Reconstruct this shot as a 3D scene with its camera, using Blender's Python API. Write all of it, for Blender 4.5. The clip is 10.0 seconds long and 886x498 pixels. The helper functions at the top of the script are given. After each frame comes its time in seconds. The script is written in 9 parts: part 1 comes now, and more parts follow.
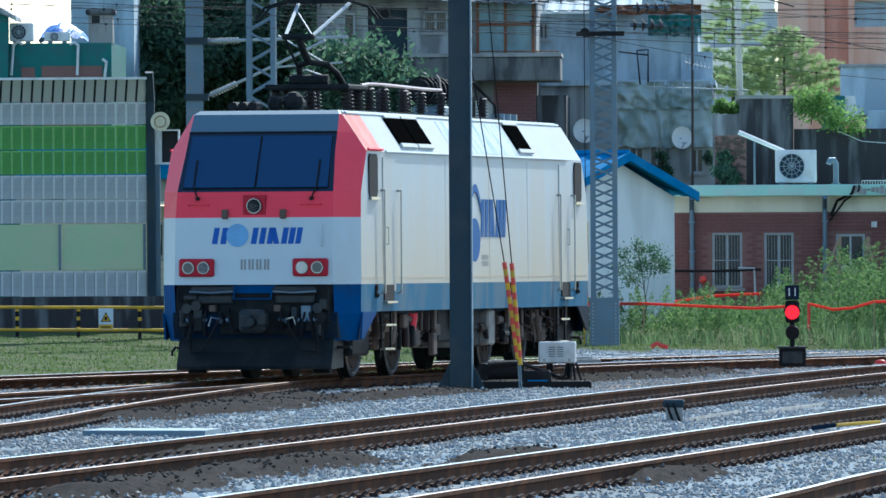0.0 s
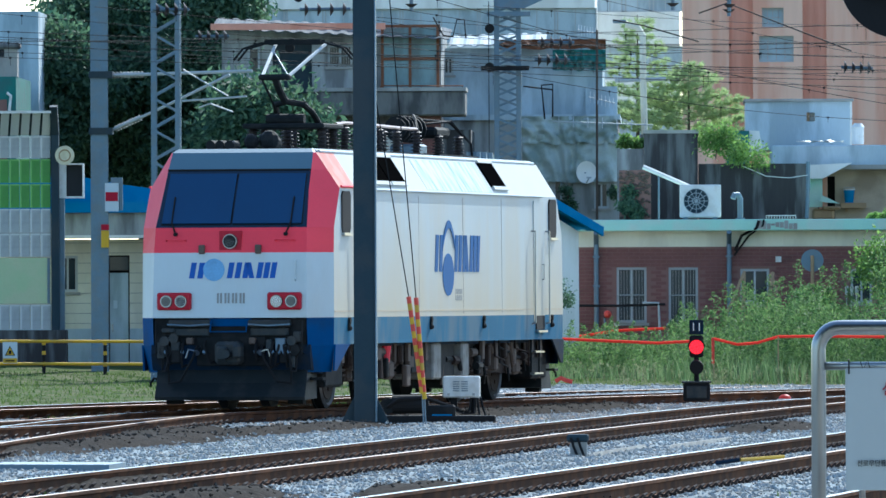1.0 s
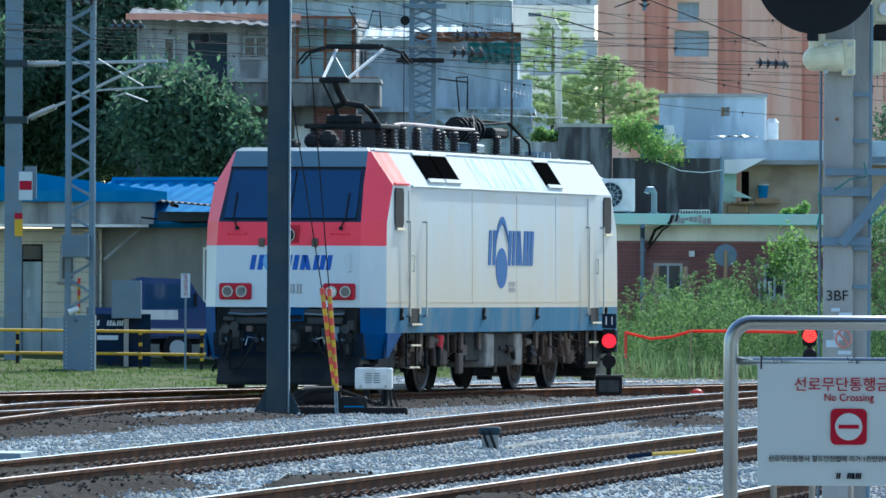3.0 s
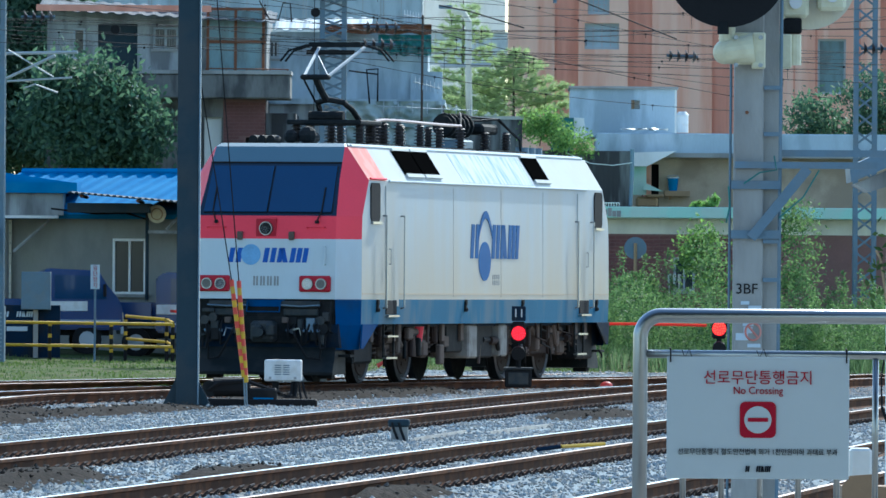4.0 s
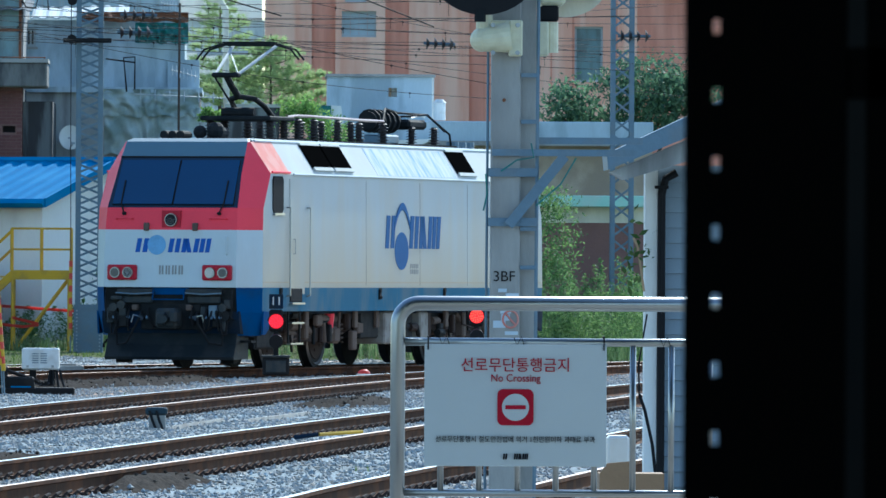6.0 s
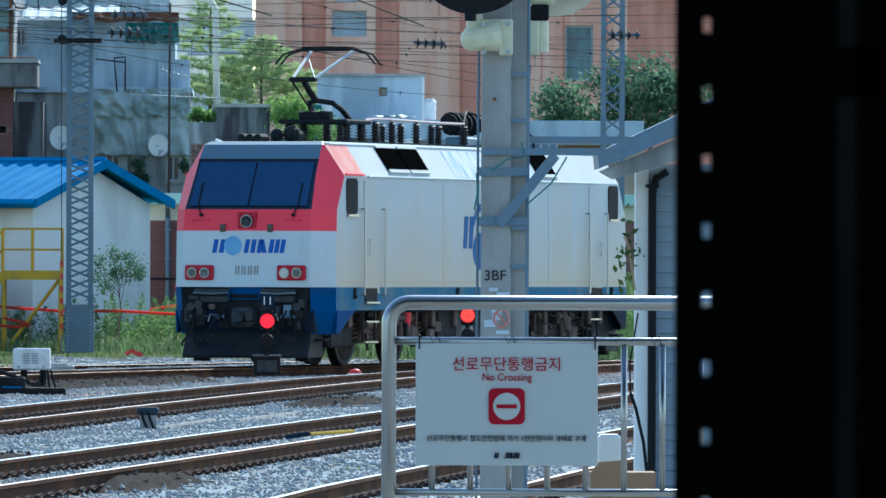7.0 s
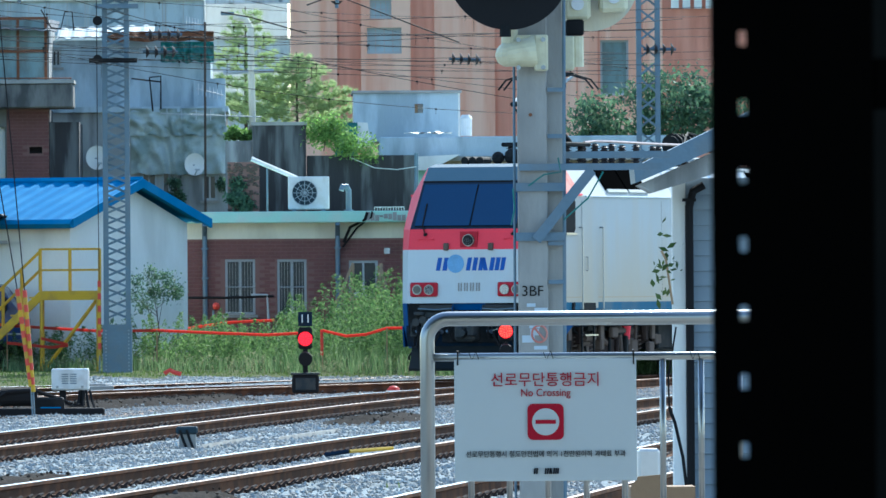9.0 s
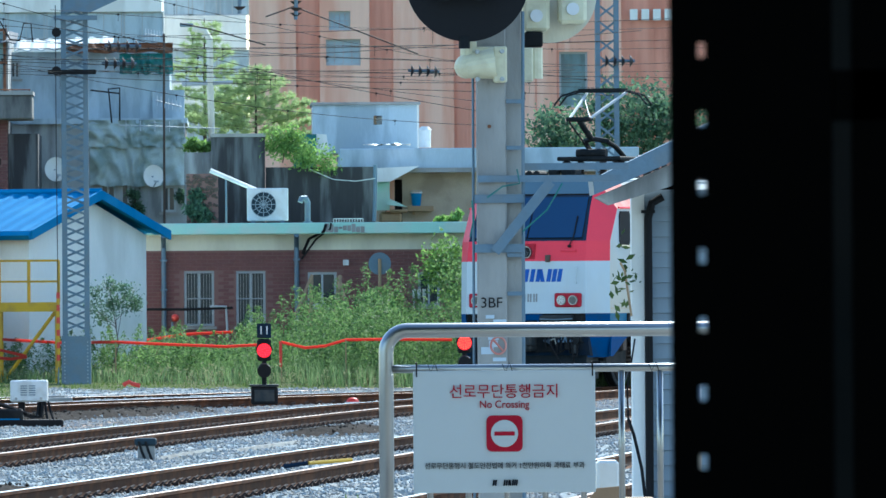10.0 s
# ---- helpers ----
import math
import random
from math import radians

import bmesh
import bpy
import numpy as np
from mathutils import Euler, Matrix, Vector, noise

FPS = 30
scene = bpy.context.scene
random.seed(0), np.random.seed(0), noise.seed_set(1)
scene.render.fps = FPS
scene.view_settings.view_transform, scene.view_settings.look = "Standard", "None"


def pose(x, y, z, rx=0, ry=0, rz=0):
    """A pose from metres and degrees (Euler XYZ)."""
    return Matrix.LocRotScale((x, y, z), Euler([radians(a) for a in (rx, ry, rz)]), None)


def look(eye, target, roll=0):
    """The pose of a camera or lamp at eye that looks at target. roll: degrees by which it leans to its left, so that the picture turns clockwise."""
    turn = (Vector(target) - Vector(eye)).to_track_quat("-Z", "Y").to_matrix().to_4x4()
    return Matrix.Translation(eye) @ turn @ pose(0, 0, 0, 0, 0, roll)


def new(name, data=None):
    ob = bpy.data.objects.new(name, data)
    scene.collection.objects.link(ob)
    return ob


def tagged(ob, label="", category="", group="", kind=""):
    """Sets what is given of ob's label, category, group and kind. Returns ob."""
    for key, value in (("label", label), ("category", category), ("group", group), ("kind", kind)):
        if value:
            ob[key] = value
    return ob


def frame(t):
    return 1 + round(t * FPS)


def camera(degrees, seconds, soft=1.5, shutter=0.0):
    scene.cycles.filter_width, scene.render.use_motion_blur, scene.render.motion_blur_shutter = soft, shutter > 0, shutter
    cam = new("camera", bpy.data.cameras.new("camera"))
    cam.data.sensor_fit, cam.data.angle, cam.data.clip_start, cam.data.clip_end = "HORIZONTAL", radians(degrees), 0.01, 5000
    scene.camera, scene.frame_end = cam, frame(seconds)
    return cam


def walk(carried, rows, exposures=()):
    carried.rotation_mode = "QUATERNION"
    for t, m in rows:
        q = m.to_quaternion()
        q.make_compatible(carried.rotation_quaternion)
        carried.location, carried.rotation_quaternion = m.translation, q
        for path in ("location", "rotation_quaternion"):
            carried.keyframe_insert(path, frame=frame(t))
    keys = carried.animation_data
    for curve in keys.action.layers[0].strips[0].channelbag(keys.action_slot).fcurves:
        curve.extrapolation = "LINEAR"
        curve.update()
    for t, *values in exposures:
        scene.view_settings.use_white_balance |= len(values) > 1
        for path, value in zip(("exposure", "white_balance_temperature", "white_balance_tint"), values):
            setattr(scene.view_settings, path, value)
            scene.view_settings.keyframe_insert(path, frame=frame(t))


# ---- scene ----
EYE = (0.0, 0.0, 1.709)
cam = camera(4.988, 10.0)
# seconds, aim to the right and up on a wall 100 m off, lean
SWING = [
    (0, -3.2623, 0.1409, -0.319),
    (0.5, -2.7485, 0.212, -0.216),
    (1, -2.3199, 0.4743, -0.238),
    (1.5, -2.4117, 0.5749, -0.213),
    (2, -2.5099, 0.6061, 0.062),
    (2.5, -2.1863, 0.6396, 0.335),
    (3, -1.469, 0.3958, 0.265),
    (3.2, -1.2463, 0.3247, 0.291),
    (4.3, -0.2836, 0.3231, 0.48),
    (4.5, -0.0617, 0.3077, 0.502),
    (5, 0.3948, 0.2707, 0.309),
    (5.5, 1.094, 0.2415, 0.441),
    (6, 1.8045, 0.22, 0.329),
    (6.2, 1.9626, 0.2116, 0.311),
    (7.3, 1.8557, 0.2173, 0.09),
    (7.5, 1.8783, 0.2471, -0.0),
    (8, 1.8658, 0.1818, -0.127),
    (8.5, 1.5436, 0.3688, -0.496),
    (9, 1.5284, 0.3738, -0.4),
    (9.5, 1.5803, 0.3941, -0.32),
    (10, 1.9333, 0.4859, -0.39),
]
walk(cam, [(t, look(EYE, (x, 100.0, EYE[2] + z), lean)) for t, x, z, lean in SWING],
     exposures=[(0.0, 0.80, 5500, 3), (1.0, 0.96, 5550, 3), (3.0, 0.98, 5600, 2), (5.0, 0.84, 5450, 1), (7.5, 0.90, 5450, 1), (8.5, 1.06, 5550, 1), (10.0, 1.24, 5650, 1)])
cam.data.dof.use_dof = True
cam.data.dof.focus_distance = 55.0
cam.data.dof.aperture_fstop = 115.0

# ---- light: late sun ahead and to the right, blue sky ----
SUN_AZ, SUN_EL = radians(20), radians(40)
world = bpy.data.worlds.new("sky")
scene.world = world
world.use_nodes = True
wn = world.node_tree.nodes
sky = wn.new("ShaderNodeTexSky")
sky.sky_type = "NISHITA"
sky.sun_disc = False
sky.sun_elevation, sky.sun_rotation = SUN_EL, SUN_AZ
sky.air_density, sky.dust_density = 1.0, 0.6
wn["Background"].inputs["Strength"].default_value = 0.15
world.node_tree.links.new(sky.outputs[0], wn["Background"].inputs["Color"])
sun = new("sun", bpy.data.lights.new("sun", "SUN"))
sun.data.energy, sun.data.angle, sun.data.color = 4.4, radians(0.6), (1.0, 0.93, 0.82)
sun.matrix_world = look((math.sin(SUN_AZ) * 60, math.cos(SUN_AZ) * 60, math.tan(SUN_EL) * 60), (0, 0, 0))


# ---- materials ----
def mat(name, color, rough=0.7, metal=0.0, vary=0.18, scale=1.2, fine=30.0, bump=0.15, stain=None, amount=0.35, spec=0.5,
        stretch=(1, 1, 1), per_piece=0.0, thin=False):
    """A painted or raw surface: colour varied at two scales, stains of another colour, fine relief."""
    m = bpy.data.materials.new(name)
    m.use_nodes = True
    n, ln = m.node_tree.nodes, m.node_tree.links
    b = n["Principled BSDF"]
    b.inputs["Roughness"].default_value, b.inputs["Metallic"].default_value = rough, metal
    b.inputs["Specular IOR Level"].default_value = spec
    tc, mp = n.new("ShaderNodeTexCoord"), n.new("ShaderNodeMapping")
    mp.inputs["Scale"].default_value = stretch
    ln.new(tc.outputs["Object"], mp.inputs["Vector"])

    def cloud(sc, detail):
        t = n.new("ShaderNodeTexNoise")
        t.inputs["Scale"].default_value, t.inputs["Detail"].default_value = sc, detail
        ln.new(mp.outputs[0], t.inputs["Vector"])
        return t.outputs["Fac"]

    def mix(fac, a, c, kind="MIX"):
        x = n.new("ShaderNodeMix")
        x.data_type, x.blend_type = "RGBA", kind
        for sock, v in ((x.inputs[0], fac), (x.inputs[6], a), (x.inputs[7], c)):
            if isinstance(v, (tuple, list)):
                sock.default_value = (*v, 1) if len(v) == 3 else v
            elif isinstance(v, (int, float)):
                sock.default_value = v
            else:
                ln.new(v, sock)
        return x.outputs[2]

    big, small = cloud(scale, 4), cloud(fine, 3)
    lo = tuple(c * (1 - vary) for c in color)
    hi = tuple(min(1, c * (1 + vary)) for c in color)
    out = mix(big, lo, hi)
    dark = tuple(1 - vary for _ in range(3))
    out = mix(small, out, mix(1.0, out, dark, "MULTIPLY"))
    if stain:
        r = n.new("ShaderNodeValToRGB")
        r.color_ramp.elements[0].position, r.color_ramp.elements[1].position = 0.46, 0.6
        ln.new(cloud(scale * 1.7, 8), r.inputs[0])
        s = n.new("ShaderNodeMath")
        s.operation = "MULTIPLY"
        s.inputs[1].default_value = amount
        ln.new(r.outputs[0], s.inputs[0])
        out = mix(s.outputs[0], out, stain)
    if per_piece:
        oi = n.new("ShaderNodeObjectInfo")
        v = n.new("ShaderNodeMapRange")
        v.inputs[3].default_value, v.inputs[4].default_value = 1 - per_piece, 1 + per_piece
        ln.new(oi.outputs["Random"], v.inputs[0])
        out = mix(1.0, out, v.outputs[0], "MULTIPLY")
    ln.new(out, b.inputs["Base Color"])
    if bump:
        bp = n.new("ShaderNodeBump")
        bp.inputs["Strength"].default_value, bp.inputs["Distance"].default_value = bump, 0.02
        ln.new(small, bp.inputs["Height"])
        ln.new(bp.outputs[0], b.inputs["Normal"])
    return m


def leaf_mat(name, dark, light, gloss=0.7):
    """Foliage and grass: colour from island to island, some light through the leaf."""
    m = bpy.data.materials.new(name)
    m.use_nodes = True
    n, ln = m.node_tree.nodes, m.node_tree.links
    b = n["Principled BSDF"]
    g, r = n.new("ShaderNodeNewGeometry"), n.new("ShaderNodeValToRGB")
    r.color_ramp.elements[0].color, r.color_ramp.elements[1].color = (*dark, 1), (*light, 1)
    ln.new(g.outputs["Random Per Island"], r.inputs[0])
    ln.new(r.outputs[0], b.inputs["Base Color"])
    b.inputs["Roughness"].default_value = gloss
    tr, ms = n.new("ShaderNodeBsdfTranslucent"), n.new("ShaderNodeMixShader")
    ln.new(r.outputs[0], tr.inputs[0])
    ms.inputs[0].default_value = 0.5
    ln.new(b.outputs[0], ms.inputs[1])
    ln.new(tr.outputs[0], ms.inputs[2])
    ln.new(ms.outputs[0], n["Material Output"].inputs[0])
    return m


def glow(name, color, power):
    m = bpy.data.materials.new(name)
    m.use_nodes = True
    b = m.node_tree.nodes["Principled BSDF"]
    b.inputs["Base Color"].default_value = (*color, 1)
    b.inputs["Emission Color"].default_value = (*color, 1)
    b.inputs["Emission Strength"].default_value = power
    return m


def stones_mat(name, low, high, size):
    """Loose crushed stone: cells of their own grey, rounded relief."""
    m = mat(name, low, 0.95, vary=0.3, scale=0.4, fine=22, bump=0.3, spec=0.03)
    n, ln = m.node_tree.nodes, m.node_tree.links
    b = n["Principled BSDF"]
    tc, v, r = n.new("ShaderNodeTexCoord"), n.new("ShaderNodeTexVoronoi"), n.new("ShaderNodeValToRGB")
    v.inputs["Scale"].default_value = 1 / size
    ln.new(tc.outputs["Object"], v.inputs["Vector"])
    sp = n.new("ShaderNodeSeparateColor")
    ln.new(v.outputs["Color"], sp.inputs[0])
    ln.new(sp.outputs[0], r.inputs[0])
    r.color_ramp.elements[0].color, r.color_ramp.elements[1].color = (*low, 1), (*high, 1)
    nz, mx = n.new("ShaderNodeTexNoise"), n.new("ShaderNodeMix")
    nz.inputs["Scale"].default_value, nz.inputs["Detail"].default_value = 0.35, 5
    ln.new(tc.outputs["Object"], nz.inputs["Vector"])
    rr = n.new("ShaderNodeValToRGB")
    rr.color_ramp.elements[0].position, rr.color_ramp.elements[1].position = 0.42, 0.7
    rr.color_ramp.elements[0].color, rr.color_ramp.elements[1].color = (1, 1, 1, 1), (0.45, 0.38, 0.32, 1)
    ln.new(nz.outputs[0], rr.inputs[0])
    mx.data_type, mx.blend_type = "RGBA", "MULTIPLY"
    mx.inputs[0].default_value = 0.7
    ln.new(r.outputs[0], mx.inputs[6])
    ln.new(rr.outputs[0], mx.inputs[7])
    ln.new(mx.outputs[2], b.inputs["Base Color"])
    bp = n.new("ShaderNodeBump")
    bp.inputs["Strength"].default_value, bp.inputs["Distance"].default_value, bp.invert = 0.6, size * 0.5, True
    ln.new(v.outputs["Distance"], bp.inputs["Height"])
    ln.new(bp.outputs[0], b.inputs["Normal"])
    return m


def streaked(name, ground_c, streak_c):
    """White enamel with slanting feathered streaks of another colour."""
    m = mat(name, ground_c, 0.45, vary=0.06, scale=0.7, bump=0.01, spec=0.2)
    n, ln = m.node_tree.nodes, m.node_tree.links
    b = n["Principled BSDF"]
    old = b.inputs["Base Color"].links[0].from_socket
    tc, mp, nz, rr, mx = (n.new(k) for k in ("ShaderNodeTexCoord", "ShaderNodeMapping", "ShaderNodeTexNoise", "ShaderNodeValToRGB", "ShaderNodeMix"))
    mp.inputs["Rotation"].default_value = (radians(35), 0, 0)
    mp.inputs["Scale"].default_value = (1, 4.5, 0.9)
    nz.inputs["Scale"].default_value, nz.inputs["Detail"].default_value = 1.6, 6
    rr.color_ramp.elements[0].position, rr.color_ramp.elements[1].position = 0.44, 0.66
    ln.new(tc.outputs["Object"], mp.inputs["Vector"])
    ln.new(mp.outputs[0], nz.inputs["Vector"])
    ln.new(nz.outputs[0], rr.inputs[0])
    mx.data_type = "RGBA"
    ln.new(rr.outputs[0], mx.inputs[0])
    ln.new(old, mx.inputs[6])
    mx.inputs[7].default_value = (*streak_c, 1)
    ln.new(mx.outputs[2], b.inputs["Base Color"])
    return m


def low_tan_enamel(name, color, dust, z0, z1):
    """Off-white enamel with streaks, and a patchy tan tint that strengthens towards the bottom."""
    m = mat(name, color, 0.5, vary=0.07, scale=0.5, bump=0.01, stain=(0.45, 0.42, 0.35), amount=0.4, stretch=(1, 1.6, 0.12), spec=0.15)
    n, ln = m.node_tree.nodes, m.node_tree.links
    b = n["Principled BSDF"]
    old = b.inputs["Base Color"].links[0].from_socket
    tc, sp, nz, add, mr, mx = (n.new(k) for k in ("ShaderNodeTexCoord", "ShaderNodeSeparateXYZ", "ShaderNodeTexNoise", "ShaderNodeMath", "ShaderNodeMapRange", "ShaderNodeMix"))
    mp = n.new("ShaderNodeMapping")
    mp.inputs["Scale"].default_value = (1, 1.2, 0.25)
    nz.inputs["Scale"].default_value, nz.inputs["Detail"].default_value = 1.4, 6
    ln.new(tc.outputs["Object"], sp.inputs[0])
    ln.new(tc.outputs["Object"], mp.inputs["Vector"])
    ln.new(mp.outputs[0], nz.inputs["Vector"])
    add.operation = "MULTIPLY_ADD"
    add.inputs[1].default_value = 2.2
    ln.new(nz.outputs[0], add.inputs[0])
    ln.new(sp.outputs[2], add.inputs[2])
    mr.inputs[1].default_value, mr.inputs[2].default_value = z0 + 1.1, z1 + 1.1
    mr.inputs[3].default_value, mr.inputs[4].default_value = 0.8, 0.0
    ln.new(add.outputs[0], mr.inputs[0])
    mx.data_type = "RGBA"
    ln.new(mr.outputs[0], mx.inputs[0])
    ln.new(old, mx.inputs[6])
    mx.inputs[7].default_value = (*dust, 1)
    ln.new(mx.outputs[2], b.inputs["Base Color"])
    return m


M = {}
M["ballast"] = stones_mat("ballast", (0.17, 0.20, 0.215), (0.29, 0.33, 0.35), 0.04)
M["fines"] = stones_mat("warm_gravel", (0.17, 0.135, 0.11), (0.42, 0.34, 0.28), 0.05)
M["dirt"] = stones_mat("oily_dirt", (0.008, 0.007, 0.0065), (0.042, 0.035, 0.03), 0.05)
M["clod"] = stones_mat("oily_stone", (0.035, 0.03, 0.027), (0.12, 0.105, 0.09), 0.05)
M["turf"] = mat("turf", (0.07, 0.10, 0.033), 0.95, vary=0.4, scale=0.9, fine=9, bump=0.6, stain=(0.13, 0.115, 0.075), amount=0.6, spec=0.03)
M["rail_rust"] = mat("rail_rust", (0.052, 0.022, 0.012), 0.85, 0.0, vary=0.3, scale=1.5, stain=(0.14, 0.055, 0.022), amount=0.45, spec=0.05)
M["rail_shine"] = mat("rail_shine", (0.55, 0.53, 0.5), 0.22, 1.0, vary=0.12, scale=0.7, bump=0.02)
M["rail_dull"] = mat("rail_dull", (0.3, 0.22, 0.17), 0.4, 0.8, vary=0.2, scale=0.7, bump=0.03)
M["sleeper"] = mat("concrete_sleeper", (0.33, 0.31, 0.28), 0.9, vary=0.25, scale=3, stain=(0.12, 0.08, 0.06), amount=0.6, per_piece=0.15)
M["clip"] = mat("spring_clip", (0.03, 0.016, 0.012), 0.8, 0.0, vary=0.2)
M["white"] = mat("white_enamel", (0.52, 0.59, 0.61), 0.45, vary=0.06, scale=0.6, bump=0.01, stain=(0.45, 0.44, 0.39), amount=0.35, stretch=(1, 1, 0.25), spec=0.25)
# Same white enamel, darkened for the roof flanks that face the sun.
M["flank_white"] = mat("sunward_white_enamel", (0.45, 0.475, 0.465), 0.6, vary=0.08, scale=0.7, bump=0.01, stain=(0.40, 0.38, 0.33), amount=0.35, spec=0.12)
M["cream"] = low_tan_enamel("weathered_white_enamel", (0.44, 0.49, 0.50), (0.47, 0.39, 0.26), 1.1, 3.0)
M["red"] = mat("red_enamel", (0.84, 0.05, 0.08), 0.5, vary=0.1, scale=1, bump=0.01, spec=0.25)
M["pale_red"] = mat("sun_faded_red", (0.62, 0.21, 0.17), 0.6, vary=0.14, scale=2, bump=0.01, stain=(0.6, 0.36, 0.30), amount=0.45, spec=0.12)
M["blue"] = mat("deep_blue_enamel", (0.004, 0.068, 0.215), 0.7, vary=0.18, scale=1, bump=0.02, stain=(0.012, 0.045, 0.10), amount=0.5, spec=0.06)
M["greyblue"] = mat("faded_blue_enamel", (0.035, 0.15, 0.25), 0.7, vary=0.16, scale=0.8, bump=0.01, stain=(0.15, 0.19, 0.2), amount=0.55, stretch=(1, 1, 0.3), spec=0.08)
M["navy"] = mat("grimy_navy", (0.006, 0.022, 0.05), 0.75, vary=0.35, scale=2, stain=(0.025, 0.025, 0.022), amount=0.6, spec=0.1)
M["brow"] = mat("slate_blue_enamel", (0.10, 0.165, 0.21), 0.55, vary=0.08, bump=0.01, spec=0.25)
M["black"] = mat("grimy_black", (0.009, 0.0115, 0.013), 0.8, vary=0.3, scale=3, stain=(0.03, 0.027, 0.025), amount=0.4, spec=0.2)
M["under"] = mat("brake_dust_brown", (0.042, 0.027, 0.022), 0.8, vary=0.35, scale=2, stain=(0.03, 0.022, 0.02), amount=0.6, spec=0.15)
M["underlight"] = mat("dusty_tan", (0.13, 0.098, 0.08), 0.8, vary=0.25, scale=3, spec=0.15)
M["steel"] = mat("brushed_stainless", (0.30, 0.32, 0.33), 0.3, 1.0, vary=0.06, scale=2, fine=60, bump=0.02)
M["galv"] = mat("galvanised_steel", (0.14, 0.205, 0.26), 0.55, 0.4, vary=0.18, scale=3, stain=(0.17, 0.18, 0.18), amount=0.35)
M["mast"] = mat("grey_blue_mast_paint", (0.026, 0.046, 0.06), 0.65, 0.0, vary=0.14, scale=1, stain=(0.07, 0.065, 0.06), amount=0.3, spec=0.15)
M["glass"] = mat("tinted_glass", (0.005, 0.042, 0.115), 0.07, vary=0.12, scale=0.8, bump=0, spec=0.55)
M["rubber"] = mat("black_rubber", (0.012, 0.012, 0.013), 0.8, vary=0.2, spec=0.2)
M["lens"] = mat("lamp_lens", (0.33, 0.34, 0.35), 0.12, 0.6, vary=0.1, fine=60)
M["reflector"] = mat("lamp_bowl", (0.10, 0.10, 0.10), 0.3, 0.6, vary=0.3, fine=60)
M["ceramic"] = mat("brown_insulator", (0.03, 0.022, 0.022), 0.6, vary=0.2, spec=0.3)
M["copper"] = mat("weathered_busbar", (0.45, 0.32, 0.26), 0.35, 0.8, vary=0.15)
M["logo"] = mat("logo_blue", (0.008, 0.08, 0.36), 0.35, vary=0.05, bump=0, spec=0.2)
M["logo_faded"] = mat("faded_logo_blue", (0.04, 0.13, 0.32), 0.6, vary=0.18, bump=0, spec=0.05)
M["logo_light"] = mat("logo_light_blue", (0.15, 0.38, 0.66), 0.35, vary=0.35, scale=3, bump=0)
M["grey_paint"] = mat("grey_lettering", (0.25, 0.25, 0.24), 0.5, vary=0.1, bump=0)
M["tan"] = mat("tan_stripe", (0.45, 0.36, 0.25), 0.5, vary=0.1, bump=0)
M["patch"] = streaked("feathered_blue_streaks", (0.45, 0.475, 0.465), (0.15, 0.27, 0.44))
M["gear"] = mat("grey_gear_paint", (0.03, 0.038, 0.042), 0.6, 0.1, vary=0.3, scale=4, stain=(0.07, 0.06, 0.05), amount=0.4, spec=0.25)
M["screen_band"] = mat("dark_screen_band", (0.008, 0.022, 0.045), 0.25, vary=0.1, bump=0, spec=0.4)
M["lamp_box"] = mat("dark_red_enamel", (0.42, 0.012, 0.03), 0.5, vary=0.12, bump=0.01, spec=0.2)
M["plough"] = mat("worn_black_steel", (0.009, 0.0145, 0.018), 0.65, 0.1, vary=0.3, scale=1.5, stain=(0.035, 0.034, 0.032), amount=0.5, spec=0.2)
M["beige"] = mat("shaded_beige_wall", (0.29, 0.285, 0.255), 0.9, vary=0.12, scale=1.2, bump=0.2, stain=(0.19, 0.19, 0.18), amount=0.5, stretch=(1, 1, 0.4))
M["pale_box"] = mat("dusty_grey_box", (0.27, 0.265, 0.245), 0.7, vary=0.2, scale=3, stain=(0.12, 0.10, 0.085), amount=0.5, spec=0.15)
M["worn_panel"] = mat("clouded_green_sheet", (0.20, 0.29, 0.29), 0.7, vary=0.25, scale=2, bump=0.1, stain=(0.10, 0.11, 0.10), amount=0.6, stretch=(1, 1, 0.3))
M["tyre_steel"] = mat("worn_tyre_steel", (0.22, 0.21, 0.20), 0.45, 0.7, vary=0.2, scale=3, stain=(0.08, 0.05, 0.04), amount=0.5)
M["concrete"] = mat("old_concrete", (0.36, 0.35, 0.32), 0.9, vary=0.2, scale=1, fine=25, bump=0.3, stain=(0.15, 0.14, 0.13), amount=0.5, stretch=(1, 1, 0.35))
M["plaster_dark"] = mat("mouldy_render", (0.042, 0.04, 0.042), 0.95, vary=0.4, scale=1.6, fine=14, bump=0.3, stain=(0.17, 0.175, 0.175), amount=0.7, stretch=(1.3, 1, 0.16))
M["plaster_grey"] = mat("grey_render", (0.42, 0.43, 0.42), 0.9, vary=0.25, scale=1.4, bump=0.2, stain=(0.10, 0.10, 0.10), amount=0.7, stretch=(1, 1, 0.2))
M["plaster_blue"] = mat("pale_blue_render", (0.47, 0.56, 0.61), 0.85, vary=0.16, scale=1.3, bump=0.15, stain=(0.20, 0.25, 0.28), amount=0.55, stretch=(1, 1, 0.25))
M["plaster_cream"] = mat("cream_render", (0.76, 0.72, 0.58), 0.85, vary=0.1, scale=0.8, bump=0.15, stain=(0.4, 0.36, 0.28), amount=0.4, stretch=(1, 1, 0.3))
M["plaster_white"] = mat("white_render", (0.86, 0.85, 0.80), 0.85, vary=0.08, scale=0.7, bump=0.15, stain=(0.5, 0.48, 0.42), amount=0.4, stretch=(1, 1, 0.3))
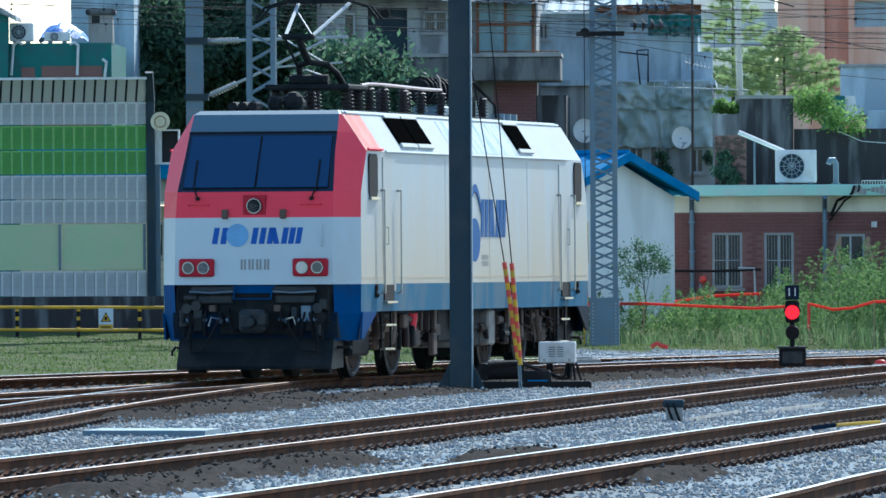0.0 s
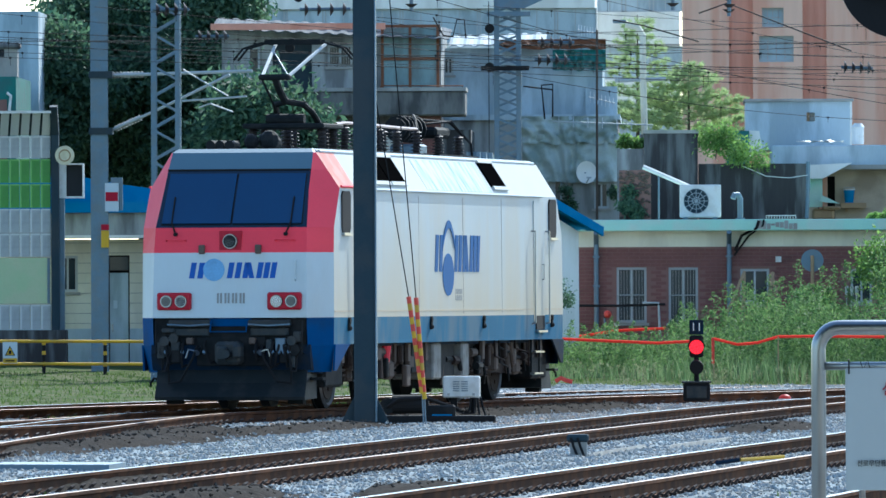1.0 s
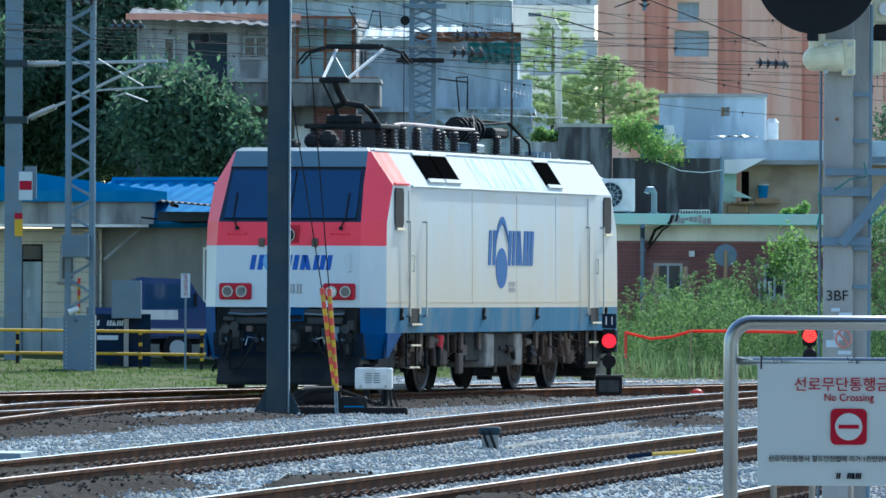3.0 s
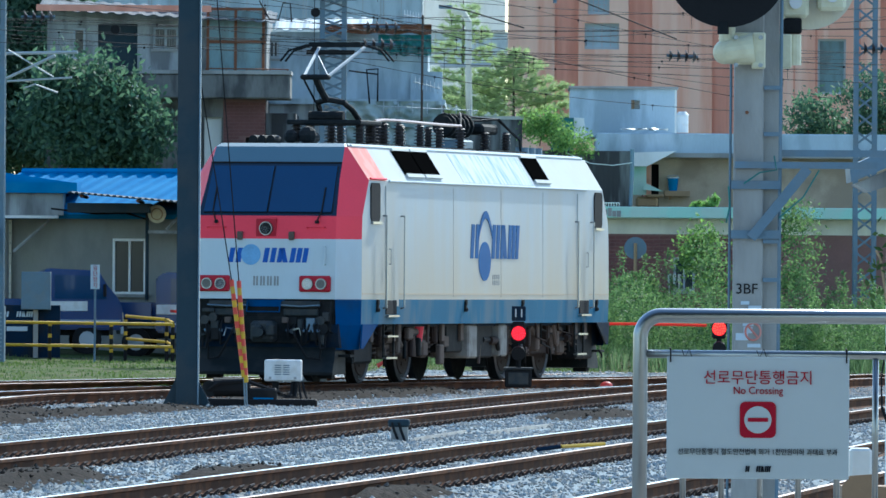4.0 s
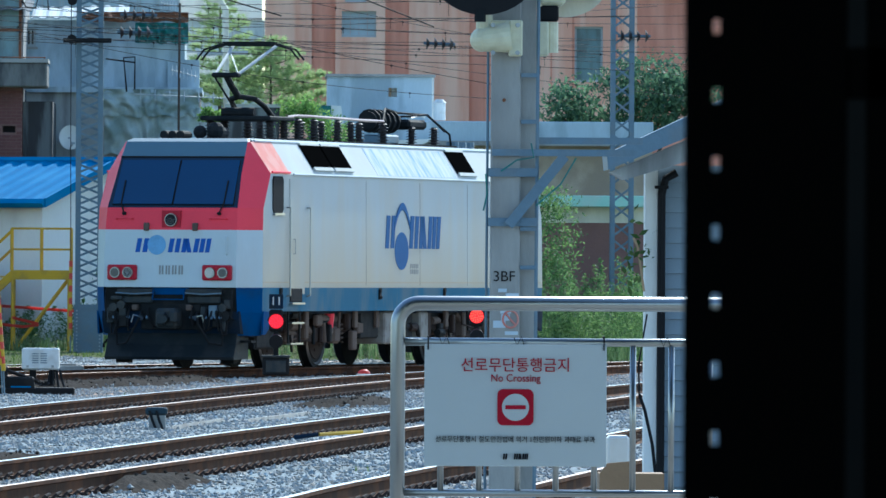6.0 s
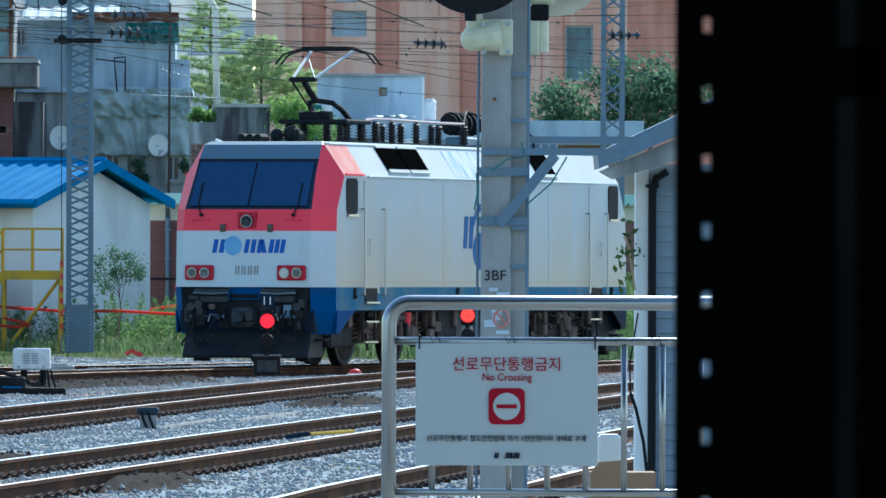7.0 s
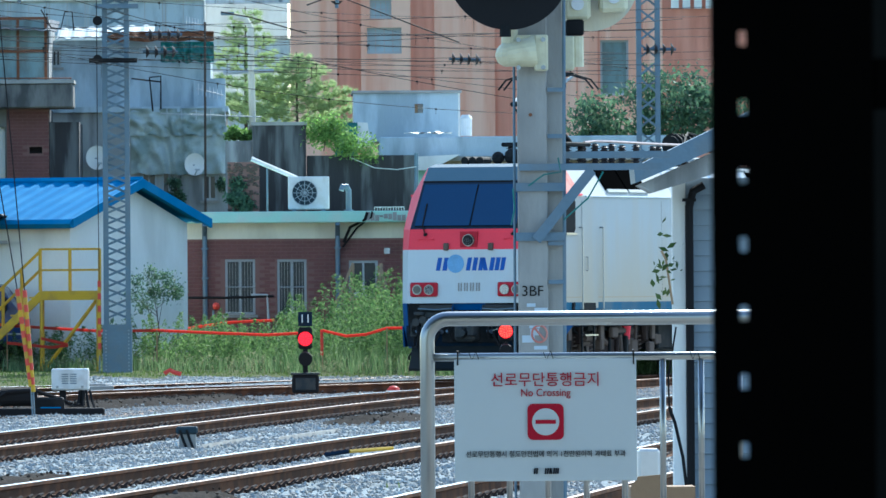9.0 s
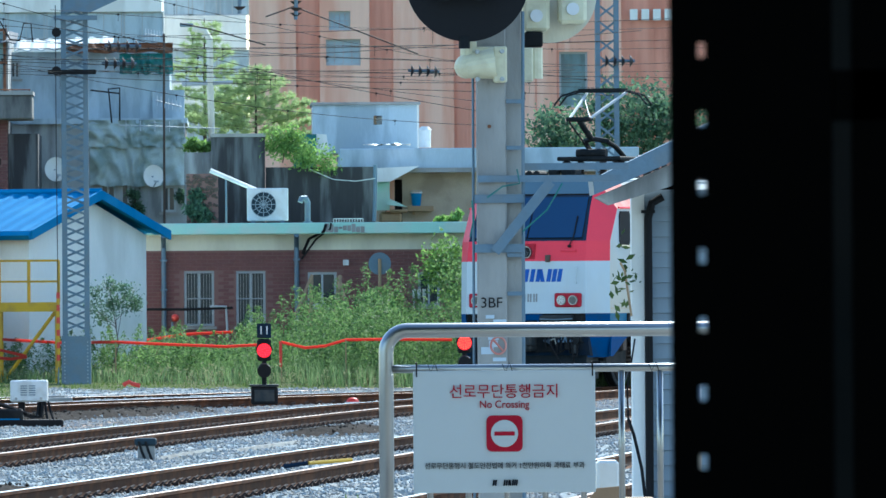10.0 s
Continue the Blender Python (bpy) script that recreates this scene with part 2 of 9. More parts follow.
M["plaster_brown"] = mat("tan_render", (0.52, 0.42, 0.31), 0.9, vary=0.2, scale=0.7, bump=0.2, stain=(0.2, 0.15, 0.11), amount=0.5)
M["brick"] = mat("dark_red_brick", (0.23, 0.095, 0.085), 0.85, vary=0.3, scale=3, bump=0.3, per_piece=0.25)
M["mortar"] = mat("mortar", (0.24, 0.13, 0.11), 0.95, vary=0.2, scale=2, bump=0.3)
M["mint"] = mat("mint_painted_concrete", (0.42, 0.70, 0.57), 0.75, vary=0.12, scale=1, bump=0.2, stain=(0.55, 0.58, 0.5), amount=0.5)
M["green_paint"] = mat("teal_green_render", (0.02, 0.17, 0.15), 0.8, vary=0.2, scale=1.5, bump=0.2, stain=(0.05, 0.09, 0.1), amount=0.4)
M["sheet_blue"] = mat("blue_roof_sheet", (0.022, 0.19, 0.41), 0.8, 0.0, vary=0.14, scale=0.8, bump=0.03, stain=(0.05, 0.24, 0.44), amount=0.4, spec=0.04)
M["sheet_rust"] = mat("rusting_sheet", (0.97, 0.55, 0.40), 0.85, vary=0.14, scale=1.1, fine=6, bump=0.1, stain=(0.72, 0.30, 0.19), amount=0.65, stretch=(1, 1, 0.09))
M["sheet_rust_dark"] = mat("dark_rusting_sheet", (0.80, 0.35, 0.24), 0.85, vary=0.22, scale=1.1, fine=6, bump=0.1, stain=(0.52, 0.18, 0.11), amount=0.6, stretch=(1, 1, 0.09))
M["sheet_pale"] = mat("pale_sheet", (0.44, 0.50, 0.53), 0.85, 0.0, vary=0.14, scale=1.5, bump=0.05, stain=(0.34, 0.36, 0.36), amount=0.5, spec=0.08)
M["tarp"] = mat("grey_green_tarpaulin", (0.46, 0.53, 0.50), 0.6, vary=0.25, scale=1.2, bump=0.3, stain=(0.16, 0.22, 0.19), amount=0.7)
M["stained_concrete"] = mat("wet_stained_concrete", (0.20, 0.195, 0.18), 0.9, vary=0.3, scale=1.6, fine=20, bump=0.3, stain=(0.045, 0.045, 0.045), amount=0.85, stretch=(1, 1, 0.3))
M["tarp_blue"] = mat("blue_tarpaulin", (0.02, 0.16, 0.5), 0.5, vary=0.2, scale=3, bump=0.3)
M["yellow"] = mat("yellow_paint", (0.60, 0.36, 0.018), 0.55, vary=0.12, scale=2, stain=(0.26, 0.17, 0.06), amount=0.4, spec=0.3)
M["stripe_red"] = mat("red_band", (0.6, 0.05, 0.03), 0.5, vary=0.15)
M["orange_tape"] = leaf_mat("red_plastic_tape", (0.55, 0.05, 0.038), (0.70, 0.10, 0.08), 0.5)
M["panel_green"] = mat("green_acoustic_panel", (0.11, 0.34, 0.06), 0.6, vary=0.12, scale=2, bump=0.05, stain=(0.05, 0.16, 0.05), amount=0.3)
M["panel_grey"] = mat("grey_acoustic_panel", (0.46, 0.48, 0.48), 0.6, 0.2, vary=0.15, scale=2, bump=0.1, stain=(0.25, 0.26, 0.27), amount=0.4)
M["panel_clear"] = mat("clouded_clear_panel", (0.42, 0.49, 0.30), 0.25, vary=0.12, scale=0.8, bump=0.01, stain=(0.28, 0.5, 0.25), amount=0.4)
M["sign_white"] = mat("white_sign_enamel", (0.49, 0.56, 0.61), 0.3, vary=0.03, scale=3, bump=0.01, spec=0.2)
M["sign_red"] = mat("sign_red", (0.36, 0.008, 0.03), 0.4, vary=0.04, bump=0, spec=0.1)
M["sign_ink"] = mat("sign_ink", (0.015, 0.02, 0.03), 0.4, vary=0.04, bump=0, spec=0.1)
M["box_white"] = mat("pale_cabinet_paint", (0.68, 0.69, 0.67), 0.45, vary=0.08, scale=3, bump=0.03, stain=(0.45, 0.42, 0.36), amount=0.4)
# White boards given a dim blue-grey colour for the shade on the hut.
M["siding"] = mat("shaded_white_siding", (0.20, 0.245, 0.28), 0.55, vary=0.08, scale=2, bump=0.03)
M["cream_metal"] = mat("cream_casting", (0.66, 0.62, 0.42), 0.45, vary=0.1, scale=4, stain=(0.4, 0.32, 0.18), amount=0.35)
M["wood"] = mat("weathered_timber", (0.40, 0.27, 0.15), 0.85, vary=0.25, scale=3, stretch=(1, 1, 0.2))
M["bark"] = mat("bark", (0.09, 0.065, 0.05), 0.95, vary=0.3, scale=5, bump=0.6)
# Near-black colour takes the place of missing light in rooms and openings.
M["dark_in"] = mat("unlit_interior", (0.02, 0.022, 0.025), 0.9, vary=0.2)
M["pane"] = mat("window_pane", (0.02, 0.035, 0.045), 0.1, vary=0.15, scale=0.7, bump=0, spec=0.3)
M["frame_grey"] = mat("aluminium_frame", (0.42, 0.45, 0.46), 0.65, 0.15, vary=0.12)
M["carton"] = mat("cardboard", (0.30, 0.20, 0.12), 0.9, vary=0.15)
M["rusty"] = mat("rusty_iron", (0.20, 0.085, 0.045), 0.85, vary=0.3, scale=4, spec=0.2)
M["lamp_dim"] = glow("red_lens", (0.62, 0.003, 0.015), 0.42)
M["truck_blue"] = mat("navy_truck_enamel", (0.004, 0.038, 0.15), 0.22, vary=0.12, bump=0.01)
M["void_black"] = mat("matt_black", (0.003, 0.003, 0.003), 1.0, vary=0.2, bump=0, spec=0.0)
M["panel_rib"] = mat("pale_panel_rib", (0.60, 0.62, 0.61), 0.5, vary=0.08)
M["panel_green_rib"] = mat("light_green_rib", (0.20, 0.47, 0.11), 0.5, vary=0.08)
M["sheet_grey"] = mat("dull_grey_sheet", (0.14, 0.15, 0.16), 0.9, vary=0.2, scale=1, bump=0.05, spec=0.1)
M["leaf_dark"] = leaf_mat("leaf_dark", (0.028, 0.078, 0.052), (0.14, 0.235, 0.13))
M["leaf_mid"] = leaf_mat("leaf_mid", (0.09, 0.18, 0.04), (0.26, 0.42, 0.11))
M["leaf_pine"] = leaf_mat("pine_needles", (0.25, 0.36, 0.13), (0.56, 0.65, 0.34))
M["weed"] = leaf_mat("weeds", (0.055, 0.12, 0.04), (0.20, 0.28, 0.13))
M["plume"] = leaf_mat("weed_plumes", (0.055, 0.13, 0.04), (0.20, 0.31, 0.11))
M["straw"] = leaf_mat("seed_heads", (0.16, 0.18, 0.09), (0.36, 0.37, 0.22))
M["grass"] = leaf_mat("grass", (0.034, 0.075, 0.014), (0.125, 0.175, 0.05))
M["lamp_red"] = glow("red_signal_light", (1.0, 0.012, 0.03), 1.3)
M["lamp_amber"] = glow("orange_core_light", (1.0, 0.045, 0.02), 1.9)


# ---- mesh helpers ----
def part(name, bm, material, parent=None, label="", smooth=False):
    me = bpy.data.meshes.new(name)
    if isinstance(bm, bmesh.types.BMesh):
        bmesh.ops.recalc_face_normals(bm, faces=bm.faces)
        bm.to_mesh(me)
        bm.free()
    else:
        me.from_pydata(*bm)
    for m in material if isinstance(material, (list, tuple)) else [material]:
        me.materials.append(M[m])
    if smooth:
        me.polygons.foreach_set("use_smooth", [True] * len(me.polygons))
    ob = new(name, me)
    ob.parent = parent
    if label:
        tagged(ob, label)
    return ob


def thing(name, label, category, at=(0, 0, 0), turn=0.0, group="", kind=""):
    ob = new(name)
    ob.matrix_basis = pose(*at, 0, 0, turn)
    return tagged(ob, label, category, group, kind)


def B():
    return bmesh.new()


def box(bm, lo, hi, bevel=0.0, m=None, mi=0):
    c, s = [(a + b) / 2 for a, b in zip(lo, hi)], [abs(b - a) for a, b in zip(lo, hi)]
    mx = Matrix.LocRotScale(c, None, s)
    r = bmesh.ops.create_cube(bm, size=1, matrix=(m @ mx) if m else mx)
    fs = {f for v in r["verts"] for f in v.link_faces}
    for f in fs:
        f.material_index = mi
    if bevel:
        bmesh.ops.bevel(bm, geom=list({e for f in fs for e in f.edges}), offset=bevel, segments=1, affect="EDGES", material=mi)
    return bm


def cyl(bm, p, q, r, r2=None, n=10, mi=0):
    p, q = Vector(p), Vector(q)
    d = q - p
    m = Matrix.Translation((p + q) / 2) @ d.to_track_quat("Z", "Y").to_matrix().to_4x4()
    res = bmesh.ops.create_cone(bm, cap_ends=True, segments=n, radius1=r, radius2=r if r2 is None else r2, depth=max(d.length, 1e-4), matrix=m)
    for f in {f for v in res["verts"] for f in v.link_faces}:
        f.material_index = mi
    return bm


def tube(bm, pts, r, n=6, mi=0):
    """A pipe along points, mitred at the bends."""
    pts = [Vector(p) for p in pts]
    rings = []
    for i, p in enumerate(pts):
        a = (pts[i] - pts[i - 1]).normalized() if i else (pts[1] - p).normalized()
        b = (pts[i + 1] - p).normalized() if i < len(pts) - 1 else a
        d = (a + b).normalized() if (a + b).length > 1e-6 else a
        q = d.to_track_quat("Z", "Y")
        if rings:
            q = last.rotation_difference(d).to_matrix().to_quaternion() @ lastq
        last, lastq = d, q
        rings.append([bm.verts.new(p + q @ Vector((r * math.cos(k * math.tau / n), r * math.sin(k * math.tau / n), 0))) for k in range(n)])
    for a, b in zip(rings, rings[1:]):
        for k in range(n):
            bm.faces.new((a[k], a[(k + 1) % n], b[(k + 1) % n], b[k])).material_index = mi
    for ring in (rings[0], rings[-1]):
        bm.faces.new(ring).material_index = mi
    return bm


def slab(bm, outline, lo, hi, axis="z", mi=0):
    """A flat outline pushed through from lo to hi along one axis."""
    def v(a, b, h):
        return {"z": (a, b, h), "y": (a, h, b), "x": (h, a, b)}[axis]
    lower = [bm.verts.new(v(a, b, lo)) for a, b in outline]
    upper = [bm.verts.new(v(a, b, hi)) for a, b in outline]
    k = len(outline)
    fs = [bm.faces.new(lower), bm.faces.new(upper)]
    fs += [bm.faces.new((lower[i], lower[(i + 1) % k], upper[(i + 1) % k], upper[i])) for i in range(k)]
    for f in fs:
        f.material_index = mi
    return bm


def sphere(bm, c, r, n=10, sq=(1, 1, 1), mi=0):
    res = bmesh.ops.create_uvsphere(bm, u_segments=n, v_segments=max(5, n * 2 // 3), radius=r, matrix=Matrix.LocRotScale(c, None, sq))
    for f in {f for v in res["verts"] for f in v.link_faces}:
        f.material_index = mi
    return bm


def smooth_line(pts, step):
    """Points every step or so along a soft curve through pts (plan)."""
    p = [Vector((*a, 0)) for a in pts]
    p = [2 * p[0] - p[1]] + p + [2 * p[-1] - p[-2]]
    out = []
    for i in range(1, len(p) - 2):
        a, b, c, d = p[i - 1:i + 3]
        k = max(1, round((c - b).length / step))
        for j in range(k):
            t = j / k
            out.append(0.5 * (2 * b + (c - a) * t + (2 * a - 5 * b + 4 * c - d) * t * t + (3 * b - a - 3 * c + d) * t ** 3))
    return out + [p[-2]]


def lettering(name, text, size, at, turn, material, parent, label="", depth=0.002, align="CENTER", squeeze=1.0, bold=0.0):
    """Flat letters standing upright, facing the viewer side of their board."""
    cu = bpy.data.curves.new(name, "FONT")
    cu.body, cu.size, cu.align_x, cu.align_y, cu.extrude = text, size, align, "CENTER", depth
    cu.offset = bold
    tmp = new(name, cu)
    me = bpy.data.meshes.new_from_object(tmp.evaluated_get(bpy.context.evaluated_depsgraph_get()))
    bpy.data.objects.remove(tmp)
    me.materials.clear()
    me.materials.append(M[material])
    ob = new(name, me)
    ob.parent = parent
    ob.matrix_basis = pose(*at, 90, 0, turn) @ Matrix.Diagonal((squeeze, 1, 1, 1))
    return tagged(ob, label) if label else ob


# ---- ground and tracks ----
TRACK_A = [(-13.0, 60), (-10.6, 88), (-9.1, 110), (-8.8, 122), (-8.45, 134), (-7.68, 149.67), (-6.82, 154.27), (-5.87, 158.89), (-4.89, 163.28),
           (-3.38, 169.36), (-1.54, 175.16), (0.7, 181.24), (3.32, 187.67), (5.26, 192.14), (9.2, 202), (13.5, 213), (18, 225)]
TRACK_B = [(-11.3, 40), (-6.14, 90), (-3.5, 115.1), (-0.88, 140), (1.45, 160), (3.3, 172), (5.6, 185), (8.8, 200), (15, 225)]
TRACK_C = [(-7.2, 42), (-3.5, 74), (-2.15, 85.5), (-0.72, 97.5), (0.72, 110), (2.15, 122), (5.6, 150), (11.5, 190), (17, 225)]
TRACK_D = [(-3.0, 40), (0.2, 69.5), (0.92, 76.3), (1.7, 84), (4.5, 108), (9.5, 150), (15, 190), (20, 225)]
TRACK_E = [(-7.85, 148.2), (-8.5, 143.2), (-9.45, 137.2), (-10.7, 130), (-13.5, 116), (-17, 100)]
TRACK_F = [(-22, 118), (-15.2, 142), (-12.4, 152.9), (-10.2, 161.1), (-8.2, 168), (-5.4, 176.5), (-2.2, 185), (3, 197), (9, 210)]


# centre, half width, half length, turn of the oily places along the tracks
OILY = ((-5.388, 142.07, 0.5, 7.5, -8), (-7.365, 127.125, 0.6, 10.5, -8), (-4.509, 92.923, 0.55, 5.2, -7), (-5.366, 84.457, 0.55, 4.0, -7), (-2.547, 96.853, 0.35, 3.4, -7),
        (-6.95, 137.052, 0.45, 7, -6), (-1.835, 166.781, 0.75, 6, -10), (1.276, 141.97, 0.5, 4.4, -7), (-3.358, 159.865, 0.6, 7.5, -10), (-0.9, 88.0, 0.3, 3.0, -7), (-6.0, 101.0, 0.45, 5.0, -7))


def heap(x, y):
    """How deep one stands in a ragged patch of oily dirt, 0 outside."""
    best = 0.0
    for cx, cy, rx, ry, turn in OILY:
        if abs(y - cy) > 2 * ry or abs(x - cx) > 4 * rx + 2:
            continue
        c, s = math.cos(radians(turn)), math.sin(radians(turn))
        a, b = ((x - cx) * c + (y - cy) * s) / rx, (-(x - cx) * s + (y - cy) * c) / ry
        best = max(best, 1 - (a * a + b * b) / max(0.2, 1 + 0.8 * noise.noise((x * 1.1, y * 0.28, 3)) + 0.5 * noise.noise((x * 3.3, y * 0.9, 8))))
    return best


def oily(x, y):
    return heap(x, y) > 0


def bed(x, y):
    """Height of the ground: ballast a little below the rail heads, a bank rising behind the far tracks."""
    far = y - 1.6 * x  # distance across the yard
    z = -0.17 + 0.30 * min(1, max(0, (far - 178) / 22)) + 0.5 * min(1, max(0, (far - 205) / 25))
    z += 0.11 * min(1, 1.6 * heap(x, y)) + 0.025 * noise.noise((x * 1.3, y * 0.5, 0)) + 0.012 * noise.noise((x * 5, y * 3, 4))
    return z


def grown(x, y):
    """Where turf and soil take over from ballast."""
    edge = 171 + 1.25 * x if x < -4 else 192.5 + 0.75 * x
    return y > edge + 2.0 * noise.noise((x * 0.9, y * 0.3, 9)) + 1.0 * noise.noise((x * 3, y, 2))


def strip_x(y):
    return -0.090 * y - 3, 0.075 * y + 3


bm_v, bm_f, mats = [], [], []
ys = [-400, -100, 0, 30, 60] + [66 + 0.35 * i for i in range(450)] + [226, 235, 250, 280, 340, 600, 1600, 4500]
cols = 110
for y in ys:
    a, b = strip_x(min(max(y, 60), 240))
    row = [a + (b - a) * i / (cols - 5) for i in range(cols - 4)]
    row = [-4000, a - 60] + row + [b + 60, 4000]
    for x in row:
        bm_v.append((x, y, bed(x, y) if 60 < y < 240 else (-0.17 if y <= 60 else 0.63)))
for j in range(len(ys) - 1):
    for i in range(cols - 1):
        k = j * cols + i
        bm_f.append((k, k + 1, k + cols + 1, k + cols))
        x, y = bm_v[k][0], bm_v[k][1]
        g = grown(x, y)
        warm = (not g) and 150 < y < 186 and x > -4.5 + (y - 160) * 0.22 + noise.noise((x, y * 0.5, 5)) and x < 2.5 + (y - 160) * 0.3
        dark = 60 < y < 190 and any(oily(*bm_v[q][:2]) for q in (k, k + 1, k + cols, k + cols + 1))
        mats.append(1 if g else (3 if dark else (2 if warm else 0)))
ground = part("ground", (bm_v, [], bm_f), ["ballast", "turf", "fines", "dirt"], smooth=True)
ground.data.polygons.foreach_set("material_index", mats)
tagged(ground, "grey crushed-stone railway yard with grassy bank behind", "ground", kind="structure")


RAIL_PROFILE = [(-0.065, 0.0), (0.065, 0.0), (0.065, 0.012), (0.012, 0.03), (0.009, 0.125), (0.034, 0.138), (0.034, 0.168),
                (-0.034, 0.168), (-0.034, 0.138), (-0.009, 0.125), (-0.012, 0.03), (-0.065, 0.012)]


def sweep(line, off, profile, base):
    vs, fs = [], []
    for i, p in enumerate(line):
        d = (line[min(i + 1, len(line) - 1)] - line[max(i - 1, 0)]).normalized()
        nx, ny = d.y, -d.x
        for a, h in profile:
            vs.append((p.x + nx * (off + a), p.y + ny * (off + a), base + h))
    k = len(profile)
    for i in range(len(line) - 1):
        for j in range(k):
            fs.append((i * k + j, i * k + (j + 1) % k, (i + 1) * k + (j + 1) % k, (i + 1) * k + j))
    return vs, [], fs


def sleeper_mesh():
    bm = B()
    slab(bm, [(-1.2, -0.13), (1.2, -0.13), (1.2, 0.13), (-1.2, 0.13)], -0.2, 0.0)
    for s in (-0.7525, 0.7525):
        for k in (-1, 1):
            x = s + k * 0.085
            tube(bm, [(x, -0.07, 0.012), (x + k * 0.05, -0.06, 0.06), (x + k * 0.075, 0.0, 0.075), (x + k * 0.05, 0.06, 0.06), (x, 0.07, 0.012)], 0.012, 5, 1)
            box(bm, (x - 0.035, -0.035, 0.0), (x + 0.035, 0.035, 0.035), mi=1)
    me = bpy.data.meshes.new("sleeper")
    bm.to_mesh(me)
    bm.free()
    me.materials.append(M["sleeper"])
    me.materials.append(M["clip"])
    return me


SLEEPER = sleeper_mesh()


def railway(label, pts, shine, y0, y1, gap=0.62):
    tr = thing("railway_track", label, "railway track", kind="structure", group="railway tracks")
    line = smooth_line(pts, 1.0)
    for s in (-0.7525, 0.7525):
        rail = part("rail", sweep(line, s, RAIL_PROFILE, -0.171), "rail_rust", tr)
        part("running_surface", sweep(line, s, [(-0.024, 0.0), (0.024, 0.0), (0.02, 0.003), (-0.02, 0.003)], -0.0025), shine if s < 0 else "rail_dull", rail, "polished top of the rail head")
    fine = smooth_line(pts, 0.05)
    run, last, k = 0.0, fine[0], 0
    for i, p in enumerate(fine[1:-1]):
        run += (p - last).length
        last = p
        if run >= gap:
            run = 0.0
            if y0 < p.y < y1 and k < 290:
                d = fine[i + 2] - fine[i]
                s = new("sleeper", SLEEPER)
                s.parent = tr
                s.matrix_basis = pose(p.x, p.y, -0.172, 0, 0, math.degrees(math.atan2(d.y, d.x)) - 90)
                k += 1
    return tr


railway("rusty railway track curving away under the locomotive", TRACK_A, "rail_shine", 100, 200)
railway("rusty railway track with polished rail heads on grey ballast", TRACK_B, "rail_shine", 72, 180)
railway("rusty railway track with concrete sleepers on grey ballast", TRACK_C, "rail_shine", 66, 140)
railway("rusty railway track beside the platform end", TRACK_D, "rail_shine", 60, 110)
railway("rusty siding branching off at the points", TRACK_E, "rail_shine", 112, 150)
railway("rusty siding along the grassy bank", TRACK_F, "rail_shine", 135, 200)


# ---- the locomotive: front at y = 0, running gear down to the rail at z = 0, 18.4 m long ----
LOCO_ROWS = [  # seconds, place of the nose on the track, angle of the body to the view axis
    (0.0, -7.676, 149.674, 10.12),
    (0.5, -7.268, 151.973, 10.61),
    (1.0, -6.824, 154.268, 10.96),
    (1.5, -6.352, 156.586, 11.24),
    (2.0, -5.867, 158.888, 11.59),
    (2.5, -5.388, 161.134, 12.06),
    (3.0, -4.895, 163.279, 12.55),
    (4.5, -3.383, 169.355, 15.28),
    (5.0, -2.826, 171.308, 16.29),
    (5.5, -2.219, 173.236, 17.13),
    (6.0, -1.542, 175.159, 17.78),
    (7.5, 0.700, 181.238, 20.05),
    (8.0, 1.530, 183.331, 20.66),
    (8.5, 2.410, 185.480, 21.08),
    (9.0, 3.321, 187.674, 21.35),
    (9.5, 4.272, 189.895, 21.49),
    (10.0, 5.265, 192.135, 21.56),
]
WHEEL_Y = (3.0, 5.75, 12.65, 15.4)
WHEELS = []
LEN = 18.4
# half shape of an end, level by level: height, setback of the flat front, its half width, half width of the side, setback of the corner
LEVELS = [(0.98, 0.06, 1.20, 1.49, 0.58), (1.41, 0.00, 1.20, 1.50, 0.56), (2.40, 0.06, 1.19, 1.495, 0.58), (2.78, 0.13, 1.18, 1.49, 0.62),
          (3.38, 0.50, 1.13, 1.485, 1.04), (3.66, 0.70, 1.12, 1.30, 0.99), (3.93, 0.92, 1.10, 1.13, 0.97), (3.99, 1.10, 1.04, 1.06, 1.14)]


def ring(k, end):
    z, yf, a, b, yc = LEVELS[k]
    y = (lambda v: v) if end == 0 else (lambda v: LEN - v)
    return [(-b, y(yc), z), (-a, y(yf), z), (a, y(yf), z), (b, y(yc), z)]


def quad(bm, *p):
    bm.faces.new([bm.verts.new(v) for v in p])


def facet(bm, pts, out=0.0, thick=0.03):
    """A panel through pts, standing proud by out along its normal."""
    v = [Vector(p) for p in pts]
    n = (v[1] - v[0]).cross(v[2] - v[0]).normalized()
    f = [bm.verts.new(p + n * out) for p in v]
    r = [bm.verts.new(p + n * (out - thick)) for p in v]
    k = len(v)
    bm.faces.new(f)
    bm.faces.new(r[::-1])
    for i in range(k):
        bm.faces.new((f[i], r[i], r[(i + 1) % k], f[(i + 1) % k]))


def on_front(x, z):
    """The point of the flat front at that height."""
    for lo, hi in zip(LEVELS, LEVELS[1:]):
        if lo[0] <= z <= hi[0]:
            t = (z - lo[0]) / (hi[0] - lo[0])
            return (x, lo[1] + (hi[1] - lo[1]) * t, z)
    return (x, LEVELS[0][1], z)


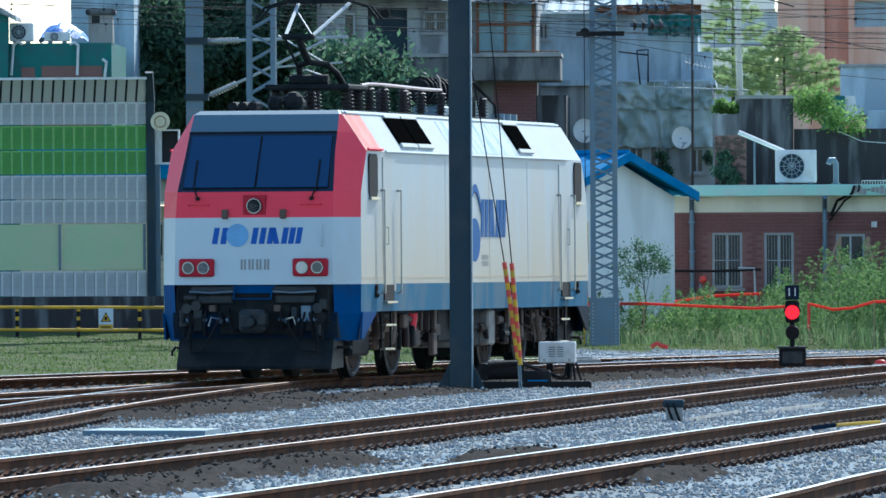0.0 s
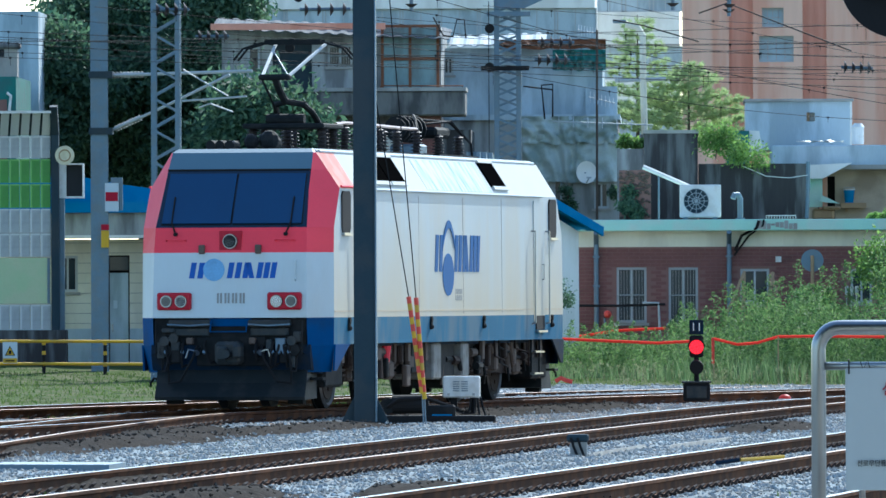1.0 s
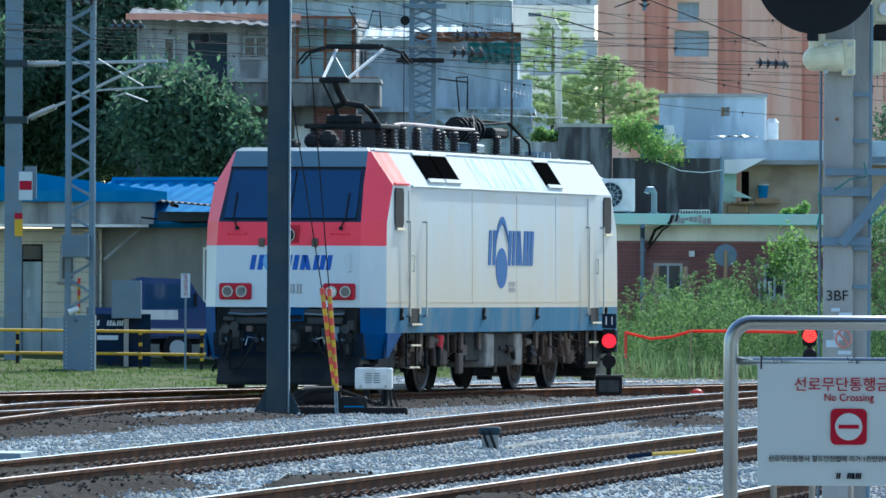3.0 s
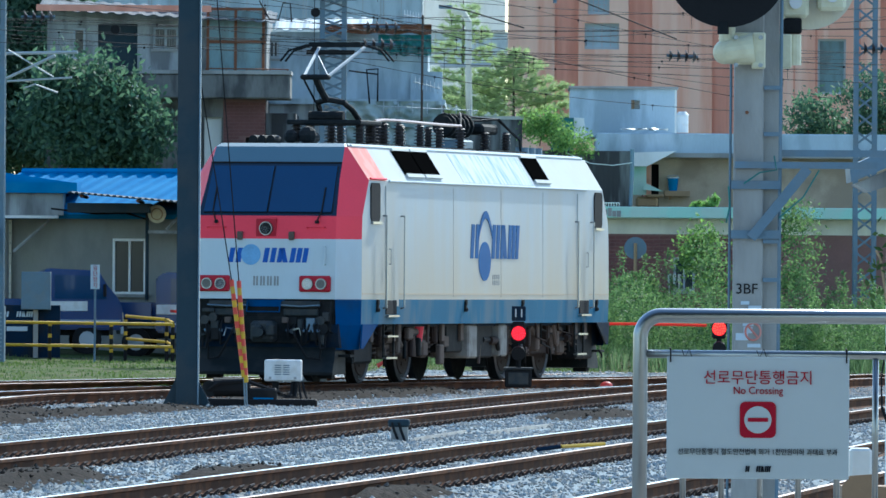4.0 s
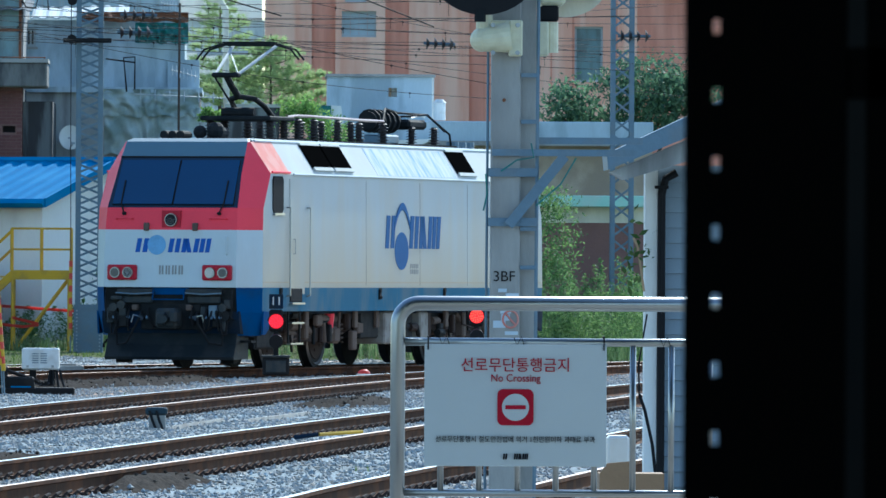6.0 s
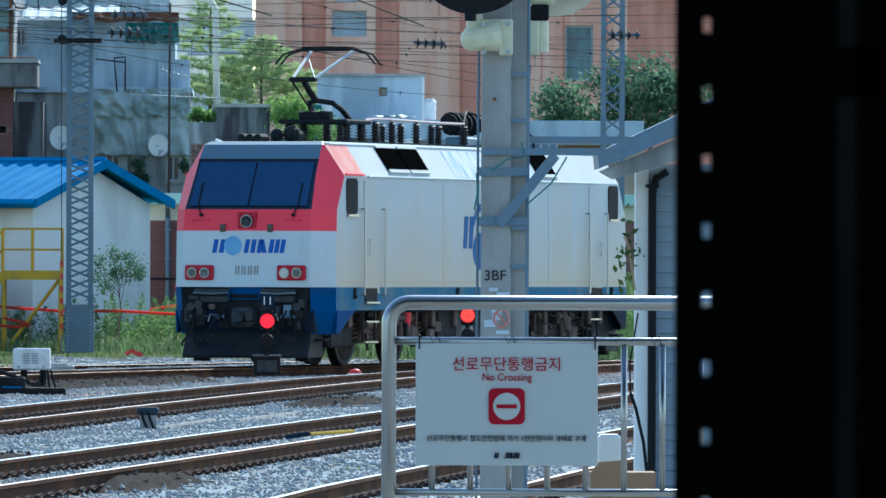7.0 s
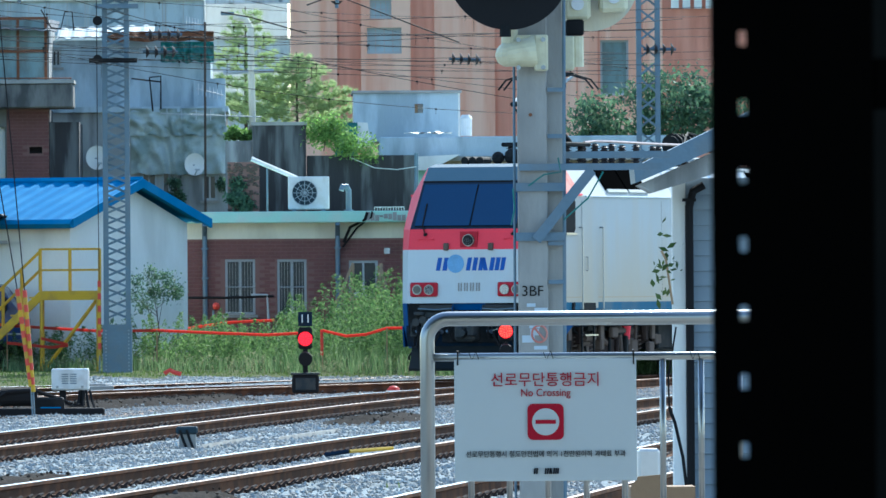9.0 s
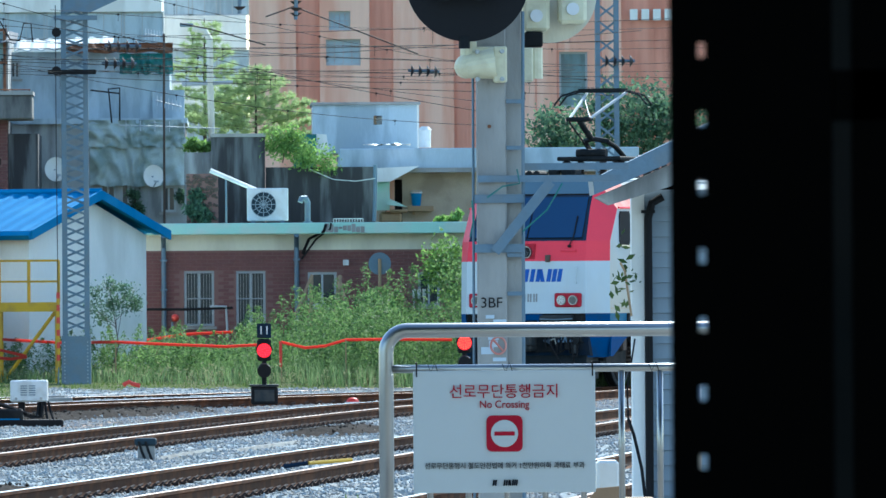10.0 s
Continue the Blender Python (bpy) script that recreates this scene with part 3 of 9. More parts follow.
def insulator(bm, x, y, z, h, r, sheds=6):
    """A turned porcelain post with drip sheds."""
    line = [(r * 0.5, z)]
    for i in range(sheds):
        q = z + h * (i + 0.6) / (sheds + 0.4)
        line += [(r * 0.48, q - 0.004), (r * (1.0 - 0.25 * i / sheds), q), (r * (0.98 - 0.25 * i / sheds), q + h * 0.02), (r * 0.5, q + h * 0.055)]
    line.append((r * 0.4, z + h))
    rings = [[bm.verts.new((x + a * math.cos(k * math.tau / 10), y + a * math.sin(k * math.tau / 10), b)) for k in range(10)] for a, b in line]
    for a, b in zip(rings, rings[1:]):
        for k in range(10):
            bm.faces.new((a[k], a[(k + 1) % 10], b[(k + 1) % 10], b[k]))
    bm.faces.new(rings[-1])


def striped_logo(bm, w, h, put):
    """The operator's mark as plain slanted bars: put(x, z) gives the place on the panel; bm lists one mesh a bar."""
    def bar(x0, x1, z0, z1, lean=0.0):
        bm.append(B())
        facet(bm[-1], [put(x0 * w, z0 * h), put(x1 * w, z0 * h), put((x1 + lean) * w, z1 * h), put((x0 + lean) * w, z1 * h)], 0.006, 0.012)
    bar(0.00, 0.062, 0.2, 0.8, 0.03)
    bar(0.095, 0.16, 0.2, 0.8, 0.03)
    for x in (0.44, 0.62, 0.78, 0.86):
        bar(x, x + 0.062, 0.2, 0.8, 0.03)
    bar(0.53, 0.592, 0.2, 0.8, 0.03)
    bar(0.70, 0.762, 0.2, 0.8, -0.04)
    bar(0.94, 1.0, 0.2, 0.8, 0.03)


def disc(bm, w, h, put, cx, cz, rx, rz, n=20):
    facet(bm, [put((cx + rx * math.cos(i * math.tau / n)) * w, (cz + rz * math.sin(i * math.tau / n)) * h) for i in range(n)], 0.008, 0.012)


def locomotive():
    loco = thing("electric_locomotive", "white, red and blue electric locomotive, pantograph raised, dusty", "locomotive")
    shell = part("body_core", slab(B(), [(-1.3, 1.12), (1.3, 1.12), (1.3, LEN - 1.12), (-1.3, LEN - 1.12)], 0.95, 3.3), "navy", loco)
    # cab ends
    for end in (0, 1):
        R = [ring(k, end) for k in range(len(LEVELS))]
        flip = (lambda q: q) if end == 0 else (lambda q: q[::-1])

        def face(bm, k, i):
            quad(bm, *flip([R[k][i], R[k][i + 1], R[k + 1][i + 1], R[k + 1][i]]))
        bm = B()
        for i in (0, 1, 2):
            face(bm, 1, i)
        nose = part("nose_panel", bm, "white", loco)
        bm = B()
        for k in (2, 3):
            face(bm, k, 0), face(bm, k, 2)
        face(bm, 2, 1)
        face(bm, 4, 0), face(bm, 4, 2), face(bm, 5, 0), face(bm, 5, 2)
        part("cab_front", bm, "red", loco, "red painted cab front and corner posts")
        bm = B()
        face(bm, 3, 1), face(bm, 4, 1)
        part("windscreen_surround", bm, "screen_band", loco, "dark band round the windscreen")
        bm = B()
        face(bm, 5, 1), face(bm, 6, 0), face(bm, 6, 1), face(bm, 6, 2)
        part("roof_brow", bm, "brow", loco, "slate-blue rounded brow over the windscreen")
        part("brow_seal", tube(B(), [R[5][1], R[5][2]], 0.018, 5), "rubber", loco)
        for i in (0, 2):
            bm = B()
            face(bm, 0, i)
            part("corner_skirt", bm, "blue", loco, "deep blue corner panel")

        def fp(x, z, out=0.0):
            p = on_front(x, z)
            y = p[1] - out
            return (x, y if end == 0 else LEN - y, z)

        def fbox(bm, x0, x1, z0, z1, out, back=0.06, bevel=0.0, mi=0):
            a, b = fp(0, (z0 + z1) / 2, out), fp(0, (z0 + z1) / 2, -back)
            box(bm, (x0, a[1], z0), (x1, b[1], z1), bevel, mi=mi)
        # windscreen in two panes
        for s in (-1, 1):
            bm = B()
            q = [fp(s * 0.018, 2.83), fp(s * 1.09, 2.83), fp(s * 1.06, 3.59), fp(s * 0.018, 3.59)]
            facet(bm, q if s * (1 if end == 0 else -1) > 0 else q[::-1], 0.034, 0.04)
            pane = part("windscreen_pane", bm, "glass", loco, "dark tinted windscreen pane")
            bm = B()
            for a, b in zip(q, q[1:] + q[:1]):
                tube(bm, [a, b], 0.016, 4)
            part("rubber_seal", bm, "rubber", pane)
            bm = B()
            tube(bm, [fp(s * 0.86, 2.68, 0.05), fp(s * 0.93, 2.86, 0.05), fp(s * 0.93, 3.25, 0.05)], 0.013, 5)
            cyl(bm, fp(s * 0.86, 2.68, 0.06), fp(s * 0.86, 2.68, -0.03), 0.03)
            part("wiper", bm, "rubber", loco)
            bm = B()
            tube(bm, [fp(s * 0.70, 2.58, 0), fp(s * 0.70, 2.60, 0.06), fp(s * 1.0, 2.60, 0.06), fp(s * 1.0, 2.58, 0)], 0.011, 5)
            part("grab_rail", bm, "red", loco)
            bm = B()
            fbox(bm, s * 0.44 - 0.045, s * 0.44 + 0.045, 2.38, 2.52, 0.07, bevel=0.015)
            part("bracket", bm, "underlight", loco, "small grey bracket on the red band")
            # lamp housing
            bm = B()
            fbox(bm, s * 0.86 - 0.265, s * 0.86 + 0.265, 1.53, 1.795, 0.07, bevel=0.025)
            lamp = part("lamp_housing", bm, "lamp_box", loco, "red headlamp housing with two round lamps")
            for j, (dx, m1) in enumerate(((-0.115, "reflector"), (0.115, "lens"))):
                x = s * 0.86 - s * dx
                bm = B()
                cyl(bm, fp(x, 1.66, 0.07), fp(x, 1.66, 0.10), 0.098, 0.09, 18)
                rim = part("lamp_rim", bm, "steel", lamp)
                glass = part("lamp_glass", cyl(B(), fp(x, 1.66, 0.085), fp(x, 1.66, 0.104), 0.078, 0.074, 18), m1 if m1 == "reflector" else ("black" if s < 0 else "lens"), lamp)
                if m1 == "lens":
                    bm = B()
                    for rr, k in ((0.0, 1), (0.028, 6), (0.056, 11)):
                        for q in range(k):
                            a = q * math.tau / k
                            sphere(bm, fp(x + rr * math.cos(a), 1.66 + rr * math.sin(a), 0.104), 0.009, 6)
                    part("lamp_diodes", bm, "box_white", glass, "cluster of pale diodes")
        bm = B()
        fbox(bm, -0.17, 0.17, 2.42, 2.73, 0.025)
        hl = part("top_lamp", bm, "lamp_box", loco)
        bm = B()
        cyl(bm, fp(0, 2.57, 0.02), fp(0, 2.57, 0.07), 0.12, 0.11, 20)
        part("lamp_rim", bm, "steel", hl)
        glass = part("lamp_glass", cyl(B(), fp(0, 2.57, 0.05), fp(0, 2.57, 0.078), 0.1, 0.097, 20), "black", hl)
        bm = B()
        for rr, k in ((0.028, 5), (0.062, 10)):
            for q in range(k):
                a = q * math.tau / k
                sphere(bm, fp(rr * math.cos(a), 2.57 + rr * math.sin(a), 0.078), 0.009, 6)
        part("lamp_diodes", bm, "lens", glass)
        if end == 0:
            bars = []
            striped_logo(bars, 1.34, 0.40, lambda x, z: fp(x - 0.64, z + 1.93, 0.0))
            for bm in bars:
                part("mark_bar", bm, "logo", loco, "bright blue slanted bar of the mark")
            bm = B()
            disc(bm, 1.34, 0.40, lambda x, z: fp(x - 0.64, z + 1.93, 0.0), 0.29, 0.52, 0.125, 0.43)
            part("operator_ball", bm, "logo_light", loco, "pale blue ball of the mark")
            bm = B()
            for i in range(4):
                x = -0.2 + i * 0.118
                for (a, b, c, d) in ((0, .03, 0, .155), (.05, .08, 0, .155)):
                    facet(bm, [fp(x + a, 1.63 + c), fp(x + b, 1.63 + c), fp(x + b, 1.63 + d), fp(x + a, 1.63 + d)], 0.005 + 0.001 * i, 0.01)
            part("number_bars", bm, "grey_paint", loco, "grey painted bars of the running number")
        bm = B()
        tube(bm, [fp(1.02, 1.98, 0), fp(1.02, 1.99, 0.05), fp(1.02, 2.27, 0.05), fp(1.02, 2.28, 0)], 0.012, 5)
        part("grab_rail", bm, "white", loco)
        # lower front: buffer beam, coupler, hoses
        def Y(y):
            return y if end == 0 else LEN - y

        def bx(bm, lo, hi, bevel=0.0):
            box(bm, (lo[0], Y(lo[1]), lo[2]), (hi[0], Y(hi[1]), hi[2]), bevel)
        bm = B()
        bx(bm, (-1.18, 0.06, 1.0), (1.18, 0.7, 1.40))
        part("buffer_beam", bm, "black", loco, "grimy black buffer beam")
        bm = B()
        slab(bm, [(Y(0.07), 1.0), (Y(0.05), 0.86), (Y(0.14), 0.62), (Y(0.9), 0.55), (Y(0.9), 1.0)], -1.24, 1.24, "x")
        part("apron", bm, "navy", loco, "navy apron under the beam")
        bm = B()
        bx(bm, (-0.33, 0.035, 1.28), (0.33, 0.06, 1.405), 0.008)
        part("beam_plate", bm, "blue", loco)
        # Flat black plate in place of the dark hollow round the coupler.
        bm = B()
        bx(bm, (-0.52, 0.02, 0.68), (0.55, 0.058, 1.12), 0.01)
        for s in (-1, 1):
            part("side_frame", box(B(), (s * 0.9, Y(0.9), 0.34), (s * 1.28, Y(2.1), 0.99), 0.04), "black", loco, "black frame end behind the plough")
        part("coupler_pocket", bm, "black", loco, "black plate for the dark recess round the coupler")
        for i in (0, 2):
            bm = B()
            p, q = R[0][i], R[0][i + 1]
            f = [(v[0] * 0.96, v[1] + (0.1 if end == 0 else -0.1), 0.58) for v in (p, q)]
            quad(bm, *flip([f[0], f[1], q, p]))
            part("corner_skirt", bm, "blue", loco, "deep blue corner panel")
        bm = B()
        slab(bm, [(Y(0.16), 0.62), (Y(0.8), 0.62), (Y(0.8), 0.18), (Y(0.0), 0.16), (Y(-0.02), 0.21), (Y(0.10), 0.42)], -1.17, 1.17, "x")
        part("snow_plough", bm, "plough", loco, "black snow plough plate under the beam")
        for s in (-1, 1):
            bm = B()
            bx(bm, (s * 0.95 - 0.12, 0.3, 0.10), (s * 0.95 + 0.12, 0.5, 0.24))
            part("rail_guard", bm, "black", loco)
        for s in (-1, 1):
            bm = B()
            bx(bm, (s * 0.62 - 0.33, -0.04, 1.27), (s * 0.62 + 0.33, 0.12, 1.38), 0.02)
            bx(bm, (s * 0.62 - 0.30, 0.0, 1.13), (s * 0.62 + 0.30, 0.12, 1.26), 0.02)
            part("jumper_box", bm, "gear", loco, "dark grey jumper socket box")
            bm = B()
            tube(bm, [(s * 0.3, Y(-0.06), 1.31), (s * 0.62, Y(-0.075), 1.29), (s * 0.96, Y(-0.06), 1.31)], 0.014, 5)
            part("box_rail", bm, "galv", loco)
            bm = B()
            tube(bm, [(s * 0.5, Y(0.0), 1.0), (s * 0.55, Y(-0.12), 0.8), (s * 0.75, Y(-0.1), 0.45), (s * 0.95, Y(0.0), 0.42), (s * 0.98, Y(0.02), 0.9)], 0.022, 6)
            tube(bm, [(s * 0.9, Y(-0.02), 1.0), (s * 0.98, Y(-0.1), 0.6), (s * 1.04, Y(-0.05), 0.6), (s * 1.06, Y(0.02), 1.0)], 0.02, 6)
            part("brake_hose", bm, "rubber", loco)
            bm = B()
            cyl(bm, (s * 0.30 + 0.2 * s, Y(0.05), 0.95), (s * 0.30 + 0.2 * s, Y(-0.08), 0.88), 0.05)
            tube(bm, [(s * 0.5, Y(-0.08), 0.9), (s * 0.62, Y(-0.1), 0.93), (s * 0.66, Y(-0.1), 0.8)], 0.014, 5)
            part("air_cock", bm, "steel", loco, "bright metal air cock")
            bm = B()
            bx(bm, (s * 0.85 - 0.07, -0.05, 0.72), (s * 0.85 + 0.1, 0.1, 1.0), 0.02)
            cyl(bm, (s * 1.0, Y(-0.06), 0.92), (s * 1.0, Y(0.1), 0.92), 0.1)
            part("valve", bm, "black", loco)
            bm = B()
            tube(bm, [(s * 1.14, Y(-0.03), 1.36), (s * 1.14, Y(-0.06), 1.3), (s * 1.14, Y(-0.06), 0.88), (s * 1.14, Y(0.05), 0.86)], 0.015, 5)
            part("hand_rail", bm, "black", loco)
            bm = B()
            box(bm, (s * 1.05 - 0.2, Y(0.35), 0.46), (s * 1.05 + 0.32, Y(0.62), 0.5))
            tube(bm, [(s * 1.3, Y(0.5), 0.5), (s * 1.36, Y(0.5), 0.42), (s * 1.36, Y(0.5), 0.36)], 0.02)
            part("foot_step", bm, "black", loco)
        bm = B()
        bx(bm, (-0.17, -0.30, 0.70), (0.22, 0.1, 1.05), 0.05)
        bx(bm, (-0.12, -0.42, 0.76), (0.05, -0.2, 0.98), 0.03)
        bx(bm, (0.14, -0.46, 0.80), (0.27, -0.2, 1.0), 0.03)
        cyl(bm, (0.05, Y(-0.3), 0.86), (0.05, Y(-0.47), 0.86), 0.06)
        part("coupler", bm, "gear", loco, "dark grey knuckle coupler")
        bm = B()
        tube(bm, [(-0.28, Y(-0.05), 1.36), (-0.28, Y(-0.1), 1.2), (0.28, Y(-0.1), 1.2), (0.28, Y(-0.05), 1.36)], 0.014, 5)
        part("uncoupling_rod", bm, "blue", loco)
        # hose and cock clutter hanging before the beam
        rnd = random.Random(90 + end)
        for x0_, drop in ((0.68, 0.42), (0.78, 0.38), (0.86, 0.4), (0.94, 0.46), (-0.98, 0.36), (-0.72, 0.4), (0.42, 0.3), (-0.38, 0.34)):
            x1_ = x0_ + rnd.uniform(-0.08, 0.12)
            bm = tube(B(), [(x0_, Y(0.02), 1.06), (x0_, Y(-0.07), 0.98), ((x0_ + x1_) / 2, Y(-0.1), 1.06 - drop * 0.6), (x1_, Y(-0.06), 1.06 - drop), (x1_ + 0.05, Y(0.02), 1.1 - drop)], 0.019, 6)
            hose = part("air_hose", bm, "rubber", loco)
            part("hose_clip", cyl(B(), (x0_, Y(-0.09), 0.9), (x0_, Y(-0.06), 0.88), 0.03, n=8), "galv", hose)
        for x0_, z0_, w_, h_, m_ in ((0.80, 1.0, 0.16, 0.2, "galv"), (0.62, 1.0, 0.09, 0.16, "gear"), (-0.84, 0.98, 0.14, 0.14, "gear"), (-1.06, 0.92, 0.12, 0.26, "gear"),
                                     (1.06, 1.12, 0.12, 0.16, "gear"), (0.98, 0.74, 0.1, 0.18, "gear"), (-0.62, 1.06, 0.1, 0.1, "underlight"), (0.36, 1.06, 0.1, 0.1, "underlight"), (-0.95, 1.22, 0.2, 0.07, "gear")):
            bm = B()
            bx(bm, (x0_ - w_ / 2, -0.06, z0_ - h_ / 2), (x0_ + w_ / 2, 0.08, z0_ + h_ / 2), 0.015)
            part("air_valve", bm, m_, loco)
        for x0_, z0_ in ((-1.0, 1.06), (-0.86, 1.1), (0.98, 1.06)):
            part("bell_valve", cyl(B(), (x0_, Y(-0.09), z0_), (x0_, Y(0.05), z0_), 0.075, 0.06, 14), "gear", loco)
    # sides, sloping roof flanks, roof
    z1, z2, z3, z4 = 1.41, 3.38, 3.93, 3.99
    for s in (-1, 1):
        def side(bm, p, out=0.0, thick=0.03):
            facet(bm, p if s > 0 else p[::-1], out, thick)
        bm = B()
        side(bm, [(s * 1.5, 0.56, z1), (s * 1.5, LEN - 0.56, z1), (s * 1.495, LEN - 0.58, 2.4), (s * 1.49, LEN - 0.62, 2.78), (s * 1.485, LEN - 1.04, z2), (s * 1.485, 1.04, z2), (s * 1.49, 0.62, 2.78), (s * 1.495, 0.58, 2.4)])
        wall = part("side_wall", bm, "cream", loco, "off-white side wall with streaks, tan towards the bottom")
        bm = B()
        side(bm, [(s * 1.49, 0.58, 1.0), (s * 1.49, LEN - 0.58, 1.0), (s * 1.5, LEN - 0.56, z1), (s * 1.5, 0.56, z1)])
        part("side_skirt", bm, "greyblue", loco, "faded grey-blue lower band")
        for y0, y1, ym in ((0.58, 1.55, 0.72), (LEN - 0.58, LEN - 1.55, LEN - 0.72)):
            bm = B()
            q = [(s * 1.49, y0, 1.0), (s * 1.47, y0, 0.6), (s * 1.47, ym, 0.6), (s * 1.49, y1, 1.0)]
            side(bm, q[::-1] if (y1 > y0) else q)
            part("step_apron", bm, "blue" if y1 > y0 else "navy", loco, "blue skirt end over the steps")
        bm = B()
        side(bm, [(s * 1.5, 0.6, 1.49), (s * 1.5, LEN - 0.6, 1.49), (s * 1.5, LEN - 0.6, 1.515), (s * 1.5, 0.6, 1.515)], 0.004, 0.006)
        part("waist_stripe", bm, "tan", wall, "thin tan pinstripe")
        bm = B()
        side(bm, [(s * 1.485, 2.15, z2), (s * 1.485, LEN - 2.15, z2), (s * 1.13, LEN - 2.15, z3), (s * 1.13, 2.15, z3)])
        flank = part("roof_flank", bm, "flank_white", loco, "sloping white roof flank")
        for a, b in ((1.04, 2.15), (LEN - 2.15, LEN - 1.04)):
            bm = B()
            t0, t1 = (0.97, b) if a < 5 else (a, LEN - 0.97)
            side(bm, [(s * 1.485, a, z2), (s * 1.485, b, z2), (s * 1.13, t1, z3), (s * 1.13, t0, z3)])
            part("cab_roof_flank", bm, "pale_red" if a < 5 else "flank_white", loco, "sun-faded cab roof flank")
        bm = B()
        tube(bm, [(s * 1.5, 2.3, z2), (s * 1.5, LEN - 2.3, z2)], 0.022, 6)
        part("gutter", bm, "white", flank)
        bm = B()
        tube(bm, [(s * 1.50, 1.08, z2 + 0.03), (s * 1.5, 2.1, z2 + 0.03)], 0.02, 6)
        part("gutter", bm, "red", flank)
        bm = B()
        tube(bm, [(s * 1.12, 1.2, z3 + 0.02), (s * 1.12, LEN - 1.2, z3 + 0.02)], 0.025, 6)
        part("roof_edge", bm, "white", flank)
        # roof windows: dark louvred hatches
        def fl(y, t, out=0.0):
            return (s * (1.485 + (1.13 - 1.485) * t + out * 0.84), y, z2 + (z3 - z2) * t + out * 0.54)
        for y0, y1 in ((3.65, 4.75), (4.85, 5.95), (12.5, 13.6), (13.75, 14.0)):
            if y1 - y0 < 0.5:
                continue
            bm = B()
            side(bm, [fl(y0, 0.2), fl(y1, 0.2), fl(y1, 0.95), fl(y0, 0.95)], 0.03, 0.05)
            hatch = part("roof_hatch", bm, "void_black", flank, "black louvred roof hatch")
            bm = B()
            side(bm, [fl(y0, 0.12), fl(y1, 0.12), fl(y1, 0.22), fl(y0, 0.22)], 0.045, 0.05)
            side(bm, [fl(y0, 0.92), fl(y1, 0.92), fl(y1, 0.99), fl(y0, 0.99)], 0.045, 0.05)
            part("hatch_edge", bm, "flank_white", hatch)
        # streaked patch on the flank
        bm = B()
        side(bm, [fl(7.4, 0.06), fl(12.3, 0.06), fl(12.3, 0.94), fl(7.4, 0.94)], 0.004, 0.008)
        part("faded_patch", bm, "patch", flank, "feathered pale blue streaks on the roof flank")
        # cab side windows, doors with hand rails, steps, hooks
        for m in (0, 1):
            def Y(y):
                return y if m == 0 else LEN - y
            bm = B()
            w = [(s * 1.49, Y(0.98), 2.78), (s * 1.49, Y(1.62), 2.78), (s * 1.49, Y(1.62), 3.34), (s * 1.49, Y(0.98), 3.34)]
            pts = []
            for (a, b), c in zip(((1.18, 2.70), (1.64, 2.70), (1.71, 2.77), (1.71, 3.27), (1.64, 3.34), (1.18, 3.34), (1.12, 3.27), (1.12, 2.77)), range(8)):
                pts.append((s * 1.497, Y(a), b))
            side(bm, pts if m == 0 else pts[::-1], 0.012, 0.03)
            win = part("cab_side_window", bm, "rubber", wall, "narrow dark cab side window")
            bm = B()
            box(bm, (s * 1.49, Y(1.14), 2.66), (s * 1.54, Y(1.7), 2.70))
            part("window_ledge", bm, "steel", win)
            for y in (1.95, 3.1):
                bm = tube(B(), [(s * 1.48, Y(y), 2.80), (s * 1.56, Y(y), 2.80), (s * 1.56, Y(y), 1.28), (s * 1.49, Y(y), 1.26)], 0.018, 6)
                part("door_hand_rail", bm, "steel", wall, "tall stainless hand rail beside the cab door")
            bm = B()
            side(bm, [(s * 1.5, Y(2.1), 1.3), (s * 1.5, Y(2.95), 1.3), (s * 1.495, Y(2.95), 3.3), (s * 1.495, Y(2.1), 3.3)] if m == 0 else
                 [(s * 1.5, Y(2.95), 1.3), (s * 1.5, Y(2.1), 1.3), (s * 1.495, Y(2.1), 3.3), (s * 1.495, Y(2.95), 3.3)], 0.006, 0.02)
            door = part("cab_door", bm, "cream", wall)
            bm = B()
            box(bm, (s * 1.47, Y(2.12), 1.16), (s * 1.515, Y(2.8), 1.40), 0.01)
            part("step_recess", bm, "rubber", door)
            bm = B()
            box(bm, (s * 1.49, Y(2.1), 1.12), (s * 1.56, Y(2.82), 1.15))
            box(bm, (s * 1.44, Y(2.2), 0.78), (s * 1.52, Y(2.9), 0.81))
            box(bm, (s * 1.42, Y(2.2), 0.42), (s * 1.50, Y(2.9), 0.45))
            for y in (2.2, 2.86):
                part("step_hanger", box(B(), (s * 1.42, Y(y), 0.44), (s * 1.45, Y(y + 0.04), 1.0)), "black", wall)
            part("entry_step", bm, "steel", wall, "bright edged entry steps")
            bm = B()
            tube(bm, [(s * 1.49, Y(2.3), 2.0), (s * 1.54, Y(2.3), 2.0), (s * 1.54, Y(2.3), 2.25), (s * 1.49, Y(2.3), 2.25)], 0.012, 5)
            part("door_handle", bm, "steel", door)
        for y in (1.55, 7.4, 11.4, LEN - 1.55):
            bm = B()
            cyl(bm, (s * 1.49, y, 1.36), (s * 1.54, y, 1.36), 0.05, n=8)
            box(bm, (s * 1.5, y - 0.05, 1.2), (s * 1.53, y + 0.05, 1.36))
            sphere(bm, (s * 1.53, y, 1.24), 0.035, 6)
            part("lifting_hook", bm, "black", wall)
        # operator's mark on the side, with a tall leaf shape
        sy = 1 if s > 0 else -1
        def sp(x, z):
            y = 7.75 + x if s > 0 else LEN - 7.75 - x
            return (s * 1.497, y, z)
        bars = []
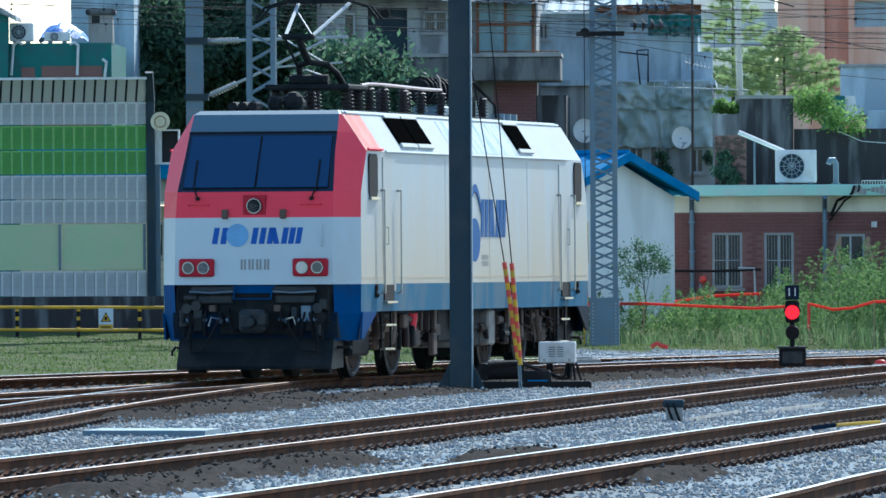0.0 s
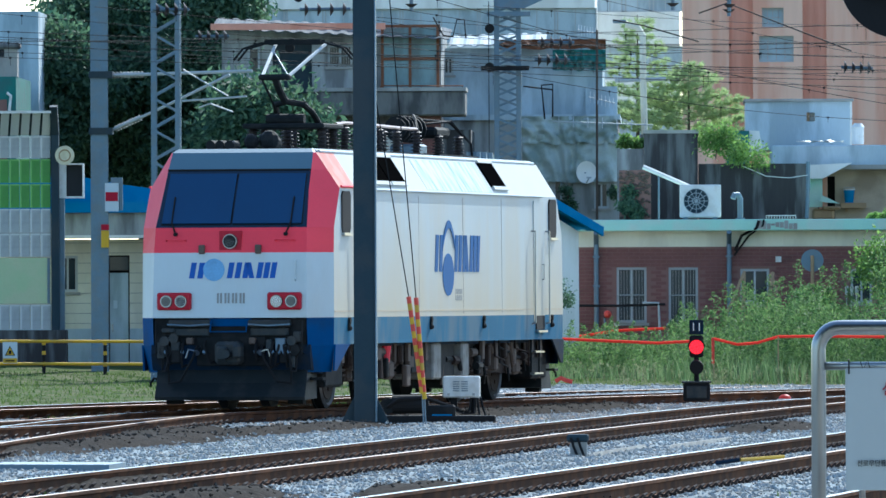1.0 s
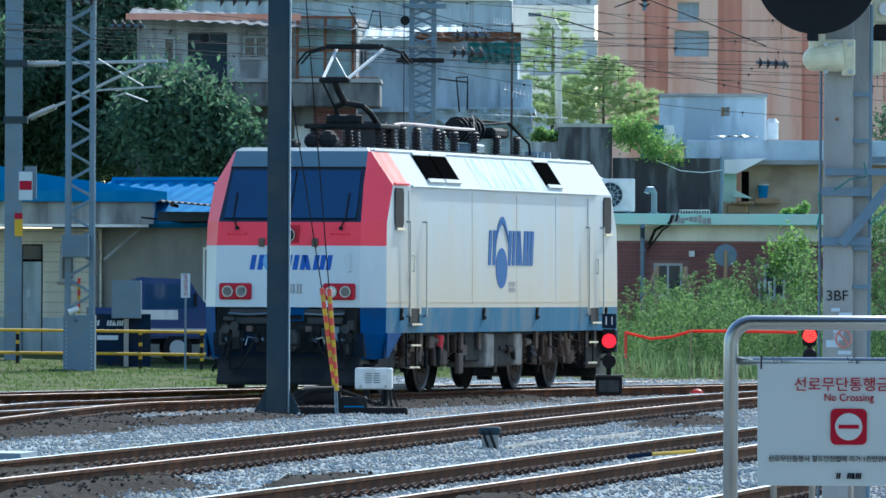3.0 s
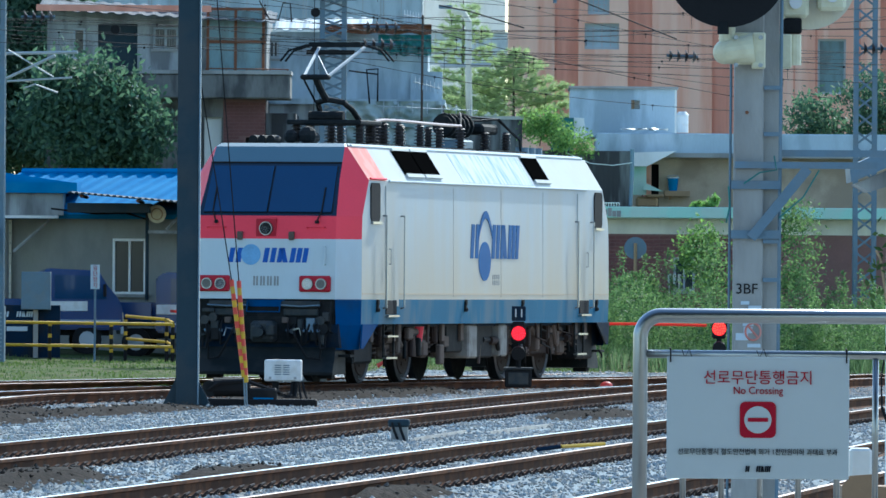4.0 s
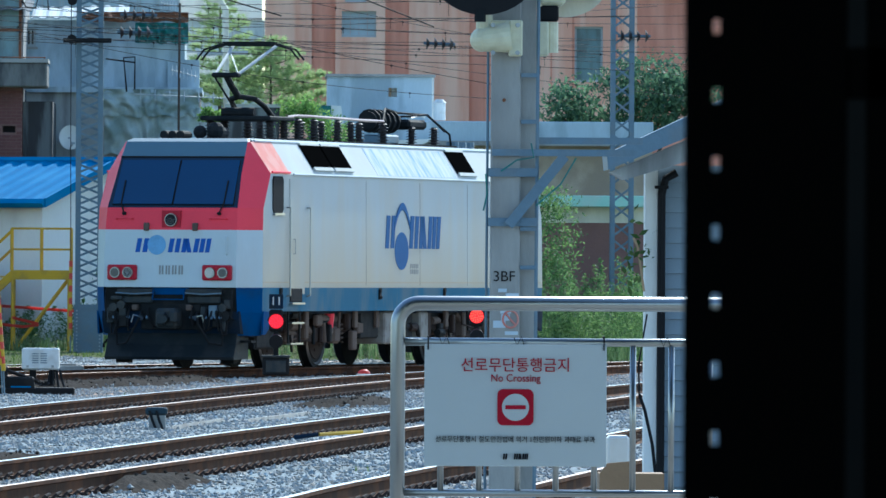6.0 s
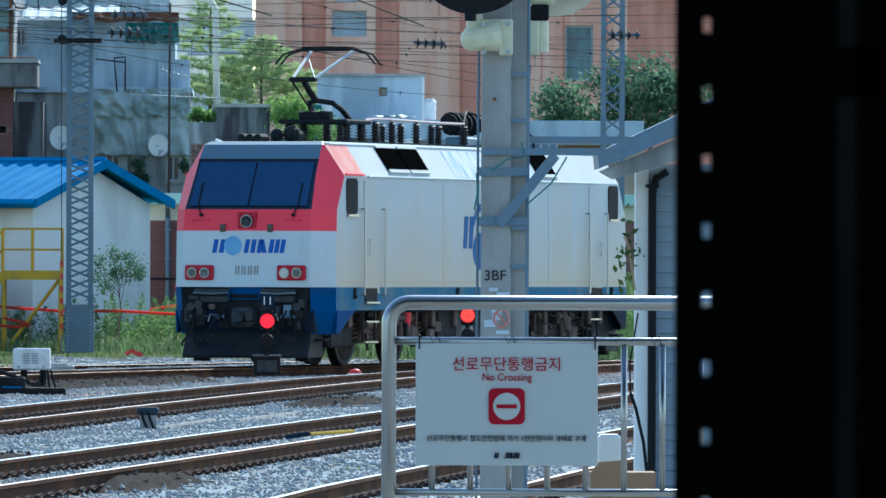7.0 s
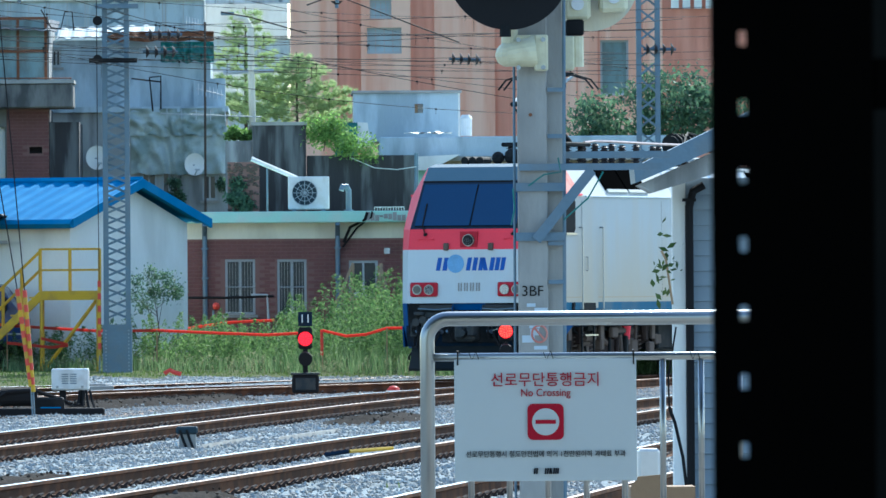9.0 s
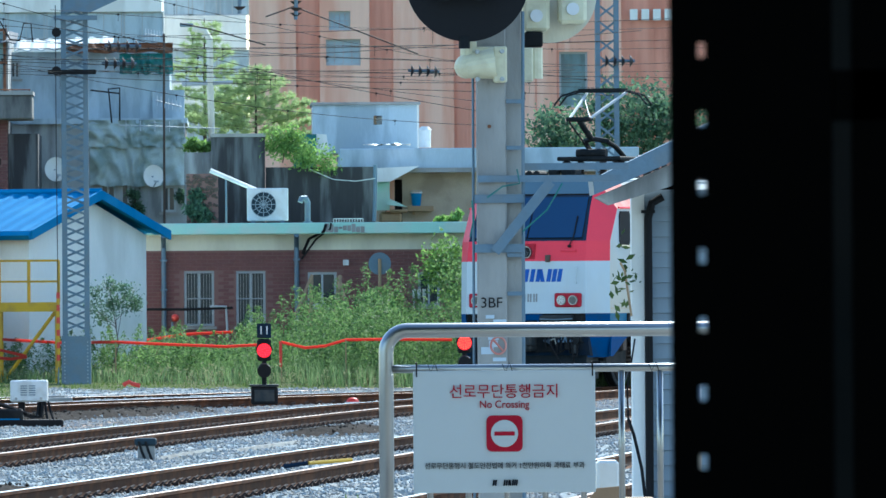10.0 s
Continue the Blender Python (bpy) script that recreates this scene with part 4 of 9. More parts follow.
        striped_logo(bars, 3.35, 0.98, lambda x, z: sp(x, z + 1.92))
        for bm in bars:
            part("mark_bar", bm, "logo_faded", wall, "faded blue bar of the side mark")
        bm = B()
        disc(bm, 1, 1, sp, 1.0, 2.07, 0.42, 0.34)
        n = 14
        for (c0, c1, w0) in ((0.42, 2.92, 0.13),):
            arc = [(0.55 + 0.95 * i / n, 2.3 + 0.58 * math.sin(math.pi * (0.12 + 0.75 * i / n))) for i in range(n + 1)]
            for (xa, za), (xb, zb) in zip(arc, arc[1:]):
                facet(bm, [sp(xa, za - 0.07), sp(xb, zb - 0.07), sp(xb, zb + 0.06), sp(xa, za + 0.06)], 0.012, 0.01)
        part("operator_leaf", bm, "logo_faded", wall)
        bm = B()
        for k in range(2):
            for i in range(4):
                facet(bm, [sp(1.55 + i * 0.13, 1.66 + k * 0.1), sp(1.65 + i * 0.13, 1.66 + k * 0.1), sp(1.65 + i * 0.13, 1.74 + k * 0.1), sp(1.55 + i * 0.13, 1.74 + k * 0.1)], 0.006, 0.01)
        part("data_plate", bm, "grey_paint", wall)
        bm = B()
        for y in (6.6, 9.9, 12.9):
            side(bm, [(s * 1.5, y, 1.45), (s * 1.5, y + 0.006, 1.45), (s * 1.487, y + 0.006, 3.3), (s * 1.487, y, 3.3)], 0.003, 0.006)
        part("panel_joint", bm, "grey_paint", wall)
    bm = B()
    slab(bm, [(-1.13, 3.93), (1.13, 3.93), (1.06, 3.99), (-1.06, 3.99)], 1.15, LEN - 1.15, "y")
    part("roof", bm, "brow", loco, "grey flat roof carrying the electrical gear")
    # ---- roof gear ----
    for x in (-0.55, 0.55):
        for y in (3.9, 4.7):
            bm = B()
            insulator(bm, x, y, 3.99, 0.36, 0.13)
            part("panto_insulator", bm, "ceramic", loco)
    bm = B()
    box(bm, (-0.65, 3.6, 4.34), (0.65, 5.0, 4.42), 0.02)
    cyl(bm, (-0.3, 3.8, 4.48), (0.3, 3.8, 4.48), 0.09)
    panto = part("pantograph", bm, "black", loco, "black half-scissor pantograph, partly raised")
    bm = B()
    tube(bm, [(-0.02, 3.85, 4.76), (-0.04, 3.5, 4.95), (-0.02, 3.15, 5.12)], 0.06, 8)
    for x in (-0.3, 0.3):
        tube(bm, [(x, 4.8, 4.43), (x * 0.95, 4.4, 4.6), (x * 0.75, 4.05, 4.72), (0.0, 3.85, 4.76)], 0.05, 8)
    tube(bm, [(-0.22, 4.5, 4.43), (-0.2, 3.1, 5.07)], 0.02, 6)
    part("lower_arm", bm, "black", panto)
    bm = B()
    box(bm, (-0.26, 3.02, 5.08), (0.24, 3.22, 5.17), 0.03)
    part("knee", bm, "black", panto)
    bm = B()
    tube(bm, [(-0.22, 3.15, 5.14), (-0.3, 4.4, 5.66)], 0.028, 6)
    tube(bm, [(0.2, 3.15, 5.14), (0.5, 4.4, 5.66)], 0.028, 6)
    tube(bm, [(0.2, 3.15, 5.14), (-0.3, 4.2, 5.58)], 0.01, 5)
    part("upper_arm", bm, "frame_grey", panto, "silver upper arm")
    bm = B()
    for y in (4.3, 4.6):
        tube(bm, [(-0.95, y, 5.42), (-0.8, y, 5.6), (-0.5, y, 5.69), (0.5, y, 5.69), (0.8, y, 5.6), (0.95, y, 5.42)], 0.019, 6)
    box(bm, (-0.45, 4.28, 5.66), (0.45, 4.32, 5.74)), box(bm, (-0.45, 4.58, 5.66), (0.45, 4.62, 5.74))
    part("collector_bow", bm, "black", panto, "bow with drooping horns")
    for x, y, h in ((0.55, 5.5, 0.42), (0.2, 5.8, 0.42), (-0.35, 5.4, 0.42), (0.6, 6.3, 0.42), (0.6, 7.7, 0.42), (0.1, 8.3, 0.42), (-0.4, 8.7, 0.42), (0.6, 9.0, 0.40),
                    (0.2, 9.8, 0.42), (0.6, 10.5, 0.42), (0.5, 12.6, 0.38), (0.6, 13.7, 0.38), (-0.5, 5.9, 0.42), (-0.6, 6.9, 0.42)):
        bm = B()
        insulator(bm, x, y, 3.99, h, 0.115, 7)
        part("roof_insulator", bm, "ceramic", loco)
    bm = B()
    tube(bm, [(0.55, 4.9, 4.42), (0.55, 5.5, 4.45), (0.6, 6.3, 4.45), (0.6, 9.0, 4.43), (0.6, 10.5, 4.43)], 0.028, 6)
    part("busbar", bm, "copper", loco, "weathered copper roof busbar")
    bm = B()
    cyl(bm, (0.15, 11.0, 4.45), (0.15, 12.6, 4.45), 0.17, n=12)
    for y in (11.1, 11.4, 11.7, 12.0, 12.3):
        cyl(bm, (0.15, y, 4.45), (0.15, y + 0.06, 4.45), 0.22, n=12)
    box(bm, (-0.2, 12.5, 4.32), (0.5, 13.6, 4.5), 0.05)
    part("circuit_breaker", bm, "black", loco, "black vacuum circuit breaker")
    bm = B()
    tube(bm, [(0.6, 10.5, 4.43), (0.5, 10.9, 4.6), (0.3, 11.6, 4.68), (0.2, 12.8, 4.62), (0.4, 13.9, 4.6), (0.6, 14.7, 4.25), (0.6, 14.8, 4.02)], 0.022, 5)
    tube(bm, [(0.2, 12.8, 4.55), (0.5, 13.6, 4.6), (0.65, 14.2, 4.3)], 0.02, 5)
    part("roof_cable", bm, "rubber", loco)
    bm = B()
    box(bm, (-0.7, 3.9, 3.99), (0.7, 5.9, 4.03)), box(bm, (-0.7, 6.1, 3.99), (0.75, 11.0, 4.03)), box(bm, (-0.6, 11.8, 3.99), (0.7, 14.9, 4.04))
    part("roof_plinth", bm, "black", loco)
    bm = B()
    sphere(bm, (0.15, 2.05, 4.13), 0.16, 10), sphere(bm, (-0.12, 2.0, 4.11), 0.12, 10)
    cyl(bm, (0.15, 2.0, 4.12), (0.15, 2.5, 4.1), 0.1)
    part("roof_horn", bm, "black", loco, "black round horn on the cab roof")
    bm = B()
    for x in (-0.75, -0.6, -0.45):
        cyl(bm, (x, 1.9, 4.06), (x, 2.35, 4.06), 0.075)
    part("air_horn", bm, "black", loco)
    for y in (14.9, 15.4, 15.9):
        part("roof_fitting", cyl(B(), (0.6, y, 4.0), (0.6, y, 4.12), 0.12), "galv", loco)
    bm = B()
    box(bm, (0.0, 11.2, 4.03), (0.45, 12.0, 4.2), 0.03)
    part("roof_fitting", bm, "galv", loco)
    # ---- running gear ----
    for c, ys in ((4.375, WHEEL_Y[:2]), (14.025, WHEEL_Y[2:])):
        bm = B()
        for s in (-1, 1):
            slab(bm, [(c - 2.3, 0.78), (c - 1.9, 0.86), (c - 0.9, 0.74), (c + 0.9, 0.74), (c + 1.9, 0.86), (c + 2.3, 0.78), (c + 2.3, 0.66), (c + 1.9, 0.58),
                      (c + 0.9, 0.46), (c - 0.9, 0.46), (c - 1.9, 0.58), (c - 2.3, 0.66)], s * 1.02, s * 1.16, "x")
        box(bm, (-1.0, c - 0.3, 0.4), (1.0, c + 0.3, 0.8))
        bog = part("bogie", bm, "under", loco, "dust-brown bogie frame")
        for s in (-1, 1):
            for y in ys:
                part("axle_box", box(B(), (s * 1.08, y - 0.2, 0.42), (s * 1.24, y + 0.2, 0.72), 0.05), "underlight", bog, "dusty tan axle box")
                for k in (-0.42, 0.42):
                    pts = [(s * 1.1 + 0.1 * math.cos(i * math.tau / 10), y + k + 0.1 * math.sin(i * math.tau / 10), 0.44 + 0.008 * i) for i in range(41)]
                    part("coil_spring", tube(B(), pts, 0.018, 5), "underlight", bog)
            for p, q, r in (((c - 1.0, 0.95), (c - 0.2, 0.62), 0.055), ((c + 0.3, 0.86), (c + 1.2, 0.86), 0.07), ((c + 0.5, 1.0), (c + 0.62, 0.45), 0.05)):
                part("damper", cyl(B(), (s * 1.22, *p), (s * 1.22, *q), r), "underlight", bog)
        for s in (-1, 1):
            for k, lo in ((-1.75, 0.62), (-0.6, 0.5), (0.15, 0.7), (0.85, 0.58), (1.9, 0.66)):
                part("brake_gear", box(B(), (s * 1.12, c + k - 0.1, lo), (s * 1.3, c + k + 0.1, 1.0), 0.03), "under" if lo > 0.6 else "underlight", bog)
        for s in (-1, 1):
            part("sand_pipe", tube(B(), [(s * 1.2, c - 2.0, 0.9), (s * 1.28, c - 1.6, 0.7), (s * 1.28, c - 1.5, 0.45), (s * 1.2, c - 1.2, 0.3)], 0.025, 6), "black", bog)
            part("brake_pipe", tube(B(), [(s * 1.24, c - 0.5, 0.92), (s * 1.28, c + 0.4, 0.8), (s * 1.2, c + 1.6, 0.9)], 0.02, 6), "black", bog)
    for y in WHEEL_Y:
        bm = B()
        for s in (-1, 1):
            cyl(bm, (s * 0.69, 0, 0), (s * 0.82, 0, 0), 0.60, n=32)
            cyl(bm, (s * 0.67, 0, 0), (s * 0.70, 0, 0), 0.628, n=32)
        cyl(bm, (-0.7, 0, 0), (0.7, 0, 0), 0.1, n=12)
        w = part("wheelset", bm, "black", loco, "steel wheelset with worn brown discs")
        w.location = (0, y, 0.6)
        bm = B()
        for s in (-1, 1):
            bm = B()
            cyl(bm, (s * 0.815, 0, 0), (s * 0.835, 0, 0), 0.47, 0.45, n=28)
            cyl(bm, (s * 0.83, 0, 0), (s * 0.9, 0, 0), 0.14, 0.12, n=14)
            for k in range(6):
                a = k * math.tau / 6
                cyl(bm, (s * 0.83, 0.3 * math.cos(a), 0.3 * math.sin(a)), (s * 0.846, 0.3 * math.cos(a), 0.3 * math.sin(a)), 0.035, n=6)
            part("wheel_disc", bm, "under", w)
            bm = B()
            tube(bm, [(s * 0.822, 0.55 * math.cos(k * math.tau / 32), 0.55 * math.sin(k * math.tau / 32)) for k in range(33)], 0.03, 4)
            part("tyre", bm, "tyre_steel", w, "worn bright tyre rim")
        WHEELS.append((w, y))
    for s in (-1, 1):
        for y0, y1, z0, z1_, mt in ((6.9, 8.0, 0.5, 0.98, "black"), (8.1, 8.7, 0.4, 0.98, "pale_box"), (8.8, 10.1, 0.4, 0.98, "black"), (10.3, 10.8, 0.42, 0.98, "pale_box"), (10.95, 11.3, 0.45, 0.98, "under")):
            bm = B()
            box(bm, (s * 0.7, y0, z0), (s * (1.39 if mt == "pale_box" else 1.3), y1, z1_), 0.03)
            part("equipment_box", bm, mt, loco, "underfloor equipment box")
        bm = B()
        cyl(bm, (s * 1.25, 5.2, 0.95), (s * 1.25, 5.2, 0.7), 0.1, 0.07)
        part("hand_brake", bm, "red", loco)
        for i, y in enumerate((1.7, 3.5, 6.4, 7.7, 12.0, 15.9, 16.6)):
            bm = B()
            box(bm, (s * 1.3, y, 0.7), (s * 1.36, y + 0.18, 1.0), 0.01)
            part("pipe_bracket", bm, "underlight", loco)
    rnd = random.Random(77)
    for s in (-1, 1):
        for k in range(34):
            y = rnd.uniform(2.6, 16.4)
            mt = rnd.choice(("under", "under", "underlight", "black", "black"))
            x, z = s * rnd.uniform(1.22, 1.36), rnd.uniform(0.55, 0.95)
            kind = k % 4
            if kind == 0:
                bm = box(B(), (x - 0.05, y - rnd.uniform(0.05, 0.2), z - rnd.uniform(0.1, 0.3)), (x + 0.04, y + rnd.uniform(0.05, 0.2), z + 0.05), 0.02)
            elif kind == 1:
                bm = cyl(B(), (x, y - rnd.uniform(0.1, 0.4), z), (x, y + rnd.uniform(0.1, 0.4), z), rnd.uniform(0.03, 0.08), n=10)
            elif kind == 2:
                bm = cyl(B(), (x, y, z + 0.05), (x + 0.01, y + rnd.uniform(-0.2, 0.2), z - rnd.uniform(0.2, 0.4)), rnd.uniform(0.02, 0.05), n=8)
            else:
                q = rnd.uniform(0.4, 1.1)
                bm = tube(B(), [(x, y, 1.0), (x, y + 0.05, z), (x, y + q, z - 0.08), (x, y + q + 0.1, z - 0.3)], 0.018, 6)
            part("underfloor_fitting", bm, mt, loco)
    bm = B()
    box(bm, (-1.2, 1.0, 0.86), (1.2, LEN - 1.0, 1.0))
    part("underframe", bm, "black", loco)
    return loco


LOCO = locomotive()


# ---- builders shared by the houses and the yard ----
def pierced(bm, x0, x1, z0, z1, y0, y1, holes, mi=0):
    """A wall between y0 and y1 with rectangular openings (x0, x1, z0, z1) right through it."""
    xs = sorted({x0, x1, *[min(max(h[k], x0), x1) for h in holes for k in (0, 1)]})
    zs = sorted({z0, z1, *[min(max(h[k], z0), z1) for h in holes for k in (2, 3)]})
    for a, b in zip(xs, xs[1:]):
        for c, d in zip(zs, zs[1:]):
            if not any(h[0] <= (a + b) / 2 <= h[1] and h[2] <= (c + d) / 2 <= h[3] for h in holes):
                box(bm, (a, y0, c), (b, y1, d), mi=mi)
    bmesh.ops.remove_doubles(bm, verts=bm.verts, dist=1e-5)
    return bm


def window(name, parent, x0, x1, z0, z1, y, frame_m="frame_grey", bars=2, grille=False, glass="pane", sill=True):
    bm = B()
    pierced(bm, x0, x1, z0, z1, y + 0.03, y + 0.09, [(x0 + 0.05, x1 - 0.05, z0 + 0.05, z1 - 0.05)])
    for i in range(1, bars):
        x = x0 + (x1 - x0) * i / bars
        box(bm, (x - 0.02, y + 0.04, z0), (x + 0.02, y + 0.08, z1))
    w = part(name, bm, frame_m, parent)
    for i in range(bars):
        a, b = x0 + (x1 - x0) * i / bars, x0 + (x1 - x0) * (i + 1) / bars
        part("pane", box(B(), (a + 0.01, y + 0.06 + 0.006 * i, z0 + 0.02), (b - 0.01, y + 0.068 + 0.006 * i, z1 - 0.02)), glass, w)
    if sill:
        part("sill", box(B(), (x0 - 0.05, y - 0.05, z0 - 0.06), (x1 + 0.05, y + 0.1, z0 - 0.005)), "concrete", w)
    if grille:
        bm = B()
        for i in range(10):
            x = x0 + 0.03 + (x1 - x0 - 0.06) * i / 9
            tube(bm, [(x, y - 0.02, z0), (x, y - 0.02, z1)], 0.0035, 4)
        for z in (z0 + 0.04, (z0 + z1) / 2, z1 - 0.04):
            tube(bm, [(x0, y - 0.02, z), (x1, y - 0.02, z)], 0.01, 4)
        part("grille", bm, "frame_grey", w, "pale window bars")
    return w


def corrugated(bm, p0, u, v, pitch=0.25, amp=0.03, mi=0):
    """A ribbed sheet from p0 along u (across the ribs) and v (along them)."""
    p0, u, v = Vector(p0), Vector(u), Vector(v)
    n = u.cross(v).normalized()
    k = max(2, int(u.length / pitch)) * 4
    lo = []
    for i in range(k + 1):
        h = amp * (0, 1, 1, 0)[i % 4]
        a = p0 + u * (i / k) + n * h
        lo.append((bm.verts.new(a), bm.verts.new(a + v), bm.verts.new(a - n * 0.02), bm.verts.new(a + v - n * 0.02)))
    for a, b in zip(lo, lo[1:]):
        bm.faces.new((a[0], b[0], b[1], a[1])).material_index = mi
        bm.faces.new((a[2], a[3], b[3], b[2])).material_index = mi
        bm.faces.new((a[0], a[2], b[2], b[0])).material_index = mi
    return bm


def leaf_cloud(name, spots, size, material, parent=None, seed=1, tall=1.0, label=""):
    """Small leaves, each turned its own way, round the spots given as (x, y, z)."""
    rng = np.random.default_rng(seed)
    c = np.asarray(spots, dtype=float)
    k = len(c)
    a = rng.normal(size=(k, 3))
    a /= np.linalg.norm(a, axis=1)[:, None]
    b = np.cross(a, rng.normal(size=(k, 3)))
    b /= np.linalg.norm(b, axis=1)[:, None] + 1e-9
    s = size * rng.uniform(0.6, 1.4, k)[:, None]
    v = np.stack([c - a * s * tall, c + b * s * 0.45, c + a * s * tall, c - b * s * 0.45], 1).reshape(-1, 3)
    f = np.arange(4 * k).reshape(-1, 4)
    me = bpy.data.meshes.new(name)
    me.from_pydata(v.tolist(), [], f.tolist())
    me.materials.append(M[material])
    ob = new(name, me)
    ob.parent = parent
    return tagged(ob, label) if label else ob


def in_clumps(rng, lumps, n, clump, per):
    """Leaf places: on the shells of the lumps (x, y, z, rx, ry, rz), gathered in clumps with gaps between."""
    out = []
    w = np.array([l[3] * l[5] for l in lumps])
    for i in rng.choice(len(lumps), size=n, p=w / w.sum()):
        x, y, z, rx, ry, rz = lumps[i]
        d = rng.normal(size=3)
        d /= np.linalg.norm(d)
        c = np.array((x, y, z)) + d * np.array((rx, ry, rz)) * rng.uniform(0.55, 1.05)
        out.append(c + rng.normal(size=(per, 3)) * clump)
    return np.concatenate(out)


def tree(label, foot, lumps, leaf, material, seed, n=260, per=26, clump=0.16, trunk=0.16, tall=1.0, name="tree"):
    t = thing(name, label, "tree")
    rng = np.random.default_rng(seed)
    bm = B()
    fx, fy, fz = foot
    top = max(lumps, key=lambda l: l[2])
    pts = [Vector(foot), Vector((fx + 0.2, fy, fz + (top[2] - fz) * 0.4)), Vector((top[0], top[1], top[2]))]
    for (p, q), (r, s) in zip(zip(pts, pts[1:]), ((1, 0.7), (0.7, 0.2))):
        cyl(bm, p, q, trunk * r, trunk * s, 8)
    part("trunk", bm, "bark", t)
    for l in lumps[:10]:
        k = rng.uniform(0.3, 0.75)
        a = pts[0].lerp(pts[1], k / 0.5) if k < 0.5 else pts[1].lerp(pts[2], (k - 0.5) / 0.5)
        bm = B()
        cyl(bm, a, (l[0], l[1], l[2]), trunk * 0.4, trunk * 0.1, 6)
        part("limb", bm, "bark", t)
    leaf_cloud("crown", in_clumps(rng, lumps, n, clump, per), leaf, material, t, seed, tall)
    return t


# ---- far background: apartment blocks and the big rusting shed ----
def far_block(label, x0, x1, z1, y, material, cols, rows, wx, wz, zfirst):
    h = thing("apartment_building", label, "building")
    step = (x1 - x0) / cols
    holes = []
    for r in range(rows):
        for c in range(cols):
            a = x0 + step * (c + 0.5) - wx / 2
            z = zfirst + r * (wz + 1.35)
            holes.append((a, a + wx, z, z + wz))
    part("wall", pierced(B(), x0, x1, 0.4, z1, y, y + 0.4, holes), material, h)
    part("rear", box(B(), (x0, y + 0.41, 0.4), (x1, y + 12, z1)), material, h)
    for a, b, c, d in holes:
        window("window", h, a, b, c, d, y + 0.1, "frame_grey", 2, sill=False, glass="plaster_blue")
    part("parapet", box(B(), (x0 - 0.2, y - 0.2, z1), (x1 + 0.2, y + 12, z1 + 0.5)), material, h)
    return h


far_block("pale white apartment block behind the houses", -16.115, -3.110, 17, 380, "plaster_white", 9, 3, 1.6, 1.3, 11.2)
far_block("tall white apartment block with small windows", -3.230, 0.059, 19, 400, "plaster_white", 3, 4, 1.3, 1.3, 7.6)


def rust_shed():
    y = 290
    h = thing("warehouse", "tall warehouse clad in faded orange rusting sheets", "building")
    x0, x1, z1 = 0.118, 15.890, 13.5
    wins = [(2.309, 3.292, 8.375, 9.116),
            (2.396, 3.008, 9.373, 9.921),
            (8.957, 9.763, 7.139, 8.717)]
    strips = [(441, 524, 0), (524, 566, 1), (566, 654, 0), (654, 696, 1), (696, 803, 0), (803, 846, 1), (846, 925, 0), (925, 1100, 2), (1100, 1420, 1)]
    cuts = [0.118, 1.455, 2.132, 3.549, 4.226, 5.950,
            6.643, 7.915, 10.735, 15.890]
    for i, (a, b, kind) in enumerate(strips):
        xa, xb = cuts[i], cuts[i + 1]
        hs = [w for w in wins if w[0] < xb and w[1] > xa]
        off = 0.12 if kind == 1 else 0.0
        part("cladding_bay", pierced(B(), xa, xb, 0.4, z1, y + off, y + 0.4, hs), ("sheet_rust", "sheet_rust_dark", "sheet_rust")[kind], h)
        bm = B()
        x = xa + 0.35
        while x < xb - 0.1:
            if not any(w[0] - 0.05 < x < w[1] + 0.05 for w in hs):
                box(bm, (x, y + off - 0.03, 0.5), (x + 0.05, y + off - 0.002, z1))
            x += 0.62
        part("sheet_rib", bm, ("sheet_rust", "sheet_rust_dark", "sheet_rust_dark")[kind], h)
    for k, w in enumerate(wins):
        bm = B()
        pierced(bm, w[0], w[1], w[2], w[3], y + 0.1, y + 0.16, [(w[0] + 0.06, w[1] - 0.06, w[2] + 0.06, w[3] - 0.06)])
        f = part("window", bm, "frame_grey", h)
        n = 4 if k < 2 else 1
        for i in range(n):
            for j in range(2):
                a, b = w[0] + (w[1] - w[0]) * i / n, w[0] + (w[1] - w[0]) * (i + 1) / n
                c, d = w[2] + (w[3] - w[2]) * j / 2, w[2] + (w[3] - w[2]) * (j + 1) / 2
                part("pane", box(B(), (a + 0.004, y + 0.13, c + 0.004), (b - 0.004, y + 0.15, d - 0.004)), "sheet_pale" if k < 2 else "worn_panel", f)
    part("rear", box(B(), (x0 + 0.1, y + 0.42, 0.4), (x1, y + 14, z1 - 0.1)), "sheet_rust_dark", h)
    bm = B()
    for i in range(4):
        xx = 10.984 + i * 0.33
        box(bm, (xx, y - 0.06, 9.603), (xx + 0.22, y - 0.03, 9.925))
    part("sign_bars", bm, "plaster_white", h, "white bars of worn lettering")


rust_shed()


